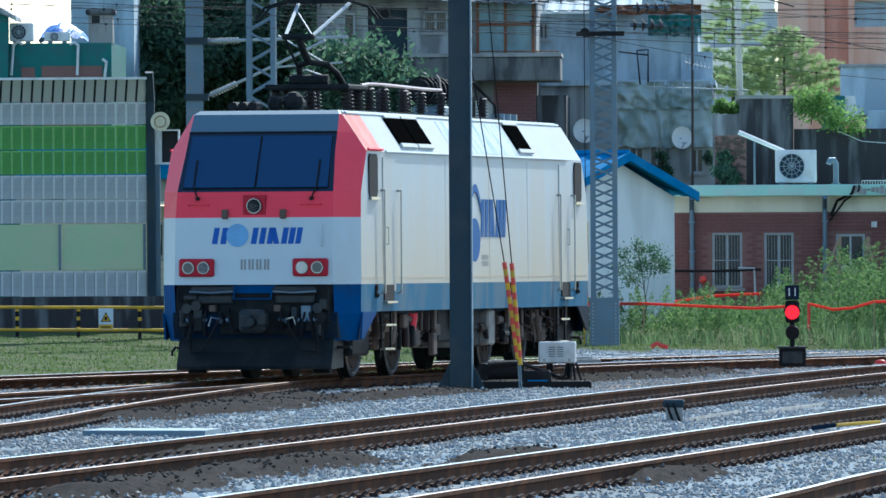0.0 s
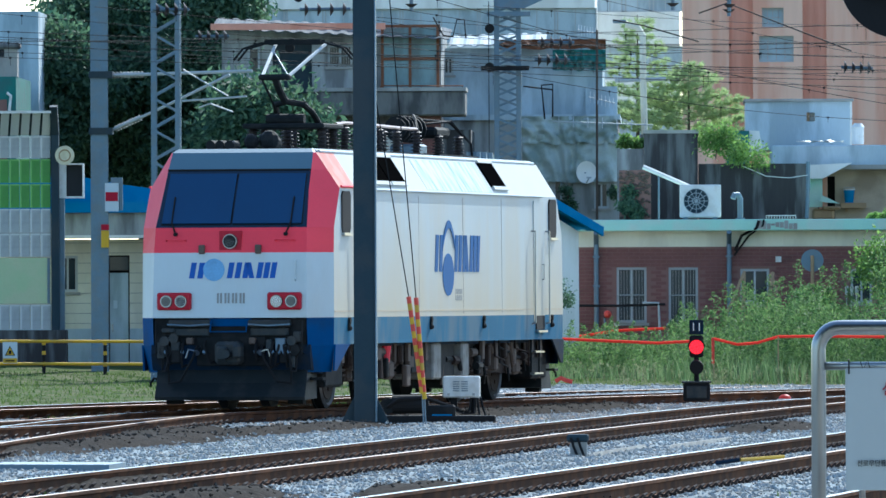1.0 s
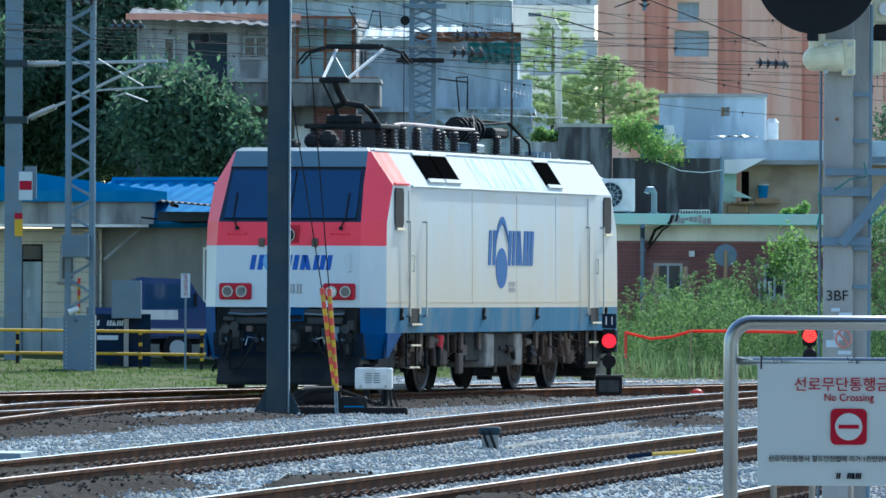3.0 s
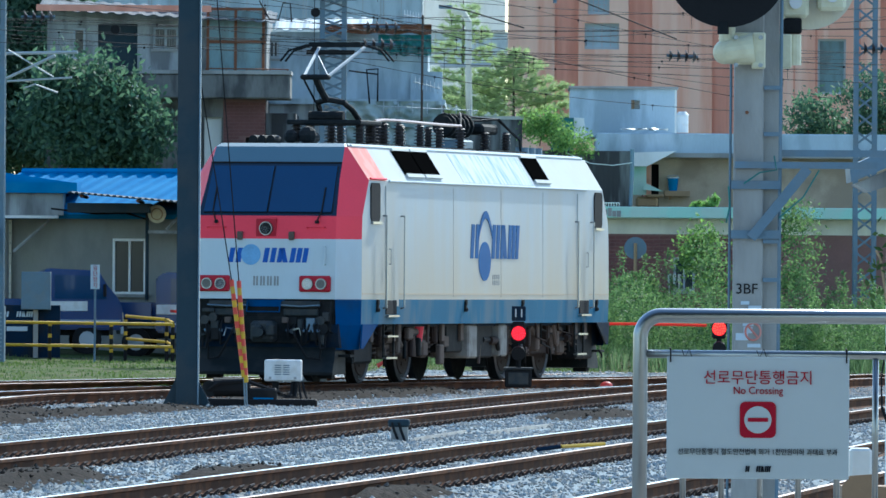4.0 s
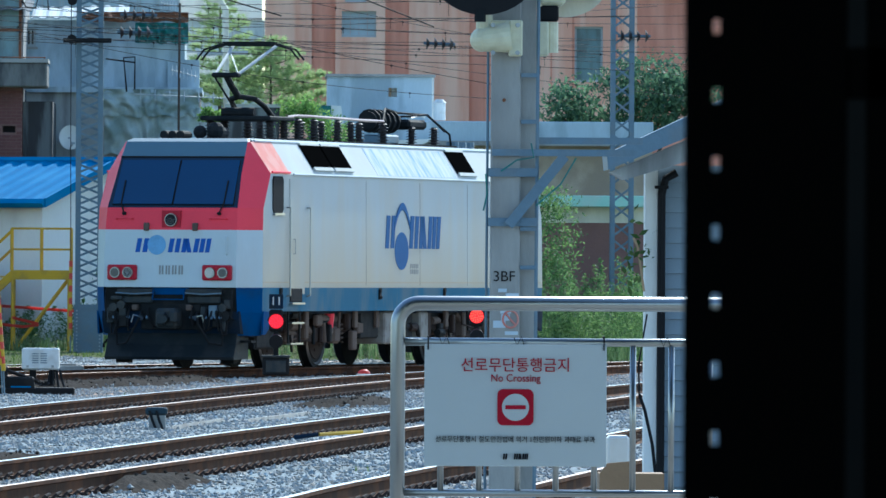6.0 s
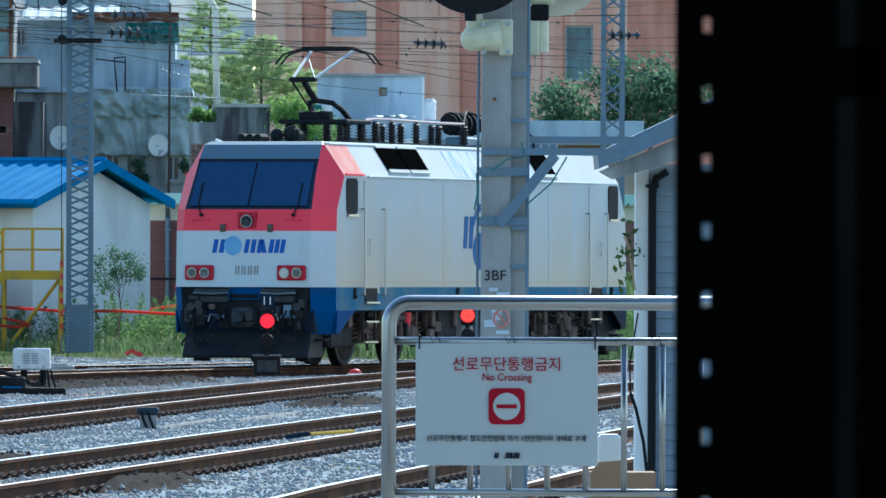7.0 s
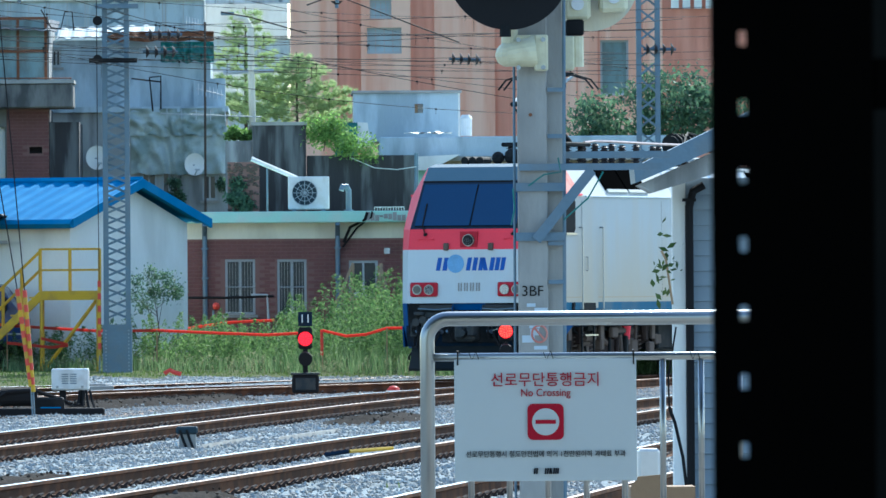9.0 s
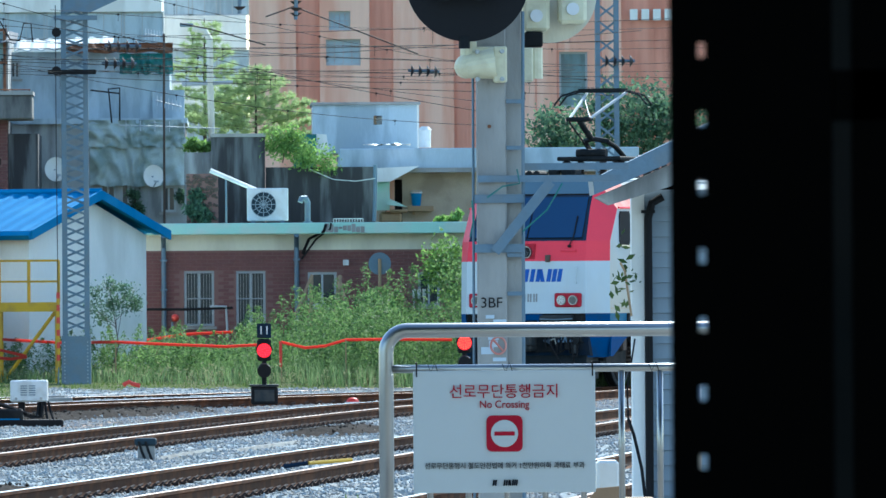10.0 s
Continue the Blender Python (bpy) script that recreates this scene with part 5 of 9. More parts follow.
# ---- houses on the bank ----
def blue_house():
    """The pale blue two-storey house with a tarpaulin over its lower half."""
    y = 226
    h = thing("house", "pale blue rendered house, tin roof, tarpaulin over the lower wall", "house")
    xa, xb, xc = -5.273, -1.683, -1.340
    zt, zm = 7.243, 5.687
    win = (-5.221, -4.995, 6.652, 7.054)
    part("upper_wall", pierced(B(), xa, xb, zm, zt, y, y + 0.3, [win]), "plaster_blue", h)
    part("upper_rear", box(B(), (xa, y + 0.31, zm), (xb, y + 6, zt)), "plaster_blue", h)
    window("window", h, *win, y)
    lows = [(-3.231, -2.879, 3.725, 4.352), (-2.779, -2.578, 3.647, 4.375),
            (-1.875, -1.548, 3.665, 4.242)]
    part("lower_wall", pierced(B(), xa, xc, 0.6, zm, y - 0.6, y - 0.3, lows), "plaster_grey", h)
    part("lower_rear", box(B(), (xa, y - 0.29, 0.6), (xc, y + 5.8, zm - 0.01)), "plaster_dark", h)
    for w in lows:
        window("window", h, *w, y - 0.6, bars=2 if w[1] - w[0] > 0.3 else 1)
    part("floor_slab", box(B(), (xa - 0.1, y - 0.75, zm - 0.06), (xc + 0.05, y + 5.9, zm + 0.06)), "plaster_blue", h)
    # tin roof and cloths at its edge
    bm = B()
    corrugated(bm, (-5.093, y - 0.35, zt + 0.02), ((xb - xa) * 0.6, 0, 0.06), (0, 2.4, 0.28), 0.3, 0.04)
    part("roof", bm, "sheet_pale", h, "corrugated pale tin roof")
    rnd = random.Random(3)

    def cloth(name, xa_, xb_, za, zb, yy, material, label, fold=0.10, nx=84, nz=18):
        vs, fs = [], []
        for j in range(nz + 1):
            for i in range(nx + 1):
                u, v = i / nx, j / nz
                ragged = 0.02 * noise.noise((u * 7, 3, len(name))) * (1 - v)
                vs.append((xa_ + (xb_ - xa_) * u, yy - 0.05 - fold * (1 + noise.noise((u * 9 + v * 2, v * 3, 1))) - 0.05 * math.sin(u * 30 + v * 2 + 4 * noise.noise((u * 4, v * 1.5, 6))) - 0.05 * noise.noise((u * 12, v * 6, 4)) - 0.10 * (1 - v) * noise.noise((u * 3, 1, 5)), za + (zb - za) * v + ragged * (2.5 if v < 0.05 else 1)))
        for j in range(nz):
            for i in range(nx):
                k = j * (nx + 1) + i
                fs.append((k, k + 1, k + nx + 2, k + nx + 1))
        k = len(vs)
        vs += [(a, b + 0.02, c) for a, b, c in vs]
        fs += [tuple(q + k for q in f[::-1]) for f in fs]
        return part(name, (vs, [], fs), material, h, label, smooth=True)
    cloth("tarpaulin", -3.451, -1.316, 4.248, 5.302, y - 0.62, "tarp", "sagging grey-green tarpaulin")
    cloth("plastic_sheet", -3.472, -1.363, 5.101, 5.704, y - 0.66, "tarp", "clouded plastic sheet")
    cloth("roof_cloth", -2.783, -1.603, 6.732, 7.184, y - 0.4, "green_paint", "green cloth hanging from the eave")
    cloth("roof_mat", -3.962, -1.602, 7.2, 7.42, y - 0.35, "rusty", "rust-red matting on the roof edge")
    part("pier", box(B(), (-2.061, y - 0.1, zm), (-1.358, y + 1, 6.377)), "plaster_blue", h)
    return y


blue_house()


def dish(at, r, label="white satellite dish on a bracket"):
    d = thing("satellite_dish", label, "satellite dish", at, 25, "satellite dishes")
    bm = B()
    n = 20
    rings = [[bm.verts.new((q * r * math.cos(i * math.tau / n), -0.25 * r * (1 - q * q) * -1 - 0.25 * r, q * r * math.sin(i * math.tau / n))) for i in range(n)] for q in (1.0, 0.7, 0.4, 0.08)]
    for a, b in zip(rings, rings[1:]):
        for i in range(n):
            bm.faces.new((a[i], a[(i + 1) % n], b[(i + 1) % n], b[i]))
    bm.faces.new(rings[-1])
    part("bowl", bm, "plaster_white", d, smooth=True)
    bm = B()
    tube(bm, [(0, -0.05, -r * 0.95), (0, -0.8 * r, -0.5 * r)], 0.015, 5)
    box(bm, (-0.05, -0.85 * r, -0.55 * r), (0.05, -0.7 * r, -0.4 * r))
    part("feed_arm", bm, "frame_grey", d)
    bm = B()
    tube(bm, [(0, 0.0, 0), (0, 0.25, -0.1), (0.3, 1.2, -0.1)], 0.03, 6)
    part("mount", bm, "galv", d)


dish((-4.218, 224.600, 4.618), 0.27)
dish((-2.060, 224.600, 4.454), 0.25, "white satellite dish beside the tarpaulin")


def grey_house():
    """The grey house with the glazed balcony and the concrete overhang."""
    y = 222
    h = thing("house", "grey rendered house with sheeted balcony and concrete overhang", "house")
    x0, x1, x2 = -9.966, -6.464, -5.181
    zt, zs = 7.620, 5.66
    zo = 6.190
    door = (-8.859, -7.996, zo, 7.289)
    win = (-7.652, -7.109, 6.757, 7.226)
    win2 = (-9.403, -9.132, 6.519, 7.197)
    part("upper_wall", pierced(B(), x0, x1, zo, zt, y, y + 0.25, [door, win, win2]), "plaster_grey", h)
    part("upper_rear", box(B(), (x0, y + 0.26, zo), (x2, y + 6, zt)), "plaster_grey", h)
    part("door", box(B(), (door[0], y + 0.1, door[2]), (door[1], y + 0.15, door[3])), "mast", h, "dark steel door")
    window("window", h, *win, y, grille=True)
    window("window", h, *win2, y, bars=1)
    # glazed balcony
    bal = part("balcony", box(B(), (-6.467, y - 0.56, zo - 0.03), (x2, y - 0.48, zo + 0.03)), "rusty", h, "rusty framed balcony closed with clouded sheets")
    for x in (-6.442, -5.838, -5.233):
        part("frame_post", box(B(), (x - 0.03, y - 0.55, zo + 0.031), (x + 0.03, y - 0.49, zt)), "rusty", bal)
    for z in ((zo + zt) / 2, zt):
        part("frame_rail", box(B(), (-6.467, y - 0.565, z - 0.03), (x2, y - 0.475, z + 0.03)), "rusty", bal)
    for a, b in ((-6.417, -5.862), (-5.813, -5.258)):
        for c, d in ((zo + 0.04, (zo + zt) / 2 - 0.04), ((zo + zt) / 2 + 0.04, zt - 0.04)):
            part("pane", box(B(), (a, y - 0.53, c), (b, y - 0.52, d)), "worn_panel", bal)
    bm = B()
    corrugated(bm, (x0 - 0.2, y - 0.9, zt - 0.05), (x2 - x0 + 0.4, 0, -0.25), (0, 3, 0.3), 0.3, 0.03)
    part("roof", bm, "sheet_grey", h, "grey corrugated roof")
    part("fascia", box(B(), (x0 - 0.2, y - 0.95, zt - 0.08), (x1 + 0.1, y - 0.88, zt + 0.06)), "sheet_rust_dark", h)
    # overhang with wet black stains
    bm = B()
    box(bm, (-7.926, y - 1.1, zs), (-4.633, y + 1.0, zo), 0.03)
    part("overhang", bm, "stained_concrete", h, "stained concrete overhang")
    part("overhang_cap", box(B(), (-7.990, y - 1.15, zo), (-4.611, y + 1.0, zo + 0.08)), "concrete", h)
    bm = B()
    tube(bm, [(x1, y - 1.1, zo + 0.12), (-4.663, y - 1.1, zo + 0.11)], 0.014, 5)
    for x in np.linspace(x1, -4.688, 5):
        tube(bm, [(x, y - 1.1, zo + 0.03), (x, y - 1.1, zo + 0.12)], 0.012, 5)
    part("rail", bm, "rusty", h)
    # ground floor: white door leaf, dark brick
    d2 = (-6.521, -6.127, 0.7, 5.261)
    d3 = (-7.755, -7.459, 4.436, 4.856)
    xb = -6.102
    part("lower_wall", pierced(B(), x0, xb, 0.6, zs, y - 0.4, y - 0.1, [d2, d3]), "stained_concrete", h)
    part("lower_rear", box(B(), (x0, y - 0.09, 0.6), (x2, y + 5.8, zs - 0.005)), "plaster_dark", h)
    part("white_door", box(B(), (d2[0] + 0.01, y - 0.25, d2[2]), (d2[1] - 0.01, y - 0.2, d2[3])), "plaster_white", h)
    window("window", h, *d3, y - 0.4)
    h3 = (-5.611, -5.327, 4.677, 4.825)
    bw = part("brick_wall", pierced(B(), xb + 0.005, x2, 0.6, zs, y - 0.42, y - 0.1, [h3]), "mortar", h, "dark red brick lower wall")
    brick_field(bw, xb + 0.02, x2, 1.9, zs, y - 0.42, [h3])
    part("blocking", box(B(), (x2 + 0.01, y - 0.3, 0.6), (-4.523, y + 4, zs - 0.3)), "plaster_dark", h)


def brick_field(parent, x0, x1, z0, z1, y, holes, bw=0.21, bh=0.062, gap=0.012):
    """Courses of bricks standing 8 mm proud of the mortar, joined as one part."""
    vs, fs = [], []
    r, z = 0, z0
    rnd = random.Random(11)
    while z + bh < z1:
        x = x0 - (bw / 2 if r % 2 else 0)
        while x < x1:
            a, b = max(x, x0), min(x + bw, x1)
            if b - a > 0.03 and not any(a < h[1] and b > h[0] and z < h[3] and z + bh > h[2] for h in holes):
                o = y - 0.008 - rnd.uniform(0, 0.004)
                k = len(vs)
                vs += [(a, y, z), (b, y, z), (b, y, z + bh), (a, y, z + bh), (a, o, z + 0.003), (b, o, z + 0.003), (b, o, z + bh - 0.003), (a, o, z + bh - 0.003)]
                fs += [(k + 4, k + 5, k + 6, k + 7), (k, k + 1, k + 5, k + 4), (k + 1, k + 2, k + 6, k + 5), (k + 2, k + 3, k + 7, k + 6), (k + 3, k, k + 4, k + 7)]
            x += bw + gap
        z += bh + gap
        r += 1
    ob = part("brickwork", (vs, [], fs), "brick", parent)
    return tagged(ob, "dark red bricks", kind="stuff")


grey_house()


def teal_house():
    y = 220
    h = thing("house", "teal-green rendered house with a chimney and flat roof", "house")
    x0, x1 = -17.469, -14.340
    zt = 6.527
    part("wall", box(B(), (x0, y, 0.6), (x1, y + 5, zt)), "green_paint", h)
    bm = B()
    box(bm, (-16.297, y - 0.03, 5.796 - 1.5), (-16.004, y - 0.002, 6.004))
    box(bm, (-15.857, y - 0.03, 5.796 - 1.5), (-14.537, y - 0.002, 6.029))
    part("bare_brick", bm, "mortar", h, "bare brick under flaked render")
    ch = part("chimney", box(B(), (-14.850, y + 0.2, zt), (-14.325, y + 0.7, 7.133)), "concrete", h, "rendered chimney with a cap")
    part("cap", box(B(), (-14.911, y + 0.12, 7.133), (-14.264, y + 0.78, 7.268), 0.04), "plaster_dark", ch)
    part("flue", box(B(), (-14.776, y + 0.19, 6.962), (-14.605, y + 0.21, 7.121)), "dark_in", ch)
    part("side_wing", box(B(), (x0, y - 0.4, 0.6), (-16.562, y - 0.01, 7.218)), "green_paint", h)
    part("gable_board", slab(B(), [(x0, 7.585), (-16.365, 6.996), (-16.365, 7.094), (x0, 7.731)], y - 0.6, y + 1, "y"), "plaster_grey", h)
    for a in ([(-16.511, 219.900, 5.834), (-16.458, 219.900, 6.481), (-16.360, 219.900, 6.566), (-16.263, 219.900, 6.505)], [(-15.081, 219.900, 5.826), (-15.053, 219.900, 6.473), (-15.138, 219.900, 6.535), (-15.236, 219.900, 6.499)],
              [(-14.483, 219.900, 5.786), (-14.444, 219.900, 6.103), (-14.530, 219.900, 6.177)]):
        part("drain_pipe", tube(B(), a, 0.035, 6), "box_white", h, "pale plastic drain pipe")
    part("back_wall", box(B(), (-15.631, y + 6, 0.6), (-14.225, y + 9, 8.108)), "plaster_blue", h)
    for k, (a, b, c, d) in enumerate(((-16.561, -16.048, zt + 0.004, 6.972), (-15.804, -15.254, zt + 0.004, 6.771))):
        outdoor_unit((a, b, c, d), y + 0.1)
    # crumpled tarpaulin on the roof
    vs, fs = [], []
    xa, xb = -16.000, -14.900
    for j in range(7):
        for i in range(15):
            u, v = i / 14, j / 6
            z = zt + 0.05 + (0.42 * math.sin(math.pi * min(1, u * 1.05)) ** 0.6) * math.sin(math.pi * (0.1 + 0.8 * v)) + 0.1 * noise.noise((u * 6, v * 5, 3))
            vs.append((xa + (xb - xa) * u, y + 0.7 + 1.4 * v, z))
    for j in range(6):
        for i in range(14):
            k = j * 15 + i
            fs.append((k, k + 1, k + 16, k + 15))
    tagged(part("tarpaulin", (vs, [], fs), "tarp_blue", smooth=False), "crumpled blue tarpaulin on the flat roof", "tarpaulin")


def outdoor_unit(r, y, label="white air-conditioner outdoor unit"):
    x0, x1, z0, z1 = r
    u = thing("air_conditioner", label, "air conditioner", group="outdoor units")
    part("casing", box(B(), (x0, y, z0 + 0.04), (x1, y + 0.34, z1), 0.02), "box_white", u)
    cx, cz, rr = x0 + (x1 - x0) * 0.40, (z0 + z1) / 2 + 0.02, min(x1 - x0, z1 - z0) * 0.36
    bm = B()
    cyl(bm, (cx, y - 0.012, cz), (cx, y + 0.02, cz), rr, n=24)
    fan = part("fan_grille", bm, "mast", u, "grey round fan grille")
    bm = B()
    for i in range(12):
        a = i * math.tau / 12
        tube(bm, [(cx, y - 0.018, cz), (cx + rr * math.cos(a), y - 0.018, cz + rr * math.sin(a))], 0.006, 4)
    for q in (0.3, 0.65, 1.0):
        tube(bm, [(cx + q * rr * math.cos(i * math.tau / 20), y - 0.02, cz + q * rr * math.sin(i * math.tau / 20)) for i in range(21)], 0.006, 4)
    part("guard", bm, "frame_grey", fan)
    part("feet", box(box(B(), (x0 + 0.08, y, z0), (x0 + 0.16, y + 0.34, z0 + 0.045)), (x1 - 0.16, y, z0), (x1 - 0.08, y + 0.34, z0 + 0.045)), "galv", u)
    return u


teal_house()


# ---- brick building with the mint roof edge ----
def brick_building():
    y = 207
    h = thing("brick_building", "low dark red brick building with mint painted roof edge", "building")
    x0, x1 = -2.466, 7.976
    zb, zc, zt = 0.2, 2.714, 3.036
    wins = [(-1.272, -0.662, 1.174, 2.301), (-0.214, 0.384, 1.167, 2.294),
            (1.246, 1.833, 1.571, 2.261), (3.489, 3.926, 1.556, 2.246)]
    wall = part("wall", pierced(B(), x0, x1, zb, zc, y, y + 0.3, wins), "mortar", h, "dark red brick wall")
    brick_field(wall, x0, 4.756, 0.909, zc, y, wins)
    for w in wins:
        window("window", h, *w, y, grille=w[3] - w[2] > 0.9)
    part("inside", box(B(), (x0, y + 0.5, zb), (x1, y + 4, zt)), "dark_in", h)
    part("frieze", box(B(), (x0, y - 0.02, zc), (x1, y + 0.3, zt)), "plaster_cream", h, "cream rendered band under the roof")
    bm = B()
    box(bm, (-2.711, y - 0.5, zt), (x1, y + 5, 3.266), 0.015)
    part("roof_edge", bm, "mint", h, "chipped mint-green concrete roof edge")
    bm = B()
    rnd = random.Random(8)
    for k in range(9):
        x = 1.602 + k * 0.09
        box(bm, (x, y - 0.512, zt + 0.02 + rnd.uniform(0, 0.08)), (x + 0.08, y - 0.49, zt + 0.12 + rnd.uniform(0, 0.1)))
    part("flaked_patch", bm, "concrete", h, "bare concrete where the mint paint flaked")
    for a in (-1.684, 1.019):
        bm = B()
        tube(bm, [(a, y - 0.5, zt - 0.02), (a, y - 0.3, zt - 0.12), (a, y - 0.1, zt - 0.25), (a, y - 0.1, 0.3)], 0.05, 8)
        for z in (1.0, 1.9, 2.5):
            box(bm, (a - 0.07, y - 0.16, z), (a + 0.07, y - 0.01, z + 0.04))
        part("downpipe", bm, "galv", h, "grey rainwater downpipe")
    bm = B()
    q = 1.024
    tube(bm, [(q + 0.12, y - 0.1, zt - 0.4), (q + 0.25, y - 0.2, zt - 0.1), (q + 0.55, y - 0.52, zt + 0.05), (q + 0.6, y - 0.53, zt + 0.2)], 0.03, 6)
    tube(bm, [(q + 0.10, y - 0.1, zt - 0.5), (q + 0.4, y - 0.25, zt - 0.1), (q + 0.68, y - 0.52, zt + 0.1), (q + 0.7, y - 0.53, zt + 0.22)], 0.02, 6)
    part("cable", bm, "rubber", h)
    lamp = part("wall_lamp", box(B(), (1.964, y - 0.12, 2.395), (2.079, y - 0.009, 2.510)), "box_white", h)
    zr = 3.271
    outdoor_unit((0.018, 0.861, zr, 3.981), y + 0.2, "white air-conditioner outdoor unit on the flat roof")
    v = thing("vent_pipe", "bent grey vent pipe on the flat roof", "pipe")
    bm = B()
    x = 1.254
    tube(bm, [(x, y + 0.5, zr), (x, y + 0.5, zr + 0.42), (x - 0.04, y + 0.45, zr + 0.5), (x - 0.12, y + 0.4, zr + 0.5), (x - 0.15, y + 0.38, zr + 0.42)], 0.06, 8)
    part("pipe", bm, "galv", v)
    part("flange", cyl(B(), (x, y + 0.5, zr), (x, y + 0.5, zr + 0.03), 0.1), "galv", v)
    r = thing("roof_duct", "pale plastic pipe running down to the outdoor unit", "pipe")
    part("pipe", tube(B(), [(-0.728, 207.900, 4.357), (0.193, 207.900, 3.958), (0.262, 207.900, 3.854)], 0.05, 7), "box_white", r)
    part("prop", tube(B(), [(-0.406, 207.9, zr), (-0.406, 207.900, 4.217)], 0.02, 6), "galv", r)
    c = thing("wire_basket", "white wire basket lying on the roof edge", "basket")
    bm = B()
    xa, xb = 1.775, 2.373
    for i in range(12):
        xx = xa + (xb - xa) * i / 11
        tube(bm, [(xx, y - 0.3, zr), (xx, y - 0.3, zr + 0.07)], 0.006, 4)
    tube(bm, [(xa, y - 0.3, zr + 0.07), (xb, y - 0.3, zr + 0.07)], 0.008, 4)
    part("wires", bm, "box_white", c)


brick_building()


# ---- walls and sheds above the brick building ----
def yard_houses():
    y = 213
    w = thing("yard_wall", "tall mouldy black rendered wall behind the flat roof", "wall")
    part("wall", box(B(), (0.414, y, 0.6), (2.709, y + 0.3, 4.478)), "plaster_dark", w)
    part("tower", box(B(), (-0.722, y - 0.1, 0.6), (0.402, y + 1.6, 5.117)), "plaster_dark", w)
    part("coping", box(B(), (-0.746, y - 0.14, 5.117), (0.425, y + 1.64, 5.188)), "concrete", w)
    part("low_wall", box(B(), (-1.290, y + 0.3, 0.6), (-0.734, y + 0.8, 4.803)), "plaster_grey", w)
    part("drain_pipe", tube(B(), [(2.707, 212.800, 4.514), (2.704, 212.800, 3.947), (2.676, 212.800, 3.332)], 0.045, 7), "galv", w)
    part("washing_line", tube(B(), [(1.335, 212.700, 4.428), (1.830, 212.700, 4.212), (2.302, 212.700, 4.173), (2.704, 212.700, 4.230)], 0.008, 4), "box_white", w)
    # broken rubble wall
    r = thing("rubble_wall", "crumbling wall of small stones with vines", "wall")
    core = part("core", box(B(), (-1.238, 211.6, 0.6), (-0.580, 212, 4.336)), "mortar", r)
    rnd = random.Random(4)
    me = None
    for k in range(150):
        x = rnd.uniform(-1.214, -0.603)
        z = rnd.uniform(3.325, 4.312)
        if me is None:
            bm = B()
            bmesh.ops.create_icosphere(bm, subdivisions=1, radius=0.045)
            me = bpy.data.meshes.new("stone")
            bm.to_mesh(me)
            bm.free()
            me.materials.append(M["underlight"])
        s = new("stone", me)
        s.parent = r
        s.matrix_basis = pose(x, 211.6, z, rnd.uniform(0, 180), 0, rnd.uniform(0, 180)) @ Matrix.Diagonal((1.2, 0.8, 0.7, 1))
    # concrete roof with the pale rooftop room
    g = thing("flat_roof_house", "tan rendered house with grey parapet roof", "house")
    y = 218
    hole = (2.988, 3.351, 3.320, 4.265)
    part("wall", pierced(B(), 2.478, 8.412, 0.6, 4.443, y, y + 0.3, [hole]), "plaster_brown", g)
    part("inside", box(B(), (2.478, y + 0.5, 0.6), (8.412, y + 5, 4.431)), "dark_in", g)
    part("parapet", box(B(), (1.999, y - 0.4, 4.455), (8.418, y + 6, 4.927), 0.02), "plaster_blue", g, "pale grey-blue parapet")
    part("roof_slab", box(B(), (1.974, y - 0.6, 4.406), (8.417, y - 0.41, 4.503)), "concrete", g)
    part("shutter", box(B(), (hole[0] + 0.02, y + 0.1, hole[2]), (hole[0] + 0.2, y + 0.14, hole[3])), "sheet_rust", g)
    part("green_box", box(B(), (2.697, y - 1.6, 3.596), (3.057, y - 1.0, 4.196)), "mint", g)
    aw = slab(B(), [(2.723, 4.195), (3.059, 4.195), (3.683, 4.526), (2.747, 4.484)], y - 2.0, y - 0.5, "y")
    part("awning", aw, "plaster_white", g, "sunlit white awning sheet")
    part("green_flap", slab(B(), [(2.983, 3.703), (3.415, 3.664), (3.055, 3.835)], y - 1.9, y - 1.7, "y"), "mint", g)
    part("rubble", box(box(B(), (2.837, y - 1.5, 3.319), (3.317, y - 1.0, 3.559), 0.05), (3.053, y - 1.6, 3.535), (3.437, y - 1.2, 3.607), 0.03), "wood", g)
    s = thing("shelf", "bare wooden shelf fixed to the wall", "shelf")
    part("board", box(B(), (3.463, y - 0.5, 3.580), (4.007, y - 0.002, 3.689)), "wood", s)
    part("bracket", box(B(), (3.560, y - 0.4, 3.508), (3.608, y - 0.002, 3.580)), "wood", s)
    bkt = thing("bucket", "blue plastic bucket on the wooden shelf", "bucket")
    bx, bz = 3.646, 3.694
    part("tub", cyl(B(), (bx, y - 0.25, bz), (bx, y - 0.25, bz + 0.27), 0.09, 0.12, 14), "sheet_blue", bkt)
    part("rim", cyl(B(), (bx, y - 0.25, bz + 0.27), (bx, y - 0.25, bz + 0.30), 0.13, 0.13, 14), "box_white", bkt)
    part("handle", tube(B(), [(bx - 0.13, y - 0.25, bz + 0.28), (bx - 0.1, y - 0.33, bz + 0.33), (bx + 0.1, y - 0.33, bz + 0.33), (bx + 0.13, y - 0.25, bz + 0.28)], 0.008, 5), "frame_grey", bkt)
    t = thing("rooftop_room", "pale grey rooftop room with a small vent window", "building")
    y2 = 221
    zt, zb = 5.925, 4.977
    hole = (2.782, 2.966, 5.494, 5.690)
    # Blue front colours in the shaded face, white body the sunlit right side.
    part("wall", pierced(B(), 1.455, 3.726, zb - 0.1, zt, y2, y2 + 0.25, [hole]), "plaster_blue", t)
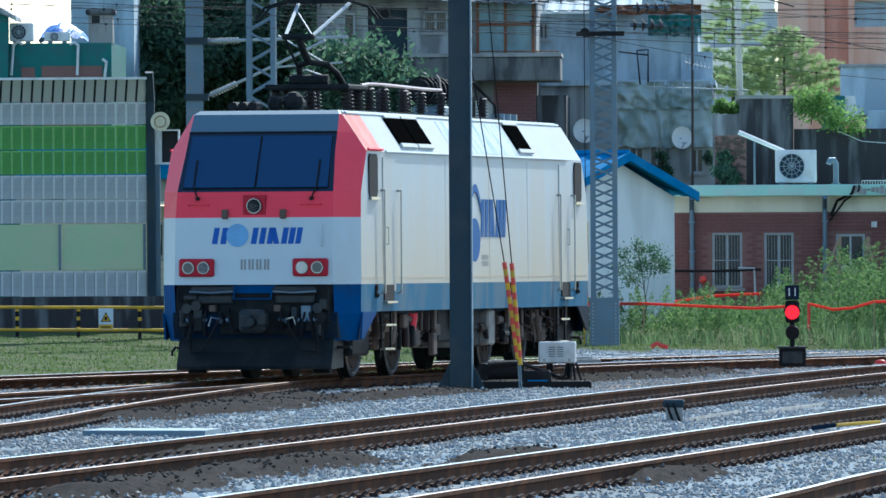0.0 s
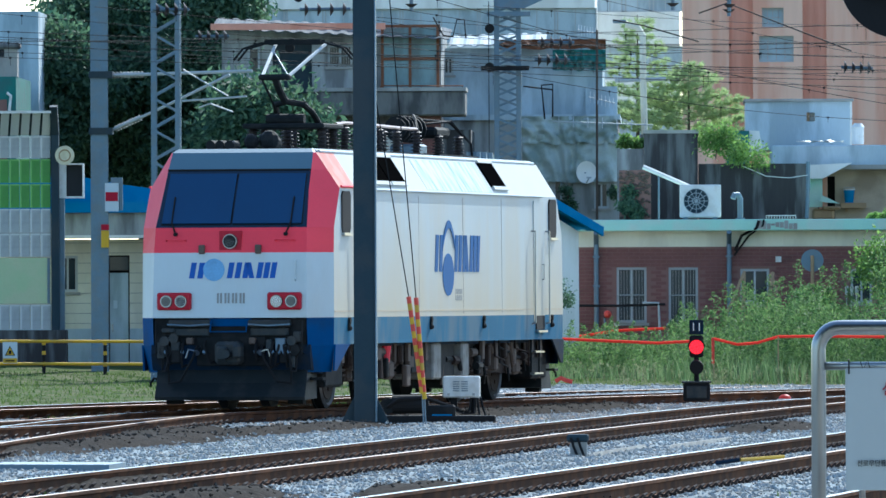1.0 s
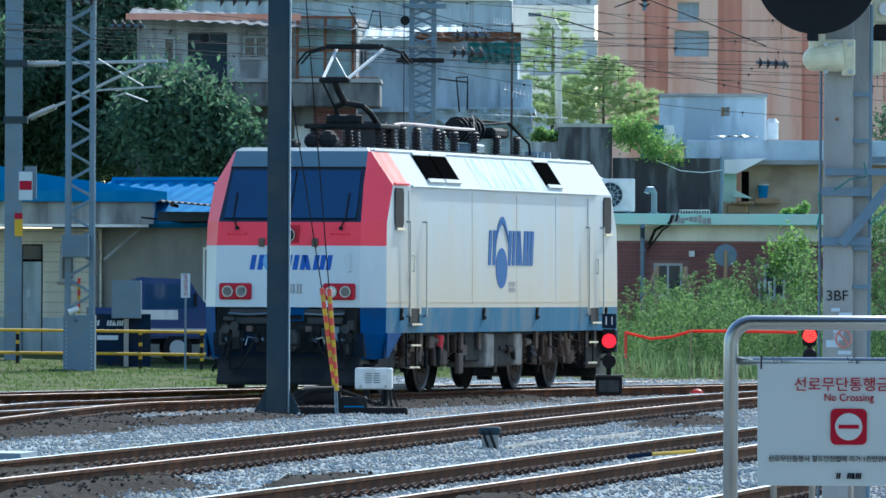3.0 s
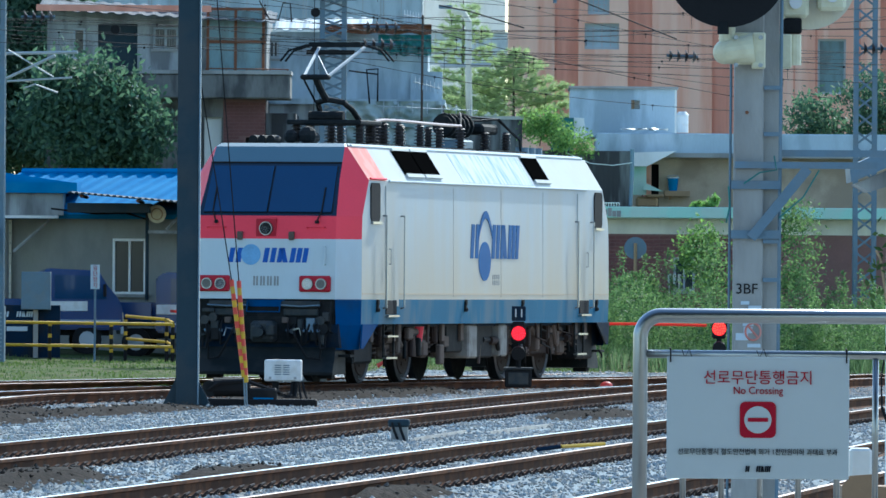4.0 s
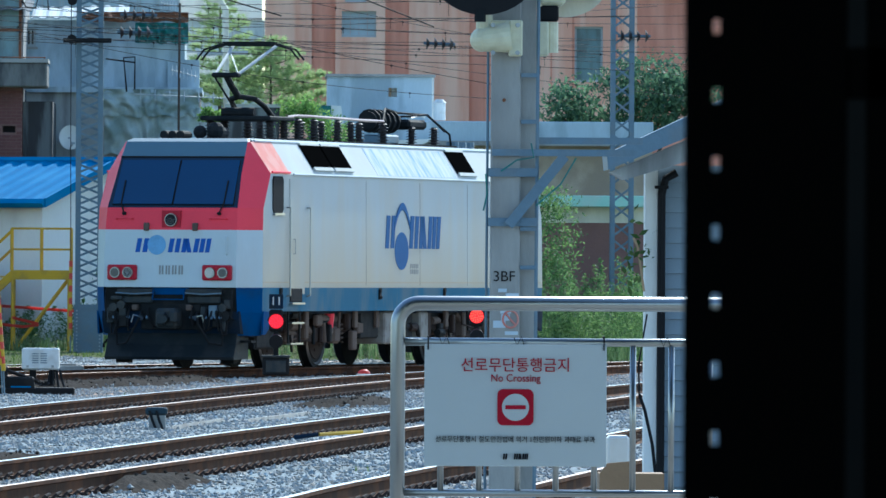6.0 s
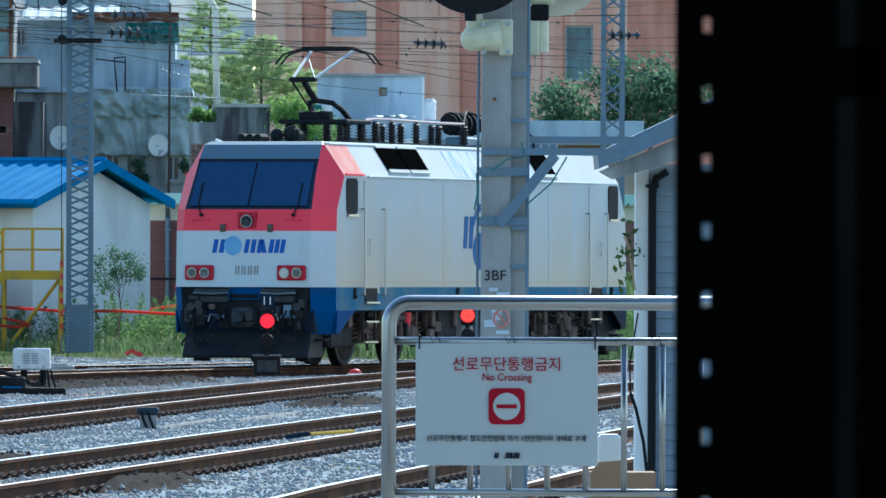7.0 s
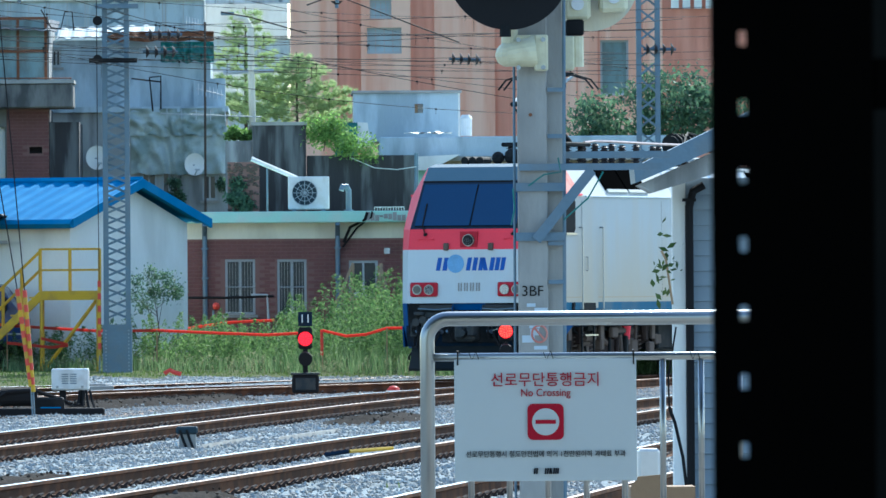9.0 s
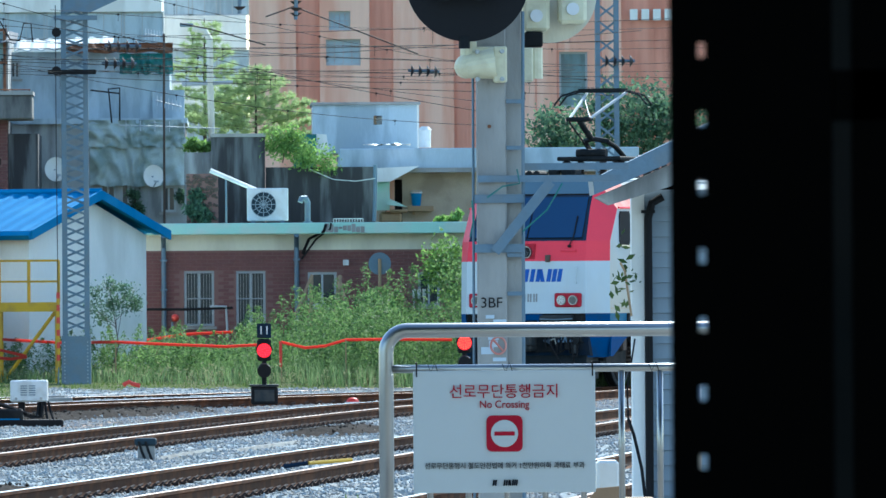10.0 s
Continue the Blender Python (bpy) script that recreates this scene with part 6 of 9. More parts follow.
    part("inside", box(B(), (1.455, y2 + 0.26, zb - 0.1), (3.775, y2 + 3, zt)), "plaster_white", t)
    part("vent", box(B(), (hole[0], y2 + 0.1, hole[2]), (hole[0] + 0.07, y2 + 0.14, hole[3])), "wood", t)
    part("roof_slab", box(B(), (1.421, y2 - 0.1, zt), (3.803, y2 + 3.1, zt + 0.06), 0.01), "concrete", t)
    k = thing("water_tank", "white plastic rooftop water tank", "tank")
    xk = 3.878
    part("drum", cyl(B(), (xk, 220, zb), (xk, 220, 5.348), 0.13, n=16), "box_white", k)
    part("lid", cyl(B(), (xk, 220, 5.348), (xk, 220, 5.433), 0.15, 0.08, 16), "box_white", k)
    sh = thing("roof_sheet", "crumpled white plastic sheet on the roof", "sheet")
    vs, fs = [], []
    for j in range(4):
        for i in range(12):
            vs.append((2.521 + 0.093 * i, 218.0 + 0.3 * j, 4.921 + 0.03 + 0.07 * (1 + noise.noise((i * 0.8, j, 2)))))
    for j in range(3):
        for i in range(11):
            fs.append((j * 12 + i, j * 12 + i + 1, j * 12 + i + 13, j * 12 + i + 12))
    part("sheet", (vs, [], fs), "plaster_white", sh)
    gb = thing("planter", "green-sided roof planter box", "planter")
    part("side", box(B(), (1.018, 215, 0.5), (1.496, 216.5, 5.199)), "green_paint", gb)
    part("end", slab(B(), [(1.496, 4.659), (1.783, 4.694), (1.711, 5.195), (1.496, 5.209)], 215.1, 215.3, "y"), "plaster_white", gb)


yard_houses()


# ---- station outbuildings on the near side of the bank ----
def bx(x0, x1, y0, y1, z0, z1, bevel=0.0):
    return box(B(), (x0, y0, z0), (x1, y1, z1), bevel)


def station_building():
    y = 202
    h = thing("station_building", "cream brick station building with deep blue metal roof", "building")
    x0, x1 = -15.006, -9.754
    zt = 2.884
    win = (-12.358, -11.954, 1.846, 2.564)
    door = (-11.348, -10.921, 0.2, 2.569)
    win2 = (-10.584, -10.270, 1.833, 2.551)
    part("wall", pierced(B(), x0, x1, 0.1, zt, y, y + 0.3, [win, door, win2]), "plaster_cream", h, "cream painted block wall")
    bm = B()
    zz = 1.111
    pierced(bm, x0, x1, 0.1, zz, y - 0.02, y - 0.003, [door])
    part("plinth_paint", bm, "plaster_blue", h, "grey-blue painted lower wall")
    bm = B()
    z = zz + 0.1
    while z < zt:
        pierced(bm, x0, x1, z, z + 0.012, y - 0.006, y - 0.001, [win, door, win2])
        z += 0.2
    part("block_joint", bm, "concrete", h)
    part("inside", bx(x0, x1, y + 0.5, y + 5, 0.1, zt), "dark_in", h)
    d = part("door", bx(door[0] + 0.03, door[1] - 0.03, y + 0.06, y + 0.11, 0.2, door[3] - 0.35), "plaster_blue", h, "pale blue steel door")
    part("notice", bx(door[0] + 0.1, door[0] + 0.18, y + 0.05, y + 0.058, 1.514, 1.671), "sign_white", d)
    part("handle", bx(door[0] + 0.07, door[0] + 0.1, y + 0.02, y + 0.06, 1.05, 1.2), "steel", d)
    part("transom", bx(door[0] + 0.03, door[1] - 0.03, y + 0.08, y + 0.1, door[3] - 0.3, door[3] - 0.03), "pane", h)
    window("window", h, *win, y)
    window("window", h, *win2, y)
    # boxed eave and blue roof edge running on over the carport
    zf, ze = 2.910, 3.404
    xr = -8.683
    part("eave_box", bx(x0, xr, y - 1.0, y + 1.0, zf + 0.06, ze), "plaster_grey", h, "grey boxed eave")
    part("eave_trim", bx(x0, xr - 0.1, y - 1.02, y + 1.0, zf, zf + 0.055), "plaster_white", h)
    zg = 3.617
    part("roof_edge", bx(x0, -8.406, y - 1.15, y + 2.2, ze + 0.005, zg), "sheet_blue", h, "folded blue roof edge")
    bm = B()
    slab(bm, [(x0, zg), (-8.462, zg), (-11.033, 3.972), (-11.816, 4.124), (x0, 4.143)], y - 0.6, y + 2.0, "y")
    part("roof", bm, "sheet_blue", h, "blue sheet-metal roof")
    bm = B()
    for k in range(10):
        x = x0 + 0.3 + k * 0.62
        box(bm, (x, y - 1.16, ze + 0.02), (x + 0.02, y - 1.14, zg - 0.02))
    part("roof_seam", bm, "sheet_blue", h)
    part("post", tube(B(), [(-9.831, 202.000, 0.175), (-9.847, 202.000, 2.869)], 0.05, 6), "plaster_grey", h)
    part("strut", tube(B(), [(-9.685, 201.500, 2.251), (-9.005, 201.500, 2.848), (-8.998, 201.500, 3.430)], 0.035, 6), "plaster_grey", h)
    part("carport_back", bx(x1, -6.268, y + 4.6, y + 4.9, 0.1, 3.426), "plaster_grey", h, "shaded rear wall of the carport")


station_building()


def gable_house():
    """White house with a ribbed blue roof; one corner points at the yard."""
    cx, cy = -4.508, 199.0
    g = Vector((0.60, 0.80, 0))   # along the gable end
    s = Vector((-0.88, 0.47, 0))  # along the eave
    gl, sl = 2.266 / 0.60, 7.4
    h = thing("gable_house", "white rendered house with ribbed bright blue gable roof", "house")
    c = Vector((cx + 0.25, cy + 0.3, 0))
    ze, zr = 3.054, 3.830
    a, b = c, c + g * gl
    bm = B()
    mid = (a + b) / 2
    q = [Vector((p.x, p.y, z)) for p, z in ((a, 0.1), (b, 0.1), (b, ze - 0.05), (mid, zr - 0.12), (a, ze - 0.05))]
    back = [p + s * sl for p in q]
    v1, v2 = [bm.verts.new(p) for p in q], [bm.verts.new(p) for p in back]
    bm.faces.new(v1), bm.faces.new(v2[::-1])
    for i in range(5):
        bm.faces.new((v1[i], v2[i], v2[(i + 1) % 5], v1[(i + 1) % 5]))
    part("wall", bm, "plaster_white", h, "white rendered walls with faint streaks")
    # Wall stretch under the eave: its shade is put into a darker beige.
    o = Vector((-0.47, -0.88, 0)) * 0.02
    bm = B()
    k = [Vector((p.x, p.y, z)) + o * f for f in (1, 0.2) for p, z in ((a + s * 1.9, 0.1), (a + s * sl, 0.1), (a + s * sl, ze - 0.06), (a + s * 1.9, ze - 0.06))]
    v = [bm.verts.new(p) for p in k]
    bm.faces.new(v[:4]), bm.faces.new(v[4:][::-1])
    for i in range(4):
        bm.faces.new((v[i], v[i + 4], v[(i + 1) % 4 + 4], v[(i + 1) % 4]))
    part("shaded_wall", bm, "beige", h, "beige rendered wall, coloured darker for the shade under the eave")
    bm = B()
    corrugated(bm, (-8.45, 197.6, 3.40), (2.95, 0, -0.24), (0, 3.3, 0.02), 0.12, 0.025)
    part("carport_sheet", bm, "sheet_grey", h, "grey corrugated carport sheet under the eave")
    for x in (-8.2, -7.1, -6.0):
        part("carport_rafter", tube(B(), [(x, 197.7, 3.33 - 0.08 * (x + 8.2)), (x, 201.0, 3.33 - 0.08 * (x + 8.2))], 0.035, 4), "rusty", h)
    # Dark slab added in place of the shade beneath the carport sheet.
    part("carport_soffit", box(B(), (-8.5, 198.6, 3.02), (-6.9, 200.6, 3.2)), "mast", h, "dark slab added for the shade under the carport sheet")
    part("wall_shelf", box(B(), (-6.95, 199.5, 2.62), (-5.5, 200.1, 2.68)), "plaster_grey", h)
    part("wall_pipe", tube(B(), [(-6.98, 199.9, 3.1), (-6.98, 199.9, 1.3)], 0.035, 6), "mast", h)
    part("wall_pipe", tube(B(), [(-8.9, 200.6, 3.1), (-8.0, 200.3, 3.0), (-7.4, 200.1, 3.02), (-7.0, 199.9, 2.9)], 0.02, 6), "rubber", h)
    part("pipe_strut", tube(B(), [(-6.6, 199.7, 2.7), (-6.25, 199.6, 3.05)], 0.03, 6), "plaster_grey", h)
    wn_ = thing("window", "aluminium sliding window in the grey wall", "window", kind="structure")
    window("window_frame", wn_, -0.38, 0.38, 0, 1.1, 0.0, "plaster_white")
    q = a + s * 3.55
    wn_.matrix_basis = Matrix.Translation((q.x, q.y - 0.1, 1.42)) @ Matrix.Rotation(math.atan2(-s.y, -s.x), 4, "Z")
    for side in (0, 1):
        eave = (a if side == 0 else b) + (g * -0.35 if side == 0 else g * 0.35)
        e = Vector((eave.x, eave.y, ze - 0.02)) - s * 0.3
        r = Vector((mid.x, mid.y, zr)) - s * 0.3
        bm = B()
        if side == 0:
            corrugated(bm, e + s * (sl + 0.4), -s * (sl + 0.4), r - e, 0.33, 0.03)
        else:
            corrugated(bm, e, s * (sl + 0.4), r - e, 0.33, 0.03)
        part("roof_slope", bm, "sheet_blue", h, "ribbed blue roof slope")
        bm = B()
        k = [e + Vector((0, 0, 0.06)), r + Vector((0, 0, 0.06)), r - Vector((0, 0, 0.12)), e - Vector((0, 0, 0.12))]
        o = -s * 0.03
        f1, f2 = [bm.verts.new(p + o) for p in k], [bm.verts.new(p - o * 0.9) for p in k]
        bm.faces.new(f1), bm.faces.new(f2[::-1])
        for i in range(4):
            bm.faces.new((f1[i], f2[i], f2[(i + 1) % 4], f1[(i + 1) % 4]))
        part("barge_board", bm, "sheet_blue", h)
    e = Vector((a.x, a.y, ze)) - g * 0.37
    bm = B()
    tube(bm, [e - s * 0.3 - Vector((0, 0, 0.06)), e + s * (sl + 0.2) - Vector((0, 0, 0.06))], 0.09, 4)
    part("gutter", bm, "sheet_blue", h, "deep blue gutter")
    part("ridge_cap", tube(B(), [Vector((mid.x, mid.y, zr + 0.04)) - s * 0.3, Vector((mid.x, mid.y, zr + 0.04)) + s * sl], 0.07, 6), "sheet_blue", h)


gable_house()


def yellow_stair():
    y = 196.5
    h = thing("work_platform", "yellow steel work platform with stair and railings", "platform")
    x0, x1 = -4.790, -3.64
    zd, zt = 1.686, 2.493
    part("deck", bx(x0, x1, y, y + 1.0, zd - 0.18, zd), "yellow", h)
    for x in (x0, (x0 + x1) / 2, x1):
        for yy in (y, y + 1.0):
            part("railing_post", tube(B(), [(x, yy, zd), (x, yy, zt)], 0.022, 6), "yellow", h)
    for z in (zt, (zd + zt) / 2):
        part("railing_bar", tube(B(), [(x0, y, z), (x1, y, z), (x1, y + 1, z), (x0, y + 1, z)], 0.022, 6), "yellow", h)
    xb, zb = -5.875, 0.659
    for yy in (y + 0.05, y + 0.95):
        bm = B()
        slab(bm, [(x0, zd), (x0, zd - 0.2), (xb, zb - 0.2), (xb, zb)], yy - 0.03, yy + 0.03, "y")
        part("stringer", bm, "yellow", h)
        for k in (0.5, 0.95):
            part("stair_rail", tube(B(), [(x0, yy, zd + k * (zt - zd)), (xb, yy, zb + k * (zt - zd))], 0.022, 6), "yellow", h)
        for i in range(4):
            q = i / 3
            part("stair_post", tube(B(), [(x0 + (xb - x0) * q, yy, zd + (zb - zd) * q), (x0 + (xb - x0) * q, yy, zd + (zb - zd) * q + 0.95 * (zt - zd))], 0.02, 6), "yellow", h)
    for i in range(6):
        q = (i + 0.5) / 6
        part("tread", bx(x0 + (xb - x0) * q - 0.12, x0 + (xb - x0) * q + 0.12, y + 0.08, y + 0.92, zd + (zb - zd) * q - 0.06, zd + (zb - zd) * q - 0.03), "yellow", h)
    for x in (x0 + 0.03, x1 - 0.03):
        for yy in (y + 0.03, y + 0.97):
            part("leg", tube(B(), [(x, yy, bed(x, yy) - 0.05), (x, yy, zd - 0.1)], 0.035, 6), "yellow", h)
    for yy in (y + 0.1, y + 0.9):
        part("brace", tube(B(), [(x1, yy, zd - 0.1), (x0 + 0.1, yy, bed(x0, y) + 0.05)], 0.035, 6), "yellow", h)


yellow_stair()


def noise_barrier():
    y = 199
    h = thing("noise_barrier", "noise barrier of green and grey acoustic panels on concrete", "noise barrier", kind="structure")
    xr = -12.291
    pitch = 0.205
    rows = [(4.470, 4.912, "panel_grey"), (3.984, 4.459, "panel_green"), (3.497, 3.973, "panel_green"),
            (3.011, 3.486, "panel_grey"), (2.535, 3.000, "panel_grey"), (1.109, 1.607, "panel_grey")]
    for z0, z1, m in rows:
        bm = B()
        w, t = pitch - 0.012, z1 - z0 - 0.012
        slab(bm, [(0, 0), (w, 0), (w, t), (0, t)], 0.0, 0.08, "y")
        for i in range(5):
            x = 0.015 + i * (w - 0.03) / 4
            box(bm, (x - 0.006, -0.008, 0.02), (x + 0.006, 0.001, t - 0.02))
        box(bm, (0.0, -0.012, 0.0), (0.035, 0.0, t), mi=1)
        box(bm, (0.0, -0.012, t - 0.03), (w, -0.0005, t), mi=1)
        me = bpy.data.meshes.new("panel")
        bm.to_mesh(me)
        bm.free()
        me.materials.append(M[m])
        me.materials.append(M["panel_rib" if m == "panel_grey" else "panel_green_rib"])
        for i in range(26):
            p = new("panel", me)
            p.parent = h
            p.matrix_basis = pose(xr - (i + 1) * pitch, y + (0.006 if i % 2 else 0), z0)
    zc0, zc1 = 1.618, 2.513
    for a, b in ((-13.965, -12.351), (-15.601, -14.010)):
        p = part("clear_panel", bx(a, b, y + 0.02, y + 0.05, zc0, zc1), "panel_clear", h, "clouded greenish clear panel")
        part("mullion", bx(b - 0.02, b + 0.03, y - 0.02, y + 0.06, zc0, zc1), "galv", p)
    za, zb = 4.912, 5.355
    for i in range(26):
        x = xr - (i + 1) * pitch
        bm = B()
        lo = [(x + 0.02, za), (x + pitch - 0.025, za)]
        hi = [(x + 0.085, zb), (x + pitch + 0.04, zb)]
        f = [bm.verts.new(v) for v in ((lo[0][0], y, za), (lo[1][0], y, za), (hi[1][0], y - 0.5, zb), (hi[0][0], y - 0.5, zb))]
        r = [bm.verts.new((v.co.x, v.co.y + 0.03, v.co.z)) for v in f]
        bm.faces.new(f), bm.faces.new(r[::-1])
        for j in range(4):
            bm.faces.new((f[j], r[j], r[(j + 1) % 4], f[(j + 1) % 4]))
        part("visor_slat", bm, "panel_rib", h)
    bm = B()
    f = [bm.verts.new(v) for v in ((xr - 26 * pitch, y + 0.05, za), (xr, y + 0.05, za), (xr + 0.06, y - 0.45, zb), (xr - 26 * pitch + 0.06, y - 0.45, zb))]
    bm.faces.new(f)
    part("visor_backing", bm, "mast", h)
    part("visor_edge", bx(xr - 5.6, xr + 0.04, y - 0.56, y - 0.48, zb - 0.02, zb + 0.03), "box_white", h)
    part("end_post", bx(xr + 0.005, xr + 0.155, y - 0.1, y + 0.15, 0.4, za), "mast", h, "grey-blue steel end post")
    bm = B()
    slab(bm, [(y - 0.1, za), (y + 0.15, za), (y - 0.4, zb + 0.14), (y - 0.62, zb + 0.1)], xr + 0.01, xr + 0.16, "x")
    part("end_post_arm", bm, "mast", h)
    part("plinth", bx(xr - 6, -11.988, y - 0.25, y + 0.3, -0.1, 1.098), "plaster_dark", h, "dark concrete plinth")
    s = thing("loudspeaker", "round cream loudspeaker on the barrier post", "loudspeaker")
    c = Vector((-11.997, 198.600, 4.513))
    bm = B()
    cyl(bm, c, c + Vector((0, 0.2, 0)), 0.19, 0.06, 20)
    part("horn", bm, "cream_metal", s)
    part("ring", tube(B(), [c + Vector((0.11 * math.cos(i * math.tau / 16), -0.01, 0.11 * math.sin(i * math.tau / 16))) for i in range(17)], 0.012, 5), "wood", s)
    part("bracket", tube(B(), [c + Vector((0, 0.15, 0)), c + Vector((-0.2, 0.45, -0.05))], 0.02, 6), "mast", s)
    f = thing("open_cabinet", "rust-streaked white steel frame beside the barrier", "cabinet")
    x0, x1, z0, z1 = -12.140, -11.654, 3.679, 4.364
    part("frame", pierced(B(), x0, x1, z0, z1, y + 0.1, y + 0.3, [(x0 + 0.14, x1 - 0.03, z0 + 0.04, z1 - 0.03)]), "box_white", f)
    part("dark_panel", bx(x0 + 0.14, x1 - 0.03, y + 0.2, y + 0.22, z0 + 0.04, z1 - 0.03), "dark_in", f)
    part("bracket", bx(x0, x0 + 0.1, y + 0.12, y + 0.28, 0.3, z0), "galv", f)


noise_barrier()


def yellow_railing():
    y = 193.5
    h = thing("guard_railing", "low yellow and black striped guard railing", "railing")
    xa, xb = -15.610, -6.257
    n = 9
    for i in range(n):
        x = xa + (xb - xa) * i / (n - 1)
        zb = bed(x, y) - 0.05
        zt = 0.894
        p = part("post", tube(B(), [(x, y, zb), (x, y, zt)], 0.035, 8), "rubber", h, "black post with yellow bands")
        for k in (0.3, 0.62, 0.9):
            part("band", cyl(B(), (x, y, zb + (zt - zb) * k), (x, y, zb + (zt - zb) * k + 0.07), 0.037, n=8), "yellow", p)
    for z in (0.894, 0.464):
        part("rail", tube(B(), [(xa, y - 0.03, z + 0.03), (xb, y - 0.03, z - 0.03)], 0.03, 8), "yellow", h, "yellow tubular rail")
    for z in (0.95, 0.52):
        part("rail", tube(B(), [(xb, y, z - 0.06), (-6.4, y + 0.9, z), (-7.2, y + 1.2, z + 0.06)], 0.03, 8), "yellow", h, "yellow tubular rail")
    for x, yy in ((-6.4, y + 0.9), (-7.2, y + 1.2)):
        zb = bed(x, yy) - 0.05
        p = part("post", tube(B(), [(x, yy, zb), (x, yy, 0.98)], 0.035, 8), "rubber", h, "black post with yellow bands")
        for k in (0.3, 0.62, 0.88):
            part("band", cyl(B(), (x, yy, zb + (0.98 - zb) * k), (x, yy, zb + (0.98 - zb) * k + 0.07), 0.037, n=8), "yellow", p)
    s = thing("warning_sign", "white and yellow warning sign tied to the railing", "sign")
    x0, x1, z0, z1 = -12.881, -12.602, 0.481, 0.889
    part("board", bx(x0, x1, y - 0.08, y - 0.065, z0, z1), "sign_white", s)
    part("yellow_field", bx(x0 + 0.005, x1 - 0.005, y - 0.086, y - 0.081, z0 + 0.01, z0 + 0.1), "yellow", s)
    xm = (x0 + x1) / 2
    part("triangle", slab(B(), [(xm - 0.1, z0 + 0.15), (xm + 0.1, z0 + 0.15), (xm, z0 + 0.34)], y - 0.087, y - 0.081, "y"), "rubber", s)
    part("triangle_field", slab(B(), [(xm - 0.075, z0 + 0.163), (xm + 0.075, z0 + 0.163), (xm, z0 + 0.31)], y - 0.092, y - 0.088, "y"), "yellow", s)
    part("symbol", bx(xm - 0.025, xm + 0.025, y - 0.096, y - 0.093, z0 + 0.18, z0 + 0.25), "rubber", s)
    part("bar", bx(x0 + 0.05, x1 - 0.05, y - 0.092, y - 0.087, z0 + 0.04, z0 + 0.065), "rubber", s)


yellow_railing()


# ---- masts, poles and overhead line ----
def lattice_mast(label, x, y, w, z0, z1, pitch, plinth, material="galv", crossed=True):
    h = thing("lattice_mast", label, "mast", group="lattice masts")
    d = w
    for i, (a, b) in enumerate(((-1, -1), (1, -1), (1, 1), (-1, 1))):
        bm = B()
        px, py = x + a * w / 2, y + b * d / 2
        box(bm, (min(px, px - a * 0.085), py - 0.008, z0), (max(px, px - a * 0.085), py + 0.008, z1))
        box(bm, (px - 0.008, min(py, py - b * 0.11), z0), (px + 0.008, max(py, py - b * 0.11), z1))
        part("corner_angle", bm, material, h)
    z, k = z0 + 0.1, 0
    sign = 1
    while z < z1 - pitch * 0.6:
        for yy, sg in ((y - d / 2, 1), (y + d / 2, -1 if crossed else 1)):
            xa, xb = x - w / 2 * sign * sg, x + w / 2 * sign * sg
            bm = B()
            p, q = Vector((xa, yy, z)), Vector((xb, yy, z + pitch))
            m = Matrix.Translation((p + q) / 2) @ Matrix.Rotation(-math.atan2(pitch, xb - xa), 4, "Y")
            L = (q - p).length / 2
            box(bm, (-L, -0.006, -0.021), (L, 0.006, 0.021), m=m)
            part("lacing_bar", bm, material, h)
        sign = -sign
        z += pitch
    if plinth:
        b = part("base_plate", bx(x - w / 2 - 0.03, x + w / 2 + 0.03, y - d / 2 - 0.03, y + d / 2 + 0.03, bed(x, y) - 0.1, plinth), material, h, "plated mast foot")
        for s in (-1, 1):
            for k in range(12):
                zz = bed(x, y) + 0.05 + k * (plinth - bed(x, y) - 0.1) / 12
                part("rivet", cyl(B(), (x + s * (w / 2 - 0.03), y - d / 2 - 0.045, zz), (x + s * (w / 2 - 0.03), y - d / 2 - 0.03, zz), 0.014, n=6), "frame_grey", b)
    return h


ML = -9.626
lattice_mast("riveted grey lattice mast beside the railing", ML, 191, 0.531, 1.191, 9.5, 0.3, 1.191, crossed=False)
MC = -3.260
lattice_mast("riveted grey lattice mast in the weeds", MC, 194.5, 0.497, 1.038, 9.2, 0.2, 1.038)
MR = 7.278
lattice_mast("slender grey lattice mast beyond the track", MR, 204.5, 0.454, 0.2, 9.5, 0.35, 0)


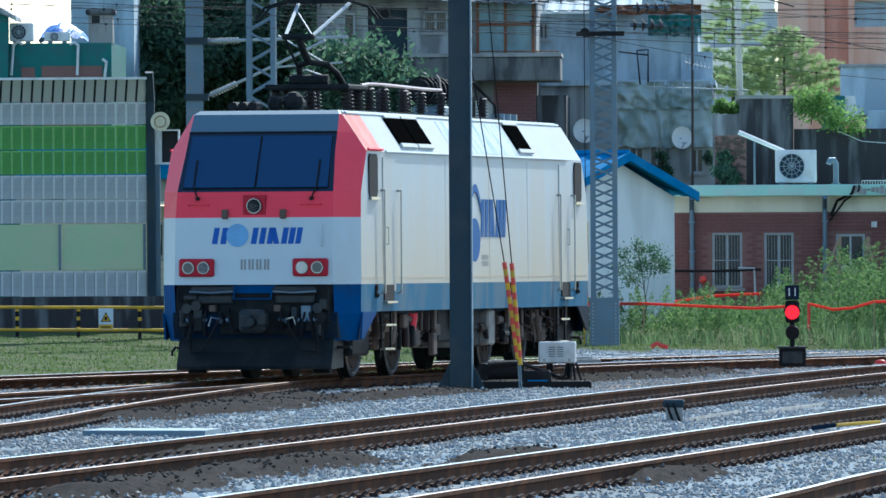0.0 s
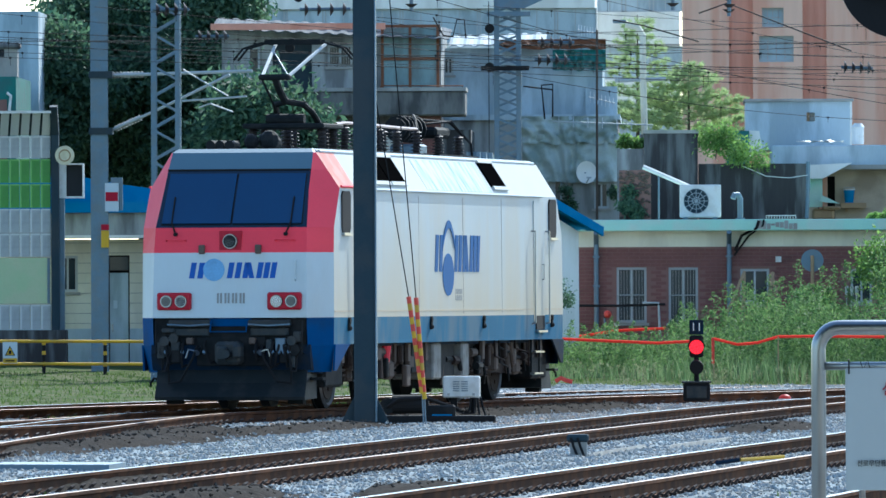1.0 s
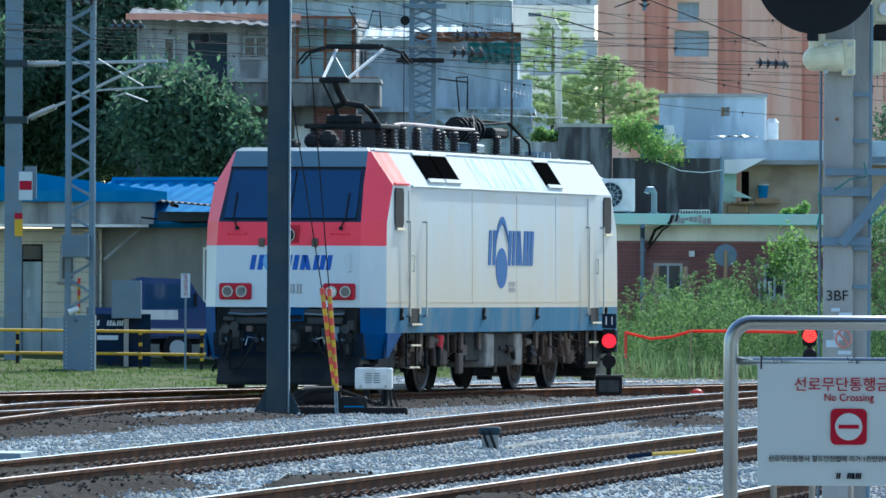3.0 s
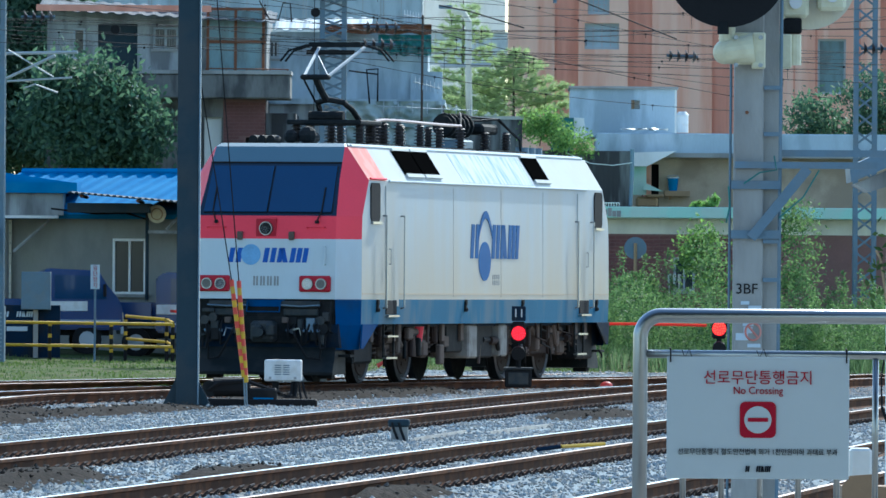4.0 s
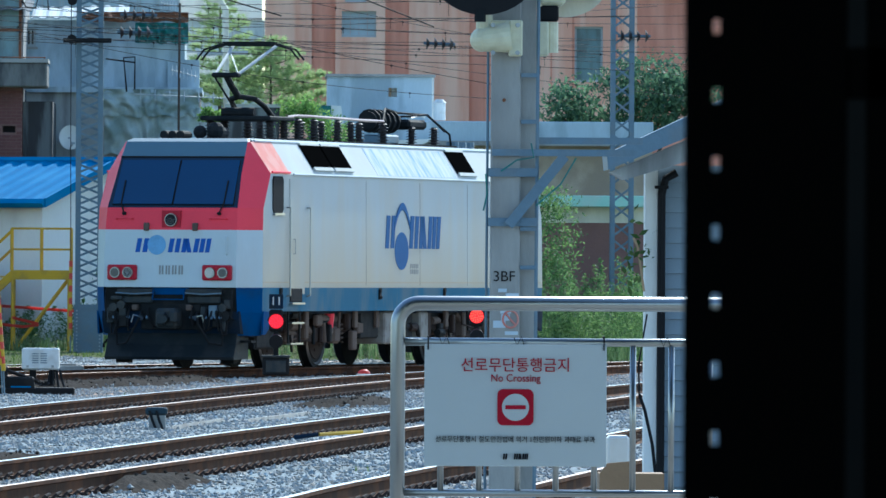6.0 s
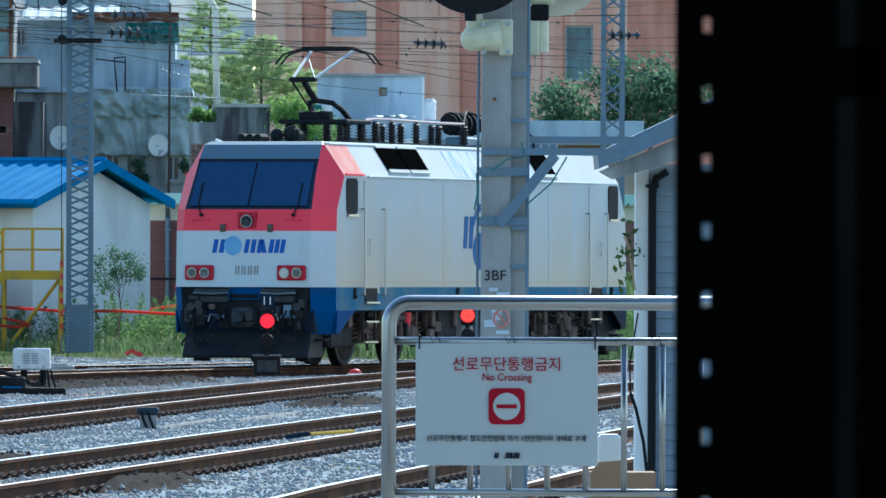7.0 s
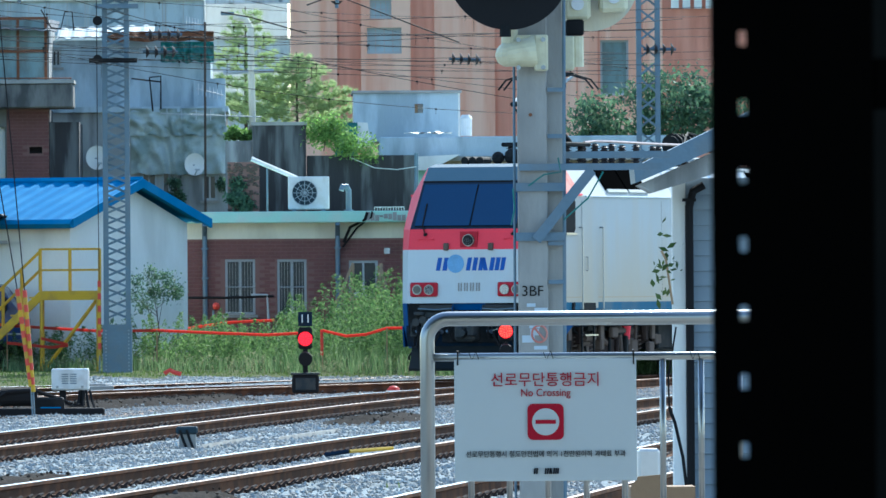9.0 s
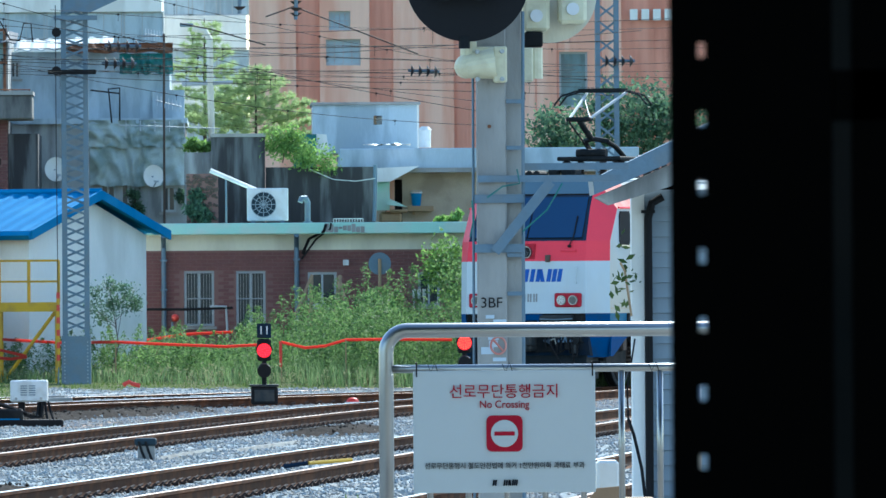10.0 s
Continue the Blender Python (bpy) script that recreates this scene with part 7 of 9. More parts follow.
def mast_fittings():
    m = thing("mast_crossbeam", "grey steel beam at the mast head", "beam")
    x = MC
    bm = B()
    slab(bm, [(-3.461, 7.217), (-2.943, 7.214), (-2.241, 7.532), (-2.240, 7.6), (-3.457, 7.6)], 194.1, 194.2, "y")
    part("gusset", bm, "galv", m)
    part("cross_bar", bx(-3.645, -2.815, 193.9, 194.1, 7.065, 7.151), "galv", m)
    part("cross_bar", bx(-3.760, -2.844, 193.9, 194.1, 6.030, 6.116), "rubber", m)
    s = thing("equipment_box", "grey slatted box strapped to the lattice mast", "box")
    x0, x1, z0, z1 = -9.925, -9.438, 2.271, 2.695
    part("box", bx(x0, x1, 190.3, 190.72, z0, z1, 0.01), "galv", s)
    for k in range(6):
        part("slat", bx(x0 - 0.01, x1 + 0.01, 190.28, 190.3, z0 + 0.02 + k * 0.07, z0 + 0.06 + k * 0.07), "galv", s)
    c = thing("camera_lamp", "small white floodlight on the mast foot", "lamp")
    part("housing", cyl(B(), (-9.801, 190.400, 1.244), (-9.611, 190.400, 1.319), 0.055, 0.05, 12), "box_white", c)
    part("stem", tube(B(), [(-9.712, 190.500, 1.276), (-9.711, 190.500, 1.107), (-9.619, 191.000, 1.042)], 0.02, 6), "galv", c)
    g = thing("insulator_guard", "orange and red insulated cable inside the mast", "cable")
    for k, mt in enumerate(("yellow", "stripe_red", "yellow", "stripe_red", "yellow", "stripe_red")):
        z = 1.106 + 0.12 + k * 0.11
        part("band", cyl(B(), (-9.644, 191, z), (-9.644, 191, z + 0.11), 0.03, n=8), mt, g)


mast_fittings()


def h_pole():
    y = 196
    h = thing("catenary_pole", "grey-blue H-section catenary pole with signs", "pole")
    x0, x1 = -11.331, -11.004
    x = (x0 + x1) / 2
    bm = B()
    w = (x1 - x0) / 2
    slab(bm, [(x + a, y + b) for a, b in ((-w, -0.15), (w, -0.15), (w, -0.13), (0.01, -0.13), (0.01, 0.13), (w, 0.13), (w, 0.15), (-w, 0.15), (-w, 0.13), (-0.01, 0.13), (-0.01, -0.13), (-w, -0.13))], 0, 9.2)
    part("column", bm, "galv", h)
    s = h
    part("board", bx(-11.040, -10.779, 195.55, 195.6, 3.389, 3.932), "sign_white", s)
    part("red_bar", bx(-11.029, -10.790, 195.54, 195.546, 3.584, 3.758), "sign_red", s)
    part("back_plate", bx(-10.932, -10.704, 195.62, 195.7, 3.411, 4.041), "galv", s)
    n = h
    part("yellow_plate", bx(-11.128, -10.976, 195.74, 195.76, 2.693, 3.019), "yellow", n)
    part("red_plate", bx(-11.129, -10.976, 195.74, 195.76, 3.030, 3.139), "sign_red", n)
    c = thing("cantilever", "catenary cantilever with grey insulators on the pole", "cantilever")
    bm = B()
    tube(bm, [(-11.011, 196.000, 6.016), (-8.171, 195.000, 6.065)], 0.035, 6)
    tube(bm, [(-10.982, 196.000, 4.938), (-10.093, 195.600, 5.306), (-8.604, 195.000, 5.997)], 0.03, 6)
    tube(bm, [(-9.536, 195.300, 5.499), (-8.276, 195.000, 5.577)], 0.022, 6)
    tube(bm, [(-9.518, 195.300, 6.107), (-8.634, 195.000, 5.585)], 0.015, 5)
    tube(bm, [(-9.210, 195.300, 5.371), (-8.984, 195.100, 5.444), (-8.545, 195.000, 5.282)], 0.018, 5)
    part("arm", bm, "frame_grey", c)
    for a, b in (((-10.902, 196.000, 6.017), (-10.287, 195.900, 6.029)), ((-10.852, 196.000, 4.983), (-10.342, 195.800, 5.200))):
        bm = B()
        A, Bv = Vector(a), Vector(b)
        for k in range(9):
            cyl(bm, A.lerp(Bv, k / 9), A.lerp(Bv, (k + 0.6) / 9), 0.06, n=10)
        cyl(bm, A, Bv, 0.035, n=8)
        part("insulator", bm, "plaster_grey", c)
    for z in (4.872, 5.961):
        part("clamp", box(B(), (x0 - 0.03, 195.8, z), (x1 + 0.1, 196.2, z + 0.131)), "mast", c)


h_pole()


def dark_pole():
    x, y = -4.578, 148.0
    h = thing("catenary_pole", "dark grey-blue steel catenary pole on ballast", "pole")
    w = 0.312 / 2
    bm = B()
    xb = -4.575
    box(bm, (xb - w, y - w, -0.25), (xb + w, y + w, 9.0), 0.012)
    part("column", bm, "mast", h)
    # Pale strip stands in for the sunlit right edge of the column.
    part("lit_edge", bx(xb + w - 0.002, xb + w + 0.02, y - w - 0.02, y + w, -0.1, 9.0), "galv", h)
    for s in (-1, 1):
        bm = B()
        slab(bm, [(xb + s * w, -0.2), (xb + s * (w + 0.2), -0.2), (xb + s * (w + 0.2), -0.12), (xb + s * w, 0.28)], y - 0.02, y + 0.02, "y")
        part("foot_gusset", bm, "mast", h)
    part("base_plate", bx(xb - w - 0.22, xb + w + 0.22, y - 0.3, y + 0.3, -0.25, -0.16), "mast", h)
    g = thing("guy_wire", "guy wires in red and yellow striped guards", "guy wire", group="guy wires")
    for k, (top, foot, up) in enumerate((((-3.990, 150.000, 1.720), (-3.795, 150.000, 0.288), (-4.392, 150.000, 4.200)), ((-3.881, 150.000, 1.704), (-3.761, 150.000, 0.205), (-4.092, 150.000, 4.203)))):
        A, Bv = Vector(foot), Vector(top)
        for i in range(14):
            part("guard_band", cyl(B(), A.lerp(Bv, i / 14), A.lerp(Bv, (i + 1) / 14), 0.034, n=10), "stripe_red" if i % 2 else "yellow", g)
        U = Vector(up)
        part("wire", tube(B(), [Bv, U, U + (U - Bv) * 0.9], 0.009, 5), "rubber", g)
        part("anchor_rod", tube(B(), [A, A + Vector((0.02, 0, -0.45))], 0.012, 5), "galv", g)


dark_pole()


def insulator_string(name, p, q, n=4, r=0.13):
    h = thing("insulator_string", "string of brown disc insulators on the overhead line", "insulator", group="insulator strings")
    A, Bv = Vector(p), Vector(q)
    part("core", tube(B(), [A, Bv], 0.035, 6), "galv", h)
    d = (Bv - A).normalized()
    for k in range(n):
        c = A.lerp(Bv, (k + 0.5) / n)
        part("disc", cyl(B(), c - d * 0.02, c + d * 0.04, r, r * 0.35, 14), "ceramic", h)
    return h


for a, b in (((-2.665, 193.000, 6.540), (-1.968, 193.000, 6.535)), ((-2.721, 193.000, 6.208), (-2.056, 193.000, 6.203)), ((3.202, 200.000, 6.197), (3.824, 200.000, 6.170)), ((7.173, 204.200, 6.457), (7.830, 204.200, 6.453)),
             ((-6.884, 185.000, 6.956), (-5.959, 185.000, 6.962)), ((-9.815, 190.000, 7.103), (-9.129, 190.000, 7.107)), ((-9.353, 197.000, 6.781), (-8.696, 197.000, 6.785))):
    insulator_string("s", a, b)
for p in ((-0.094, 186.000, 7.092), (0.950, 188.000, 7.122), (0.947, 189.000, 7.057), (-4.901, 187.000, 7.128)):
    x, y, z = p
    insulator_string("s", (x, y, z + 0.5), (x, y, z - 0.15), 3, 0.12)


def overhead_wires():
    h = thing("overhead_wires", "black overhead contact and feeder wires with droppers", "overhead wires")
    rows = (((-14.449, 190.000, 6.551), (7.409, 200.000, 7.224)), ((-14.600, 192.000, 6.709), (8.502, 205.000, 6.991)), ((-12.535, 188.000, 6.249), (8.209, 198.000, 6.393)), ((-12.192, 186.000, 6.975), (8.288, 200.000, 5.884)),
            ((-12.451, 190.000, 6.634), (7.253, 196.000, 6.025)), ((-12.777, 195.000, 6.493), (8.913, 215.000, 6.580)), ((-8.340, 188.000, 6.352), (5.184, 200.000, 6.906)), ((-4.450, 185.000, 7.195), (4.064, 200.000, 5.580)),
            ((-4.574, 190.000, 6.763), (9.113, 220.000, 5.630)), ((-4.625, 192.000, 6.443), (4.854, 205.000, 6.378)), ((-4.476, 186.000, 6.936), (2.900, 196.000, 6.435)), ((-2.435, 188.000, 7.061), (8.712, 210.000, 7.377)),
            ((-3.524, 190.000, 6.017), (4.391, 205.000, 5.333)), ((-12.666, 190.000, 6.772), (4.000, 200.000, 6.800)), ((-12.667, 190.000, 6.540), (3.996, 200.000, 5.855)), ((-9.298, 186.000, 6.963), (3.918, 196.000, 6.360)),
            ((-4.934, 205.000, 7.333), (8.916, 215.000, 7.093)), ((-4.699, 195.000, 6.300), (4.734, 200.000, 6.020)), ((-1.419, 192.000, 7.381), (8.869, 214.000, 6.236)))
    rnd = random.Random(21)
    for i, (a, b) in enumerate(rows):
        A, Bv = Vector(a), Vector(b)
        A, Bv = A - (Bv - A) * 0.1, Bv + (Bv - A) * 0.2
        sag = 0.12 + 0.2 * rnd.random()
        pts = [A.lerp(Bv, k / 24) - Vector((0, 0, sag * math.sin(math.pi * k / 24))) for k in range(25)]
        r = 0.0045 + 0.0025 * rnd.random()
        part("wire", tube(B(), pts, r, 5), "rubber", h)
        for k in range(2, 24, 5):
            p = pts[k]
            L = rnd.uniform(0.03, 0.10) if k % 2 else rnd.uniform(0.1, 0.3)
            bm = B()
            tube(bm, [p + Vector((0, 0, 0.02)), p - Vector((0, 0, L))], 0.004, 4)
            box(bm, (p.x - 0.02, p.y - 0.015, p.z - 0.02), (p.x + 0.02, p.y + 0.015, p.z + 0.015))
            part("dropper", bm, "rubber", h)
    for pts in ([(-4.549, 189.000, 6.915), (-4.362, 189.000, 6.578), (-4.184, 189.000, 6.556), (-4.108, 189.000, 6.870), (-3.972, 189.000, 6.869), (-3.943, 189.000, 6.522)], [(-1.210, 189.000, 6.850), (-0.644, 189.000, 6.742), (0.383, 189.000, 6.441)],
                [(0.409, 200.000, 7.271), (0.966, 200.000, 7.468), (3.404, 200.000, 6.518)]):
        part("jumper", tube(B(), pts, 0.014, 5), "rubber", h)
    for p in ((-3.575, 193.000, 6.804), (-3.580, 193.000, 6.074), (-6.944, 186.000, 7.212), (-7.256, 190.000, 6.379)):
        q = Vector(p)
        part("pulley", cyl(B(), q - Vector((0, 0.05, 0)), q + Vector((0, 0.05, 0)), 0.09, n=16), "rubber", h)


overhead_wires()


def utility_poles():
    h = thing("street_lamp", "pale concrete street lamp pole with bracket arm", "street lamp")
    part("pole", tube(B(), [(-0.756, 228.000, 5.335), (-0.786, 228.000, 6.539), (-0.791, 228.000, 7.552), (-0.904, 228.000, 7.743), (-1.182, 228.000, 7.808)], 0.075, 8), "plaster_cream", h)
    part("arm", tube(B(), [(-1.419, 228.000, 6.543), (-0.279, 228.000, 6.586)], 0.05, 6), "frame_grey", h)
    part("foot", tube(B(), [(-0.756, 228, 0.5), (-0.756, 228.000, 5.335)], 0.1, 8), "concrete", h)
    part("lantern", bx(-1.461, -1.157, 227.9, 228.1, 7.834, 7.910, 0.02), "galv", h)
    a = thing("antenna_pole", "rusty pole with television antennas", "antenna")
    part("pole", tube(B(), [(-1.812, 224, 0.4), (-1.785, 224.000, 7.581)], 0.03, 6), "bark", a)
    for k, (q, r) in enumerate((((-1.981, 224.000, 6.114), (-1.397, 224.000, 5.960)), ((-2.794, 224.000, 5.572), (-0.554, 224.000, 5.482)), ((-2.220, 224.000, 7.584), (-1.785, 224.000, 7.506)))):
        ant = part("antenna", tube(B(), [q, r], 0.015, 5), "frame_grey", a)
        Q, R = Vector(q), Vector(r)
        for i in range(7):
            c = Q.lerp(R, (i + 0.5) / 7)
            part("element", tube(B(), [c + Vector((0, -0.1, -0.12)), c + Vector((0, 0.1, 0.12))], 0.008, 4), "frame_grey", ant)
    f = thing("washing_frame", "dark steel washing line frame on the roof", "frame")
    bm = B()
    tube(bm, [(-2.951, 224.600, 5.633), (-3.021, 224.600, 6.382), (-2.771, 224.600, 6.405), (-2.776, 224.600, 5.682)], 0.02, 5)
    tube(bm, [(-3.420, 224.600, 6.360), (-2.772, 224.600, 6.281)], 0.018, 5)
    part("frame", bm, "rubber", f)


utility_poles()


# ---- line-side gear in the yard ----
def dwarf_signal(label, x, y, z, number, s=1.0, core="lamp_red"):
    h = thing("dwarf_signal", label, "signal", (x, y, z), 0, "dwarf signals")
    part("foot", box(B(), (-0.23 * s, -0.2, 0.0), (0.23 * s, 0.2, 0.30 * s), 0.02), "rubber", h, "black cast junction box")
    part("foot_lid", box(B(), (-0.25 * s, -0.22, 0.30 * s), (0.25 * s, 0.22, 0.34 * s), 0.01), "gear", h)
    part("foot_door", box(B(), (-0.17 * s, -0.212, 0.05 * s), (0.17 * s, -0.201, 0.25 * s), 0.004), "gear", h)
    part("post", cyl(B(), (0, 0, 0.34 * s), (0, 0, 0.78 * s), 0.045 * s, n=10), "rubber", h)
    part("lower_lamp", sphere(B(), (0, -0.02, 0.58 * s), 0.115 * s, 14, (1, 0.8, 1)), "gear", h)
    part("lower_hood", cyl(B(), (0, -0.08, 0.60 * s), (0, -0.26, 0.57 * s), 0.11 * s, 0.12 * s, 14), "rubber", h)
    hd = part("head", box(B(), (-0.12 * s, -0.06, 0.74 * s), (0.12 * s, 0.14, 1.12 * s), 0.03), "rubber", h)
    part("hood", tube(B(), [(0.135 * s * math.cos(a), -0.14, 0.92 * s + 0.135 * s * math.sin(a)) for a in [i * math.pi / 12 for i in range(13)]], 0.012, 4), "rubber", hd)
    ln = part("lamp", cyl(B(), (0, -0.06, 0.92 * s), (0, -0.10, 0.92 * s), 0.125 * s, n=24), "lamp_dim", hd, "lit red signal lamp")
    bm = B()
    for ring_r, k in ((0.035, 5), (0.07, 10), (0.1, 14)):
        for i in range(k):
            a = i * math.tau / k
            sphere(bm, (ring_r * s * math.cos(a), -0.105, 0.92 * s + ring_r * s * math.sin(a)), 0.012, 5)
    part("lamp_dots", bm, core, ln)
    if number:
        pl = part("number_plate", box(B(), (-0.12 * s, -0.05, 1.13 * s), (0.12 * s, 0.0, 1.38 * s), 0.01), "navy", h, "dark plate with white figures")
        lettering("figures", number, 0.2 * s, (0, -0.058, 1.255 * s), 0, "box_white", pl, bold=0.0)
    return h


dwarf_signal("black dwarf signal numbered 11, lit red", 0.285, 170.000, -0.041, "11", 0.98)
dwarf_signal("black dwarf signal beyond the fence, lit red", 3.250, 152, 1.044 - 0.80, "", 0.87, "lamp_amber")


def yard_gear():
    y = 158
    h = thing("point_heater_box", "pale grey ventilated equipment box on black legs", "equipment box")
    x0, x1, z0, z1 = -3.680, -3.101, 0.147, 0.481
    part("cabinet", bx(x0, x1, y, y + 0.5, z0, z1, 0.02), "box_white", h)
    for k in range(2):
        for j in range(5):
            part("louvre", bx(x0 + 0.16 + k * 0.13, x0 + 0.26 + k * 0.13, y - 0.008, y - 0.001, z0 + 0.1 + j * 0.035, z0 + 0.115 + j * 0.035), "galv", h)
    for x in (x0 + 0.07, x1 - 0.12):
        part("latch", bx(x, x + 0.04, y - 0.012, y - 0.001, z0 + 0.03, z0 + 0.07), "steel", h)
    part("stand", bx(x0 + 0.12, x0 + 0.22, y + 0.1, y + 0.4, -0.25, z0 - 0.002), "rubber", h)
    part("stand", bx(x1 - 0.16, x1 - 0.06, y + 0.1, y + 0.4, -0.25, z0 - 0.002), "rubber", h)
    for k in range(4):
        x = x1 - 0.14 + k * 0.05
        part("hose", tube(B(), [(x, y + 0.05, z0), (x - 0.02 + 0.02 * k, y, -0.02), (x - 0.05 + k * 0.05, y - 0.1, -0.18)], 0.02, 6), "rubber", h)
    m = thing("point_machine", "black point machine with cables beside the rail", "point machine")
    p = Vector((-4.098, 152.000, 0.031))
    part("motor", cyl(B(), p + Vector((-0.2, 0, 0.08)), p + Vector((0.35, 0, 0.08)), 0.14, n=16), "rubber", m)
    part("motor_end", cyl(B(), p + Vector((-0.26, -0.1, 0.06)), p + Vector((-0.26, 0.2, 0.06)), 0.12, n=16), "black", m)
    part("gear_case", bx(p.x + 0.3, p.x + 0.75, p.y - 0.15, p.y + 0.25, -0.2, 0.1, 0.03), "black", m)
    part("base", bx(p.x - 0.3, p.x + 1.35, p.y - 0.2, p.y + 0.3, -0.24, -0.06, 0.02), "rubber", m)
    part("conduit", tube(B(), [p + Vector((-0.4, 0, -0.05)), p + Vector((-0.1, -0.2, 0.16)), p + Vector((0.3, -0.1, 0.18)), p + Vector((0.8, 0, 0.0))], 0.03, 6), "rubber", m)
    part("blue_tag", bx(p.x + 0.4, p.x + 0.7, p.y - 0.16, p.y - 0.152, -0.08, -0.04), "sheet_blue", m)
    b = thing("track_box", "grey track circuit box on a concrete stub between tracks", "equipment box")
    gx, gy = -1.199, 119.556
    part("stub", bx(gx - 0.09, gx + 0.11, gy, gy + 0.25, -0.3, 0.0, 0.01), "concrete", b)
    part("box", box(B(), (gx - 0.13, gy - 0.02, 0.0), (gx + 0.13, gy + 0.28, 0.09), 0.02), "mast", b)
    for s in (-0.05, 0.03):
        part("cable", tube(B(), [(gx + s - 0.03, gy - 0.03, 0.05), (gx + s, gy - 0.05, -0.05), (gx + s + 0.06, gy - 0.08, -0.2)], 0.016, 6), "rubber", b)
    t = thing("cable_trough", "low grey concrete cable trough lid on the ballast", "cable trough", group="trough lids")
    for (ax, ay), (cx, cy) in (((-1.017, 119.256), (-0.476, 125.280)), ((-0.128, 125.119), (0.559, 131.212))):
        part("lid", slab(B(), [(ax, ay), (cx, cy), (cx + 0.05, cy + 0.7), (ax + 0.05, ay + 0.7)], -0.2, -0.12), "concrete", t)
    t2 = thing("trough", "grey-blue steel channel lying in the ballast", "channel")
    ax, ay = -7.588, 111.218
    cx, cy = -6.221, 110.765
    part("channel", slab(B(), [(ax, ay), (cx, cy), (cx + 0.1, cy + 1.6), (ax + 0.1, ay + 1.6)], -0.22, -0.1), "galv", t2)
    r = thing("rail_lever", "yellow and blue lever lying across the rails", "lever")
    qa, qb, qc = (0.349, 99.000, 0.084), (0.585, 99.000, 0.115), (1.014, 99.500, 0.137)
    part("blue_end", tube(B(), [qa, qb], 0.024, 6), "navy", r)
    part("yellow_bar", tube(B(), [qb, qc], 0.02, 6), "yellow", r)
    d = thing("marker_dome", "red dome marker with a white base by the rail", "marker")
    dx, dy, dz = 1.779, 172.000, 0.004
    part("dome", sphere(B(), (dx, dy, -0.04), 0.11, 12, (1, 1, 0.8)), "orange_tape", d)
    part("base", cyl(B(), (dx, dy, -0.2), (dx, dy, -0.03), 0.13, n=14), "box_white", d)
    c = thing("red_hose", "crumpled dark red hose on the gravel bank", "hose")
    part("hose", tube(B(), [(-2.270, 186.000, 0.163), (-2.166, 186.000, 0.224), (-2.083, 186.000, 0.182), (-1.960, 186.000, 0.150)], 0.045, 6), "stripe_red", c)
    for k, (px_, label) in enumerate((((-3.457, 180.000, 0.081), "grey concrete block on the bank"), ((-3.254, 176.000, 0.038), "flat grey concrete block by the rail"))):
        s = thing("concrete_block", label, "block", (px_[0], px_[1], -0.1), 8)
        part("block", box(B(), (-0.2, -0.15, -0.1), (0.22, 0.2, 0.14), 0.015), "concrete", s)


yard_gear()


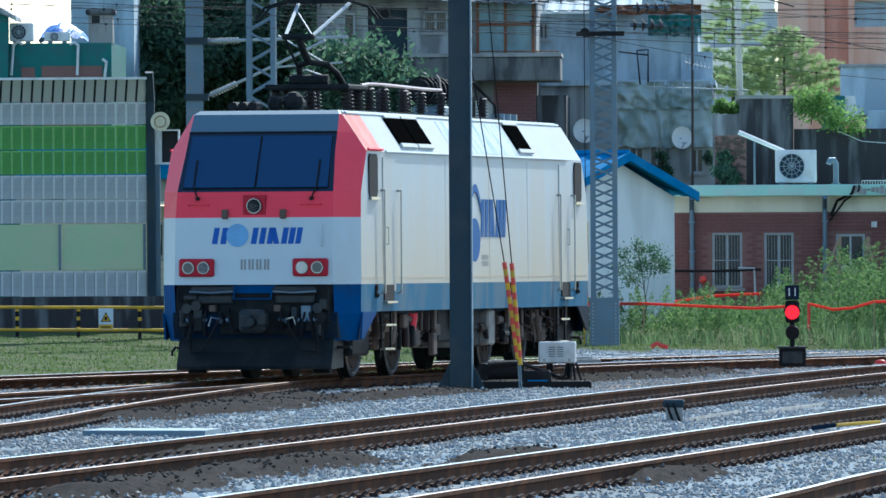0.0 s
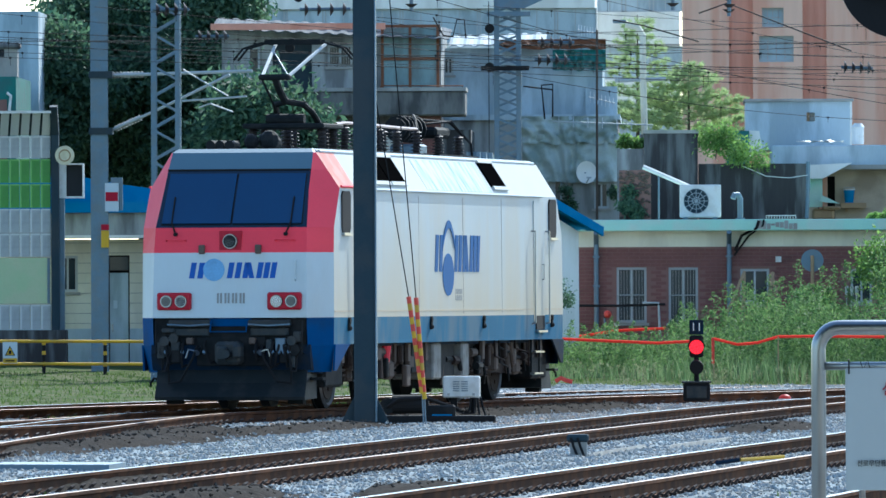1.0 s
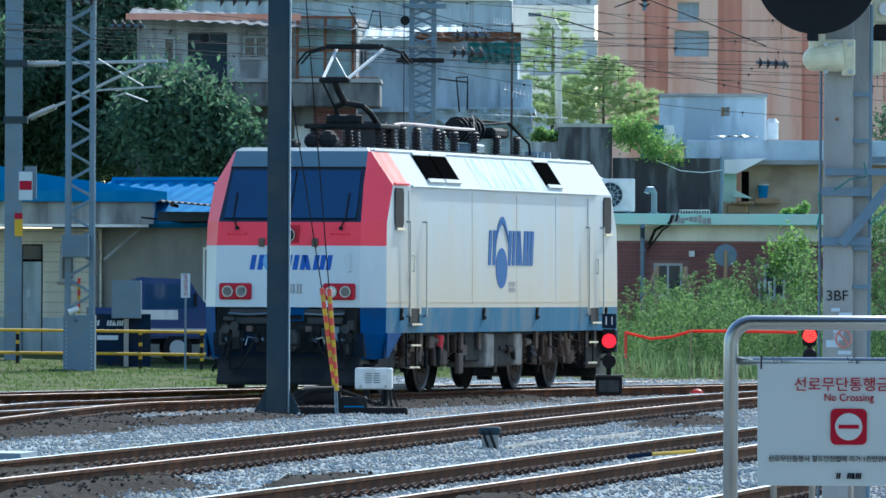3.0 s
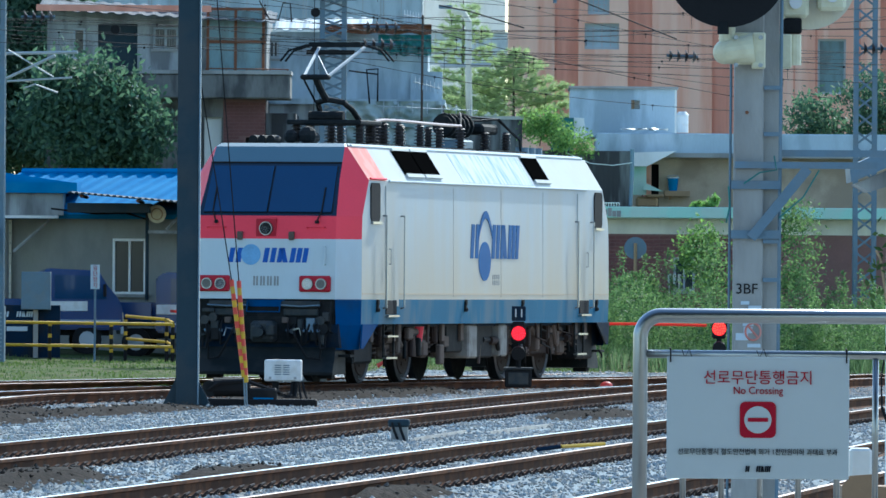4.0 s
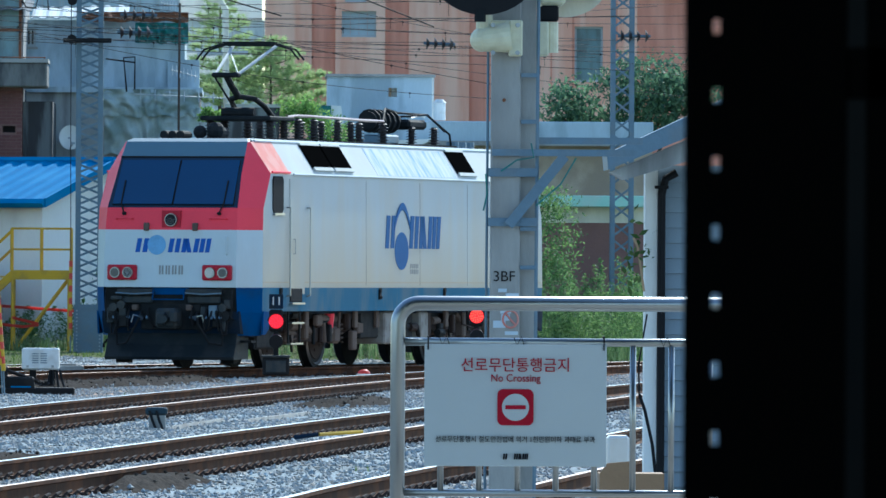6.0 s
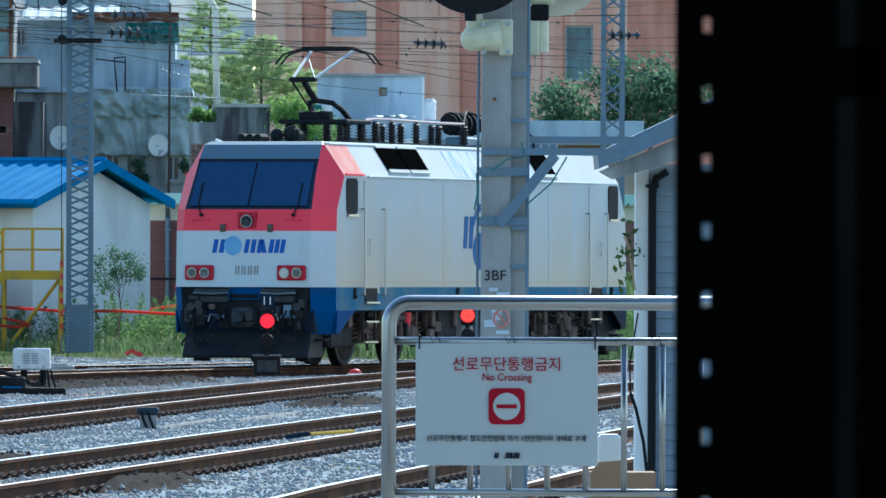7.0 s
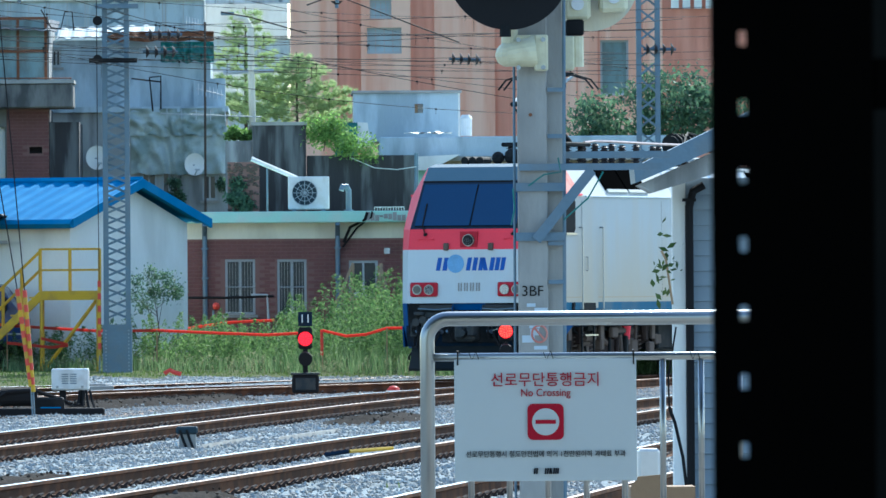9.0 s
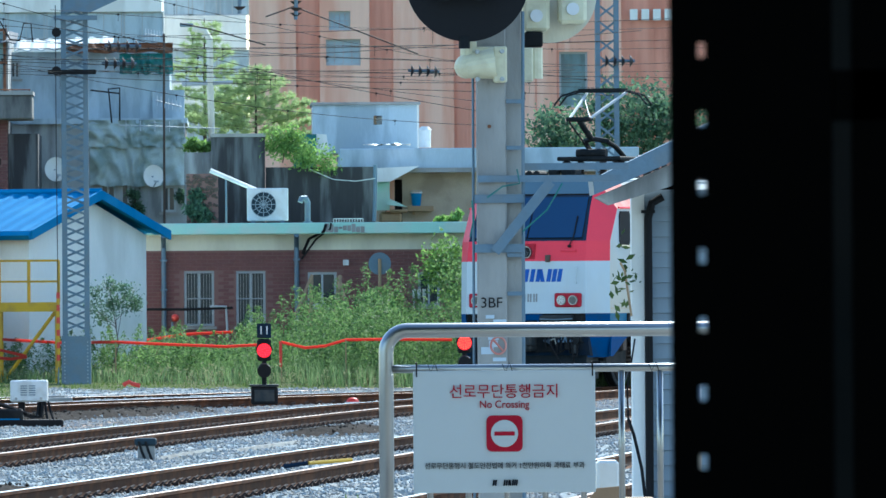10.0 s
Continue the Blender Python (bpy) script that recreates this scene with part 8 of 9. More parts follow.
# ---- platform end in the foreground: fence, sign, signal post, hut, dark upright ----
def platform_fence():
    y = 36.0
    h = thing("platform_fence", "stainless steel tube fence at the platform end", "fence")
    xp, zt = 0.492, 1.596
    R = 0.026
    xe = 2.084
    rad = 0.075
    pts = [(xp, y, 0.42), (xp, y, zt - rad)] + [(xp + rad - rad * math.cos(a), y, zt - rad + rad * math.sin(a)) for a in [i * math.pi / 16 for i in range(1, 9)]] + [(xe, y, zt)]
    part("top_rail", tube(B(), pts, R, 16), "steel", h, "bent stainless top rail and end post", smooth=True)
    zm, zb = 1.460, 0.925
    part("mid_rail", tube(B(), [(xp, y, zm), (xe, y, zm)], R * 0.55, 12), "steel", h, smooth=True)
    part("bottom_rail", tube(B(), [(xp, y, zb), (xe, y, zb)], R * 0.5, 12), "steel", h, smooth=True)
    x = 0.509
    k = 0
    while x < xe:
        if k % 20 != 0:
            part("baluster", tube(B(), [(x, y, zb), (x, y, zm)], R * 0.42, 8), "steel", h, smooth=True)
        x += 0.136
        k += 1
    for x in (xe,):
        part("post", tube(B(), [(x, y, 0.42), (x, y, zt)], R * 0.9, 12), "steel", h, smooth=True)
    s = thing("warning_board", "white no-crossing sign hung on the platform fence", "sign")
    x0, x1, z0, z1 = 0.586, 1.230, 1.021, 1.452
    ys = y - 0.05
    part("board", box(B(), (x0, ys, z0), (x1, ys + 0.006, z1), 0.002), "sign_white", s)
    xm = (x0 + x1) / 2
    px = 0.002
    lettering("korean_heading", "선로무단통행금지", 27 * px, (xm, ys - 0.003, 1.376), 0, "sign_red", s, "dark red Korean heading", squeeze=0.98)
    lettering("english_line", "No Crossing", 19 * px, (xm, ys - 0.003, 1.332), 0, "sign_red", s, "dark red English line", squeeze=0.9)
    lettering("small_print", "선로무단통행시 철도안전법에 의거 1천만원이하 과태료 부과", 12.5 * px, (xm, ys - 0.003, 1.115), 0, "sign_ink", s, "small dark Korean print", squeeze=0.91)
    c = 1.230
    rim = [(xm + sx * 22 * px + 10 * px * math.cos(q), c + sz * 22 * px + 10 * px * math.sin(q)) for sx, sz, q0 in ((1, 1, 0), (-1, 1, 90), (-1, -1, 180), (1, -1, 270))
           for q in [radians(q0 + k * 18) for k in range(6)]]
    sq = part("red_square", slab(B(), rim, ys - 0.006, ys - 0.002, "y"), "sign_red", s)
    part("white_disc", cyl(B(), (xm, ys - 0.010, c), (xm, ys - 0.0065, c), 24 * px, n=32), "sign_white", sq)
    part("red_dash", bx(xm - 18 * px, xm + 18 * px, ys - 0.013, ys - 0.0105, c - 3.5 * px, c + 3.5 * px), "sign_red", sq)
    bars = []
    striped_logo(bars, 44 * px, 17 * px, lambda a, b: (xm - 22 * px + a, ys - 0.002, 1.039 + b))
    for bm in bars:
        part("mark_bar", bm, "sign_ink", s)
    for x in (x0 + 6 * px, x1 - 5 * px):
        part("cable_tie", tube(B(), [(x, ys - 0.004, z1 - 0.02), (x, ys - 0.01, zm + 0.02), (x, y + 0.02, zm + 0.022), (x, y + 0.02, z1 - 0.02)], 0.003, 5), "rubber", s)
    for x in (0.639, 0.903, 1.421):
        part("wire_twist", tube(B(), [(x, y - 0.02, zm + 0.015), (x + 0.01, y - 0.03, zm - 0.012), (x + 0.025, y - 0.03, zm + 0.02), (x + 0.035, y - 0.02, zm - 0.01)], 0.002, 4), "rubber", s)
    p = thing("platform", "grey concrete platform end under the fence", "platform", kind="structure")
    part("slab", bx(-0.4 + xp, 6.0, -6, 37.0, -0.3, 0.42), "concrete", p)
    part("side_slab", bx(-2.5, -0.401 + xp, -70, 20.0, -0.3, 0.418), "concrete", p)
    # Unseen roof, columns and slab, added to cut sky light on fence and sign.
    c = thing("shade_canopy", "unseen steel roof over the viewer, added to shade the fence", "canopy", kind="structure")
    part("roof", bx(-8.0, 9.0, -70, 33.0, 5.2, 5.45), "mast", c)
    for yy in (-8, -24, -40, -56):
        part("column", bx(4.0, 4.3, yy, yy + 0.3, 0.42, 5.2), "mast", c)
    part("lower_slab", bx(-0.4 + xp, 9.0, -70, -6.01, -0.3, 0.42), "concrete", c)
    q = thing("junction_box", "pale grey junction box behind the sign", "equipment box")
    part("case", bx(1.374, 1.461, 40, 40.2, 0.62, 1.066, 0.01), "box_white", q)
    part("stand", bx(1.394, 1.443, 40.05, 40.15, -0.3, 0.62), "galv", q)
    k = thing("cardboard_box", "torn brown cardboard box behind the fence", "box")
    xk, zk = 1.309, 0.937
    part("sides", bx(xk, 1.558, 39, 39.3, 0.42, zk), "carton", k)
    part("flap", slab(B(), [(xk, zk), (xk + 0.12, zk), (xk + 0.15, zk + 0.05), (xk + 0.03, zk + 0.04)], 39.0, 39.02, "y"), "carton", k)


platform_fence()


def signal_post():
    y = 60.0
    h = thing("signal_post", "square concrete signal post with steel arm", "post")
    x0, x1, x2 = 1.364, 1.538, 1.628
    part("column", bx(x0, x1, y, y + 0.2, -0.3, 4.2, 0.008), "concrete", h, "pale weathered concrete column")
    part("rear_column", bx(x1 + 0.002, x2, y + 0.06, y + 0.2, -0.3, 4.2), "concrete", h)
    part("conduit", tube(B(), [(1.336, y + 0.05, -0.3), (1.345, y + 0.05, 3.4)], 0.009, 6), "galv", h)
    part("conduit", tube(B(), [(1.626, y + 0.0, -0.3), (1.639, y + 0.0, 3.4)], 0.012, 6), "galv", h)
    for z in (2.869, 2.595, 1.962, 1.735):
        part("step_plate", bx(x1, x2 + 0.01, y - 0.01, y + 0.02, z - 0.012, z + 0.012), "galv", h)
    for z in (2.295, 2.002):
        part("clamp_band", bx(x0 - 0.015, x2 + 0.01, y - 0.02, y + 0.21, z - 0.025, z + 0.025), "galv", h, "galvanised clamp band")
    za = 2.407
    part("arm", bx(1.366, 2.209, y - 0.05, y - 0.01, za - 0.015, za + 0.025), "galv", h, "grey steel arm")
    part("arm", bx(1.550, 2.267, y + 0.2, y + 0.24, 2.466, 2.506), "galv", h, "grey steel arm")
    bm = B()
    p, q = Vector((1.466, 59.960, 1.982)), Vector((1.798, 59.960, 2.393))
    d = (q - p)
    m = Matrix.Translation((p + q) / 2) @ Matrix.Rotation(-math.atan2(d.z, d.x), 4, "Y")
    box(bm, (-d.length / 2, -0.02, -0.03), (d.length / 2, 0.02, 0.03), m=m)
    part("brace", bm, "galv", h)
    for a in ([(1.330, 59.900, 2.285), (1.339, 59.900, 2.169), (1.318, 59.900, 2.069)], [(1.420, 59.900, 2.301), (1.513, 59.900, 2.367), (1.613, 59.900, 2.383), (1.597, 59.900, 2.467)],
              [(1.628, 59.900, 2.100), (1.772, 59.900, 2.226), (1.863, 59.900, 2.382)]):
        part("green_cable", tube(B(), a, 0.005, 5), "green_paint", h)
    lettering("post_number", "3BF", 0.087, (1.444, y - 0.003, 1.679), 0, "rubber", h)
    rnd = random.Random(2)
    for k in range(7):
        xx = x0 + rnd.uniform(0.01, 0.09)
        zz = 1.336 + k * 0.042
        part("paper_scrap", bx(xx, xx + rnd.uniform(0.04, 0.08), y - 0.003 - 0.0006 * k, y - 0.001, zz, zz + rnd.uniform(0.02, 0.05)), "sign_white", h)
    bm = B()
    cx, cz = 1.483, 1.429
    tube(bm, [(cx + 0.045 * math.cos(i * math.tau / 20), y - 0.008, cz + 0.05 * math.sin(i * math.tau / 20)) for i in range(21)], 0.006, 4)
    tube(bm, [(cx - 0.03, y - 0.008, cz + 0.035), (cx + 0.03, y - 0.008, cz - 0.035)], 0.006, 4)
    part("pink_ring", bm, "pale_red", h, "faded pink ring sticker")
    part("red_dot", cyl(B(), (1.438, y - 0.006, 2.722), (1.438, y - 0.001, 2.722), 0.011, n=10), "rusty", h)
    s = thing("railway_signal", "black round signal head on a cream casting", "signal")
    c = Vector((1.308, 59.700, 3.581))
    R = 0.365
    part("backboard", cyl(B(), c + Vector((0, 0.0, 0)), c + Vector((0, 0.03, 0)), R, n=48), "rubber", s, "round black backboard")
    for dx in (-0.14, 0.07):
        part("hood", cyl(B(), c + Vector((dx, -0.14, -0.06)), c + Vector((dx, -0.001, -0.02)), 0.075, 0.085, 20), "black", s)
        part("lens", cyl(B(), c + Vector((dx, -0.142, -0.062)), c + Vector((dx, -0.145, -0.062)), 0.06, n=18), "glass", s)
    part("neck", cyl(B(), c + Vector((-0.02, 0.02, -R - 0.04)), c + Vector((-0.02, 0.02, -R + 0.03)), 0.035, n=10), "black", s)
    bm = B()
    a, b2, z0, z1 = 1.267, 1.542, 2.978, 3.191
    zc = (z0 + z1) / 2
    cyl(bm, (a + 0.03, y - 0.09, zc - 0.01), (b2 - 0.07, y - 0.09, zc + 0.01), 0.07, 0.095, 20)
    sphere(bm, (a + 0.035, y - 0.09, zc - 0.01), 0.072, 14)
    box(bm, (a + 0.06, y - 0.1, z1 - 0.03), (b2 - 0.07, y - 0.02, z1), 0.006)
    cyl(bm, (a + 0.05, y - 0.07, z1 - 0.06), (a + 0.05, y - 0.07, z1 + 0.03), 0.05, n=14)
    box(bm, (b2 - 0.08, y - 0.14, z0), (b2, y - 0.001, z1), 0.008)
    part("casting", bm, "cream_metal", s, "cream cast bracket")
    for z in (z0 + 0.02, z1 - 0.03):
        for x in (a + 0.1, b2 - 0.03):
            part("bolt", cyl(B(), (x, y - 0.17, z), (x, y - 0.13, z), 0.014, n=8), "steel", s)
    s2 = thing("railway_signal", "pale round signal head seen from behind", "signal")
    c = Vector((1.812, 60.500, 3.508))
    part("backboard", cyl(B(), c + Vector((0, 0.02, 0)), c + Vector((0, 0.05, 0)), 0.282, n=48), "plaster_cream", s2)
    for (q0, q1, r0, r1) in ((1.648, 1.805, 3.288, 3.509), (1.859, 2.026, 3.334, 3.542)):
        b = part("lamp_case", bx(q0, q1, 60.2, 60.5, r0, r1, 0.02), "cream_metal", s2)
        part("cap", cyl(B(), ((q0 + q1) / 2, 60.17, (r0 + r1) / 2 - 0.02), ((q0 + q1) / 2, 60.2, (r0 + r1) / 2 - 0.02), 0.038, n=16), "box_white", b)
    part("gland", bx(1.657, 1.764, 60.2, 60.4, 3.195, 3.285, 0.008), "rubber", s2)
    bm = B()
    box(bm, (x2 - 0.005, 60.1, 2.987), (1.703, 60.3, 3.188), 0.008)
    cyl(bm, (1.713, 60.2, 3.007), (1.713, 60.2, 3.188), 0.05, n=14)
    part("casting", bm, "cream_metal", s2)


signal_post()


def hut():
    y = 66.0
    h = thing("hut", "small white clapboard hut with overhanging eaves", "hut", kind="")
    x0, x1 = 2.500, 4.264
    zt = 2.399
    part("corner_board", bx(x0, x0 + 0.084, y - 0.02, y + 0.2, -0.3, zt, 0.004), "plaster_white", h, "white corner board")
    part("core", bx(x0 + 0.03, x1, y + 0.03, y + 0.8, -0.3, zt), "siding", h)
    z, step = -0.28, 0.099
    bm = B()
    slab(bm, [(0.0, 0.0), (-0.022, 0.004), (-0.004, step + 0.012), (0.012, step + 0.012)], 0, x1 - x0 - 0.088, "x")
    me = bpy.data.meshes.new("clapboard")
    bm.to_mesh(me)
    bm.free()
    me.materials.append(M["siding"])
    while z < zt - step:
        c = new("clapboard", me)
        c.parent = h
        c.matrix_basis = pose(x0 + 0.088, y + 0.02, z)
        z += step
    part("downpipe", tube(B(), [(2.607, y - 0.05, -0.3), (2.607, y - 0.05, zt - 0.18), (2.634, y - 0.05, zt - 0.08), (2.704, y - 0.05, zt - 0.04)], 0.026, 8), "rubber", h, "black downpipe")
    for z in (1.530, 2.263):
        part("pipe_clip", bx(2.563, 2.651, y - 0.085, y - 0.005, z - 0.01, z + 0.01), "rubber", h)
    bm = B()
    xs0, zs0, xs1, zs1 = 2.227, 2.365, 3.125, 2.738
    slab(bm, [(xs0, zs0), (xs1, zs1), (xs1, zs1 + 0.16), (xs0 - 0.01, zs0 + 0.10)], y - 1.0, y - 0.1, "y")
    part("roof", bm, "galv", h, "grey sloping roof edge")
    bm = B()
    slab(bm, [(xs0 + 0.03, zs0 - 0.01), (xs1, zs1 - 0.01), (xs1, zs1 - 0.2), (xs0 + 0.12, zs0 - 0.06)], y - 0.8, y - 0.02, "y")
    part("soffit", bm, "plaster_grey", h, "grey boxed soffit")
    part("cable", tube(B(), [(2.460, 65.700, 0.922), (2.496, 65.700, 0.819), (2.545, 65.700, 0.600), (2.566, 65.700, 0.417)], 0.012, 6), "rubber", h)
    part("cable", tube(B(), [(2.460, 65.700, 0.922), (2.454, 65.700, 1.112), (2.507, 65.700, 1.440)], 0.006, 5), "rubber", h)
    v = thing("dry_vine", "dry vine clinging to the hut corner", "plant")
    part("stem", tube(B(), [(2.490, 65.800, 1.586), (2.469, 65.800, 1.732), (2.448, 65.800, 1.879), (2.419, 65.800, 1.934)], 0.008, 5), "wood", v)
    rng = np.random.default_rng(4)
    leaf_cloud("leaves", np.array((2.444, 65.800, 1.842)) + rng.normal(size=(40, 3)) * (0.05, 0.02, 0.12), 0.03, "grass", v, 3)


hut()


def dark_upright():
    y = 4.0
    h = thing("slotted_upright", "black slotted steel upright close to the lens", "steel upright")
    x0, x1 = 0.169, 0.231
    hx0, hx1 = 0.178, 0.181
    zs = 1.806
    pit = 0.027
    holes = [(hx0, hx1, zs + k * pit - 0.0028, zs + k * pit + 0.0028) for k in range(-10, 5)]
    part("web", pierced(B(), x0, x1, 0.42, 2.2, y, y + 0.003, holes), "void_black", h)
    part("flange", bx(x0, x0 + 0.003, y + 0.0035, y + 0.05, 0.42, 2.2), "void_black", h)
    part("cross_bar", bx(x1 + 0.001, x1 + 0.2, y, y + 0.02, 1.778, 1.798), "void_black", h)
    part("second_web", bx(0.239, 0.239 + 0.4, y + 0.0, y + 0.01, 0.42, 2.2), "void_black", h)
    # Sheet and rails added so the gap beside the upright stays dim.
    p = thing("screen", "dark sheet added to dim the gap beside the upright", "screen")
    part("sheet", bx(x1 - 0.005, x1 + 0.4, y + 0.3, y + 0.31, 0.44, 2.18), "black", p)
    part("top_rail", bx(x1 - 0.005, x1 + 0.4, y + 0.295, y + 0.315, 2.181, 2.21), "void_black", p)
    part("bottom_rail", bx(x1 - 0.005, x1 + 0.4, y + 0.295, y + 0.315, 0.42, 0.439), "void_black", p)


dark_upright()


# ---- trucks under the carport ----
def truck(label, x, y, turn, white_bed, tail=2.9):
    h = thing("pickup_truck", label, "truck", (x, y, bed(x, y)), turn, "works trucks")
    bm = B()
    slab(bm, [(0, 0.55), (1.9, 0.55), (1.9, 1.15), (1.75, 1.25), (1.35, 1.9), (0.2, 1.95), (0.0, 1.8)], 0, 1.6, "y")
    bmesh.ops.bevel(bm, geom=bm.edges[:], offset=0.05, segments=2, affect="EDGES")
    cab = part("cab", bm, "truck_blue", h, "deep blue truck cab")
    part("windscreen", slab(B(), [(1.74, 1.28), (1.36, 1.86), (1.34, 1.86), (1.72, 1.28)], 0.12, 1.48, "y"), "glass", cab)
    part("side_window", slab(B(), [(0.35, 1.25), (1.55, 1.25), (1.25, 1.78), (0.35, 1.8)], -0.012, 0.01, "y"), "glass", cab)
    part("side_stripe", slab(B(), [(0.02, 0.98), (1.1, 0.98), (1.1, 1.2), (0.02, 1.2)], -0.014, 0.01, "y"), "box_white", cab, "cream stripe along the cab")
    part("side_trim", slab(B(), [(0.0, 0.74), (1.86, 0.74), (1.86, 0.78), (0.0, 0.78)], -0.018, 0.01, "y"), "frame_grey", cab)
    part("rear_window", bx(-0.012, 0.01, 0.2, 1.4, 1.3, 1.8), "glass", cab)
    b = part("load_bed", bx(-tail, -0.08, 0, 1.6, 0.7, 0.85), "navy", h)
    for lo, hi in (((-tail, 0.0), (-0.1, 0.05)), ((-tail, 1.55), (-0.1, 1.6)), ((-tail - 0.05, 0.0), (-tail, 1.6))):
        part("side_board", bx(lo[0], hi[0], lo[1], hi[1], 0.852, 1.25), "white" if white_bed else "truck_blue", b)
    part("chassis", bx(0.1 - tail, 1.7, 0.3, 1.3, 0.42, 0.65), "black", h)
    for wx in (0.35 - tail, 1.1):
        for wy in (0.12, 1.48):
            w = part("wheel", cyl(B(), (wx, wy - 0.1, 0.33), (wx, wy + 0.1, 0.33), 0.33, n=20), "rubber", h)
            part("rim", cyl(B(), (wx, wy - 0.112, 0.33), (wx, wy - 0.1, 0.33), 0.19, n=14), "frame_grey", w)
    for yy in (0.1, 1.35):
        part("tail_lamp", bx(-tail - 0.07, -tail - 0.04, yy, yy + 0.18, 0.72, 0.83), "stripe_red", h)
        part("head_lamp", bx(1.89, 1.93, yy, yy + 0.2, 0.75, 0.95), "lens", h)
    part("plate", bx(-tail - 0.07, -tail - 0.055, 0.55, 1.05, 0.72, 0.82), "yellow", h, "yellow plate with plain bars")
    part("bumper", bx(1.86, 1.96, 0.02, 1.58, 0.45, 0.62, 0.02), "frame_grey", h)
    part("mirror", bx(1.45, 1.52, -0.2, -0.08, 1.3, 1.6, 0.02), "rubber", cab)
    h.matrix_basis = h.matrix_basis @ Matrix.Diagonal((0.85, 0.85, 0.85, 1))
    return h


truck("deep blue works truck with a cream stripe behind the railing", -8.95, 196.8, 6, False, 0.85)
truck("blue works truck parked before the beige wall", -6.75, 198.3, -4, False, 0.8)


def carport_things():
    s = thing("notice_post", "grey notice box on a post behind the railing", "notice box")
    x0, x1, z0, z1 = -9.198, -8.636, 1.121, 1.846
    part("box", bx(x0, x1, 194.6, 194.9, z0, z1, 0.01), "galv", s)
    part("post", bx((x0 + x1) / 2 - 0.05, (x0 + x1) / 2 + 0.04, 194.7, 194.8, 0.0, z0), "concrete", s)
    k = thing("stop_board", "white post board with red Korean letters", "sign")
    x0, x1, z0, z1 = -7.807, -7.635, 1.526, 1.987
    part("board", bx(x0, x1, 193.0, 193.02, z0, z1), "sign_white", k)
    for i, ch in enumerate("지정단일"):
        lettering("letter", ch, 0.105, ((x0 + x1) / 2, 192.994, z0 + 0.065 + i * 0.11), 0, "sign_red", k)
    part("post", bx((x0 + x1) / 2 - 0.02, (x0 + x1) / 2 + 0.02, 193.03, 193.07, 0.0, z1), "galv", k)
    # Tailgate of a parked truck, made as a plain standing board.
    w = thing("tailgate_board", "dark blue truck tailgate with a white mark, built as a board", "sign")
    x0, x1, z0, z1 = -9.561, -8.457, 0.341, 1.207
    part("board", bx(x0, x1, 194.8, 194.86, 0.05, z1), "navy", w)
    bars = []
    striped_logo(bars, 0.55, 0.17, lambda a, b: (x0 + 0.02 + a, 194.795, 0.947 + b))
    for bm in bars:
        part("mark_bar", bm, "sign_white", w)
    part("bars", bx(x0 + 0.08, x0 + 0.48, 194.785, 194.795, 0.709, 0.796), "sign_white", w)


carport_things()


def wall_speaker():
    s = thing("loudspeaker", "round cream loudspeaker on the beige wall", "loudspeaker")
    c = Vector((-6.78, 199.6, 3.0))
    part("horn", cyl(B(), c, c + Vector((0, 0.22, 0)), 0.18, 0.07, 20), "cream_metal", s)
    part("ring", tube(B(), [c + Vector((0.11 * math.cos(i * math.tau / 16), -0.01, 0.11 * math.sin(i * math.tau / 16))) for i in range(17)], 0.012, 5), "wood", s)
    part("bracket", tube(B(), [c + Vector((0, 0.2, 0)), c + Vector((0.05, 0.5, 0))], 0.02, 6), "mast", s)


wall_speaker()


# ---- growth: trees, vines, weeds, grass ----
def lumps_from(rng, spots, y, dy, r):
    return [(x, y + rng.uniform(-dy, dy), z, r * rng.uniform(0.7, 1.3), r, r * rng.uniform(0.6, 1.0)) for x, z in spots]


rng = np.random.default_rng(12)
# broad dark trees behind the station building
spots = [(-14.039, 6.892), (-14.419, 5.858), (-13.512, 4.961), (-12.753, 7.415), (-12.616, 5.998), (-12.222, 4.840), (-13.659, 8.054)]
tree("dense dark green broadleaf tree behind the buildings", (-13.368, 233, 0.5), lumps_from(rng, spots, 232, 0.8, 0.95), 0.08, "leaf_dark", 1, 1000, 46, 0.22, 0.2)
spots = [(-10.905, 8.042), (-11.283, 6.885), (-10.382, 6.377), (-11.404, 5.601), (-10.266, 8.431), (-10.630, 4.964), (-12.062, 8.292)]
tree("tall dark green broadleaf tree beside the mast", (-10.872, 232, 0.5), lumps_from(rng, spots, 231, 0.8, 0.95), 0.085, "leaf_dark", 2, 1000, 46, 0.22, 0.2)
spots = [(-9.090, 5.764), (-8.481, 5.404), (-7.992, 4.921), (-9.084, 4.793), (-9.572, 5.276), (-8.354, 4.555)]
tree("rounded green tree in front of the grey house", (-8.827, 218.9, 0.5), lumps_from(rng, spots, 218.5, 0.5, 0.72), 0.085, "leaf_dark", 3, 380, 40, 0.24, 0.15)
spots = [(-14.682, 6.919), (-14.368, 6.282), (-14.751, 6.029), (-14.109, 7.171), (-13.476, 6.531), (-14.246, 5.390)]
tree("dark green tree beside the teal house", (-14.388, 229.5, 0.5), lumps_from(rng, spots, 229, 0.5, 0.8), 0.085, "leaf_dark", 4, 600, 44, 0.2, 0.15)
# two airy pines: whorls of rising boughs, each ending in tufts of needles


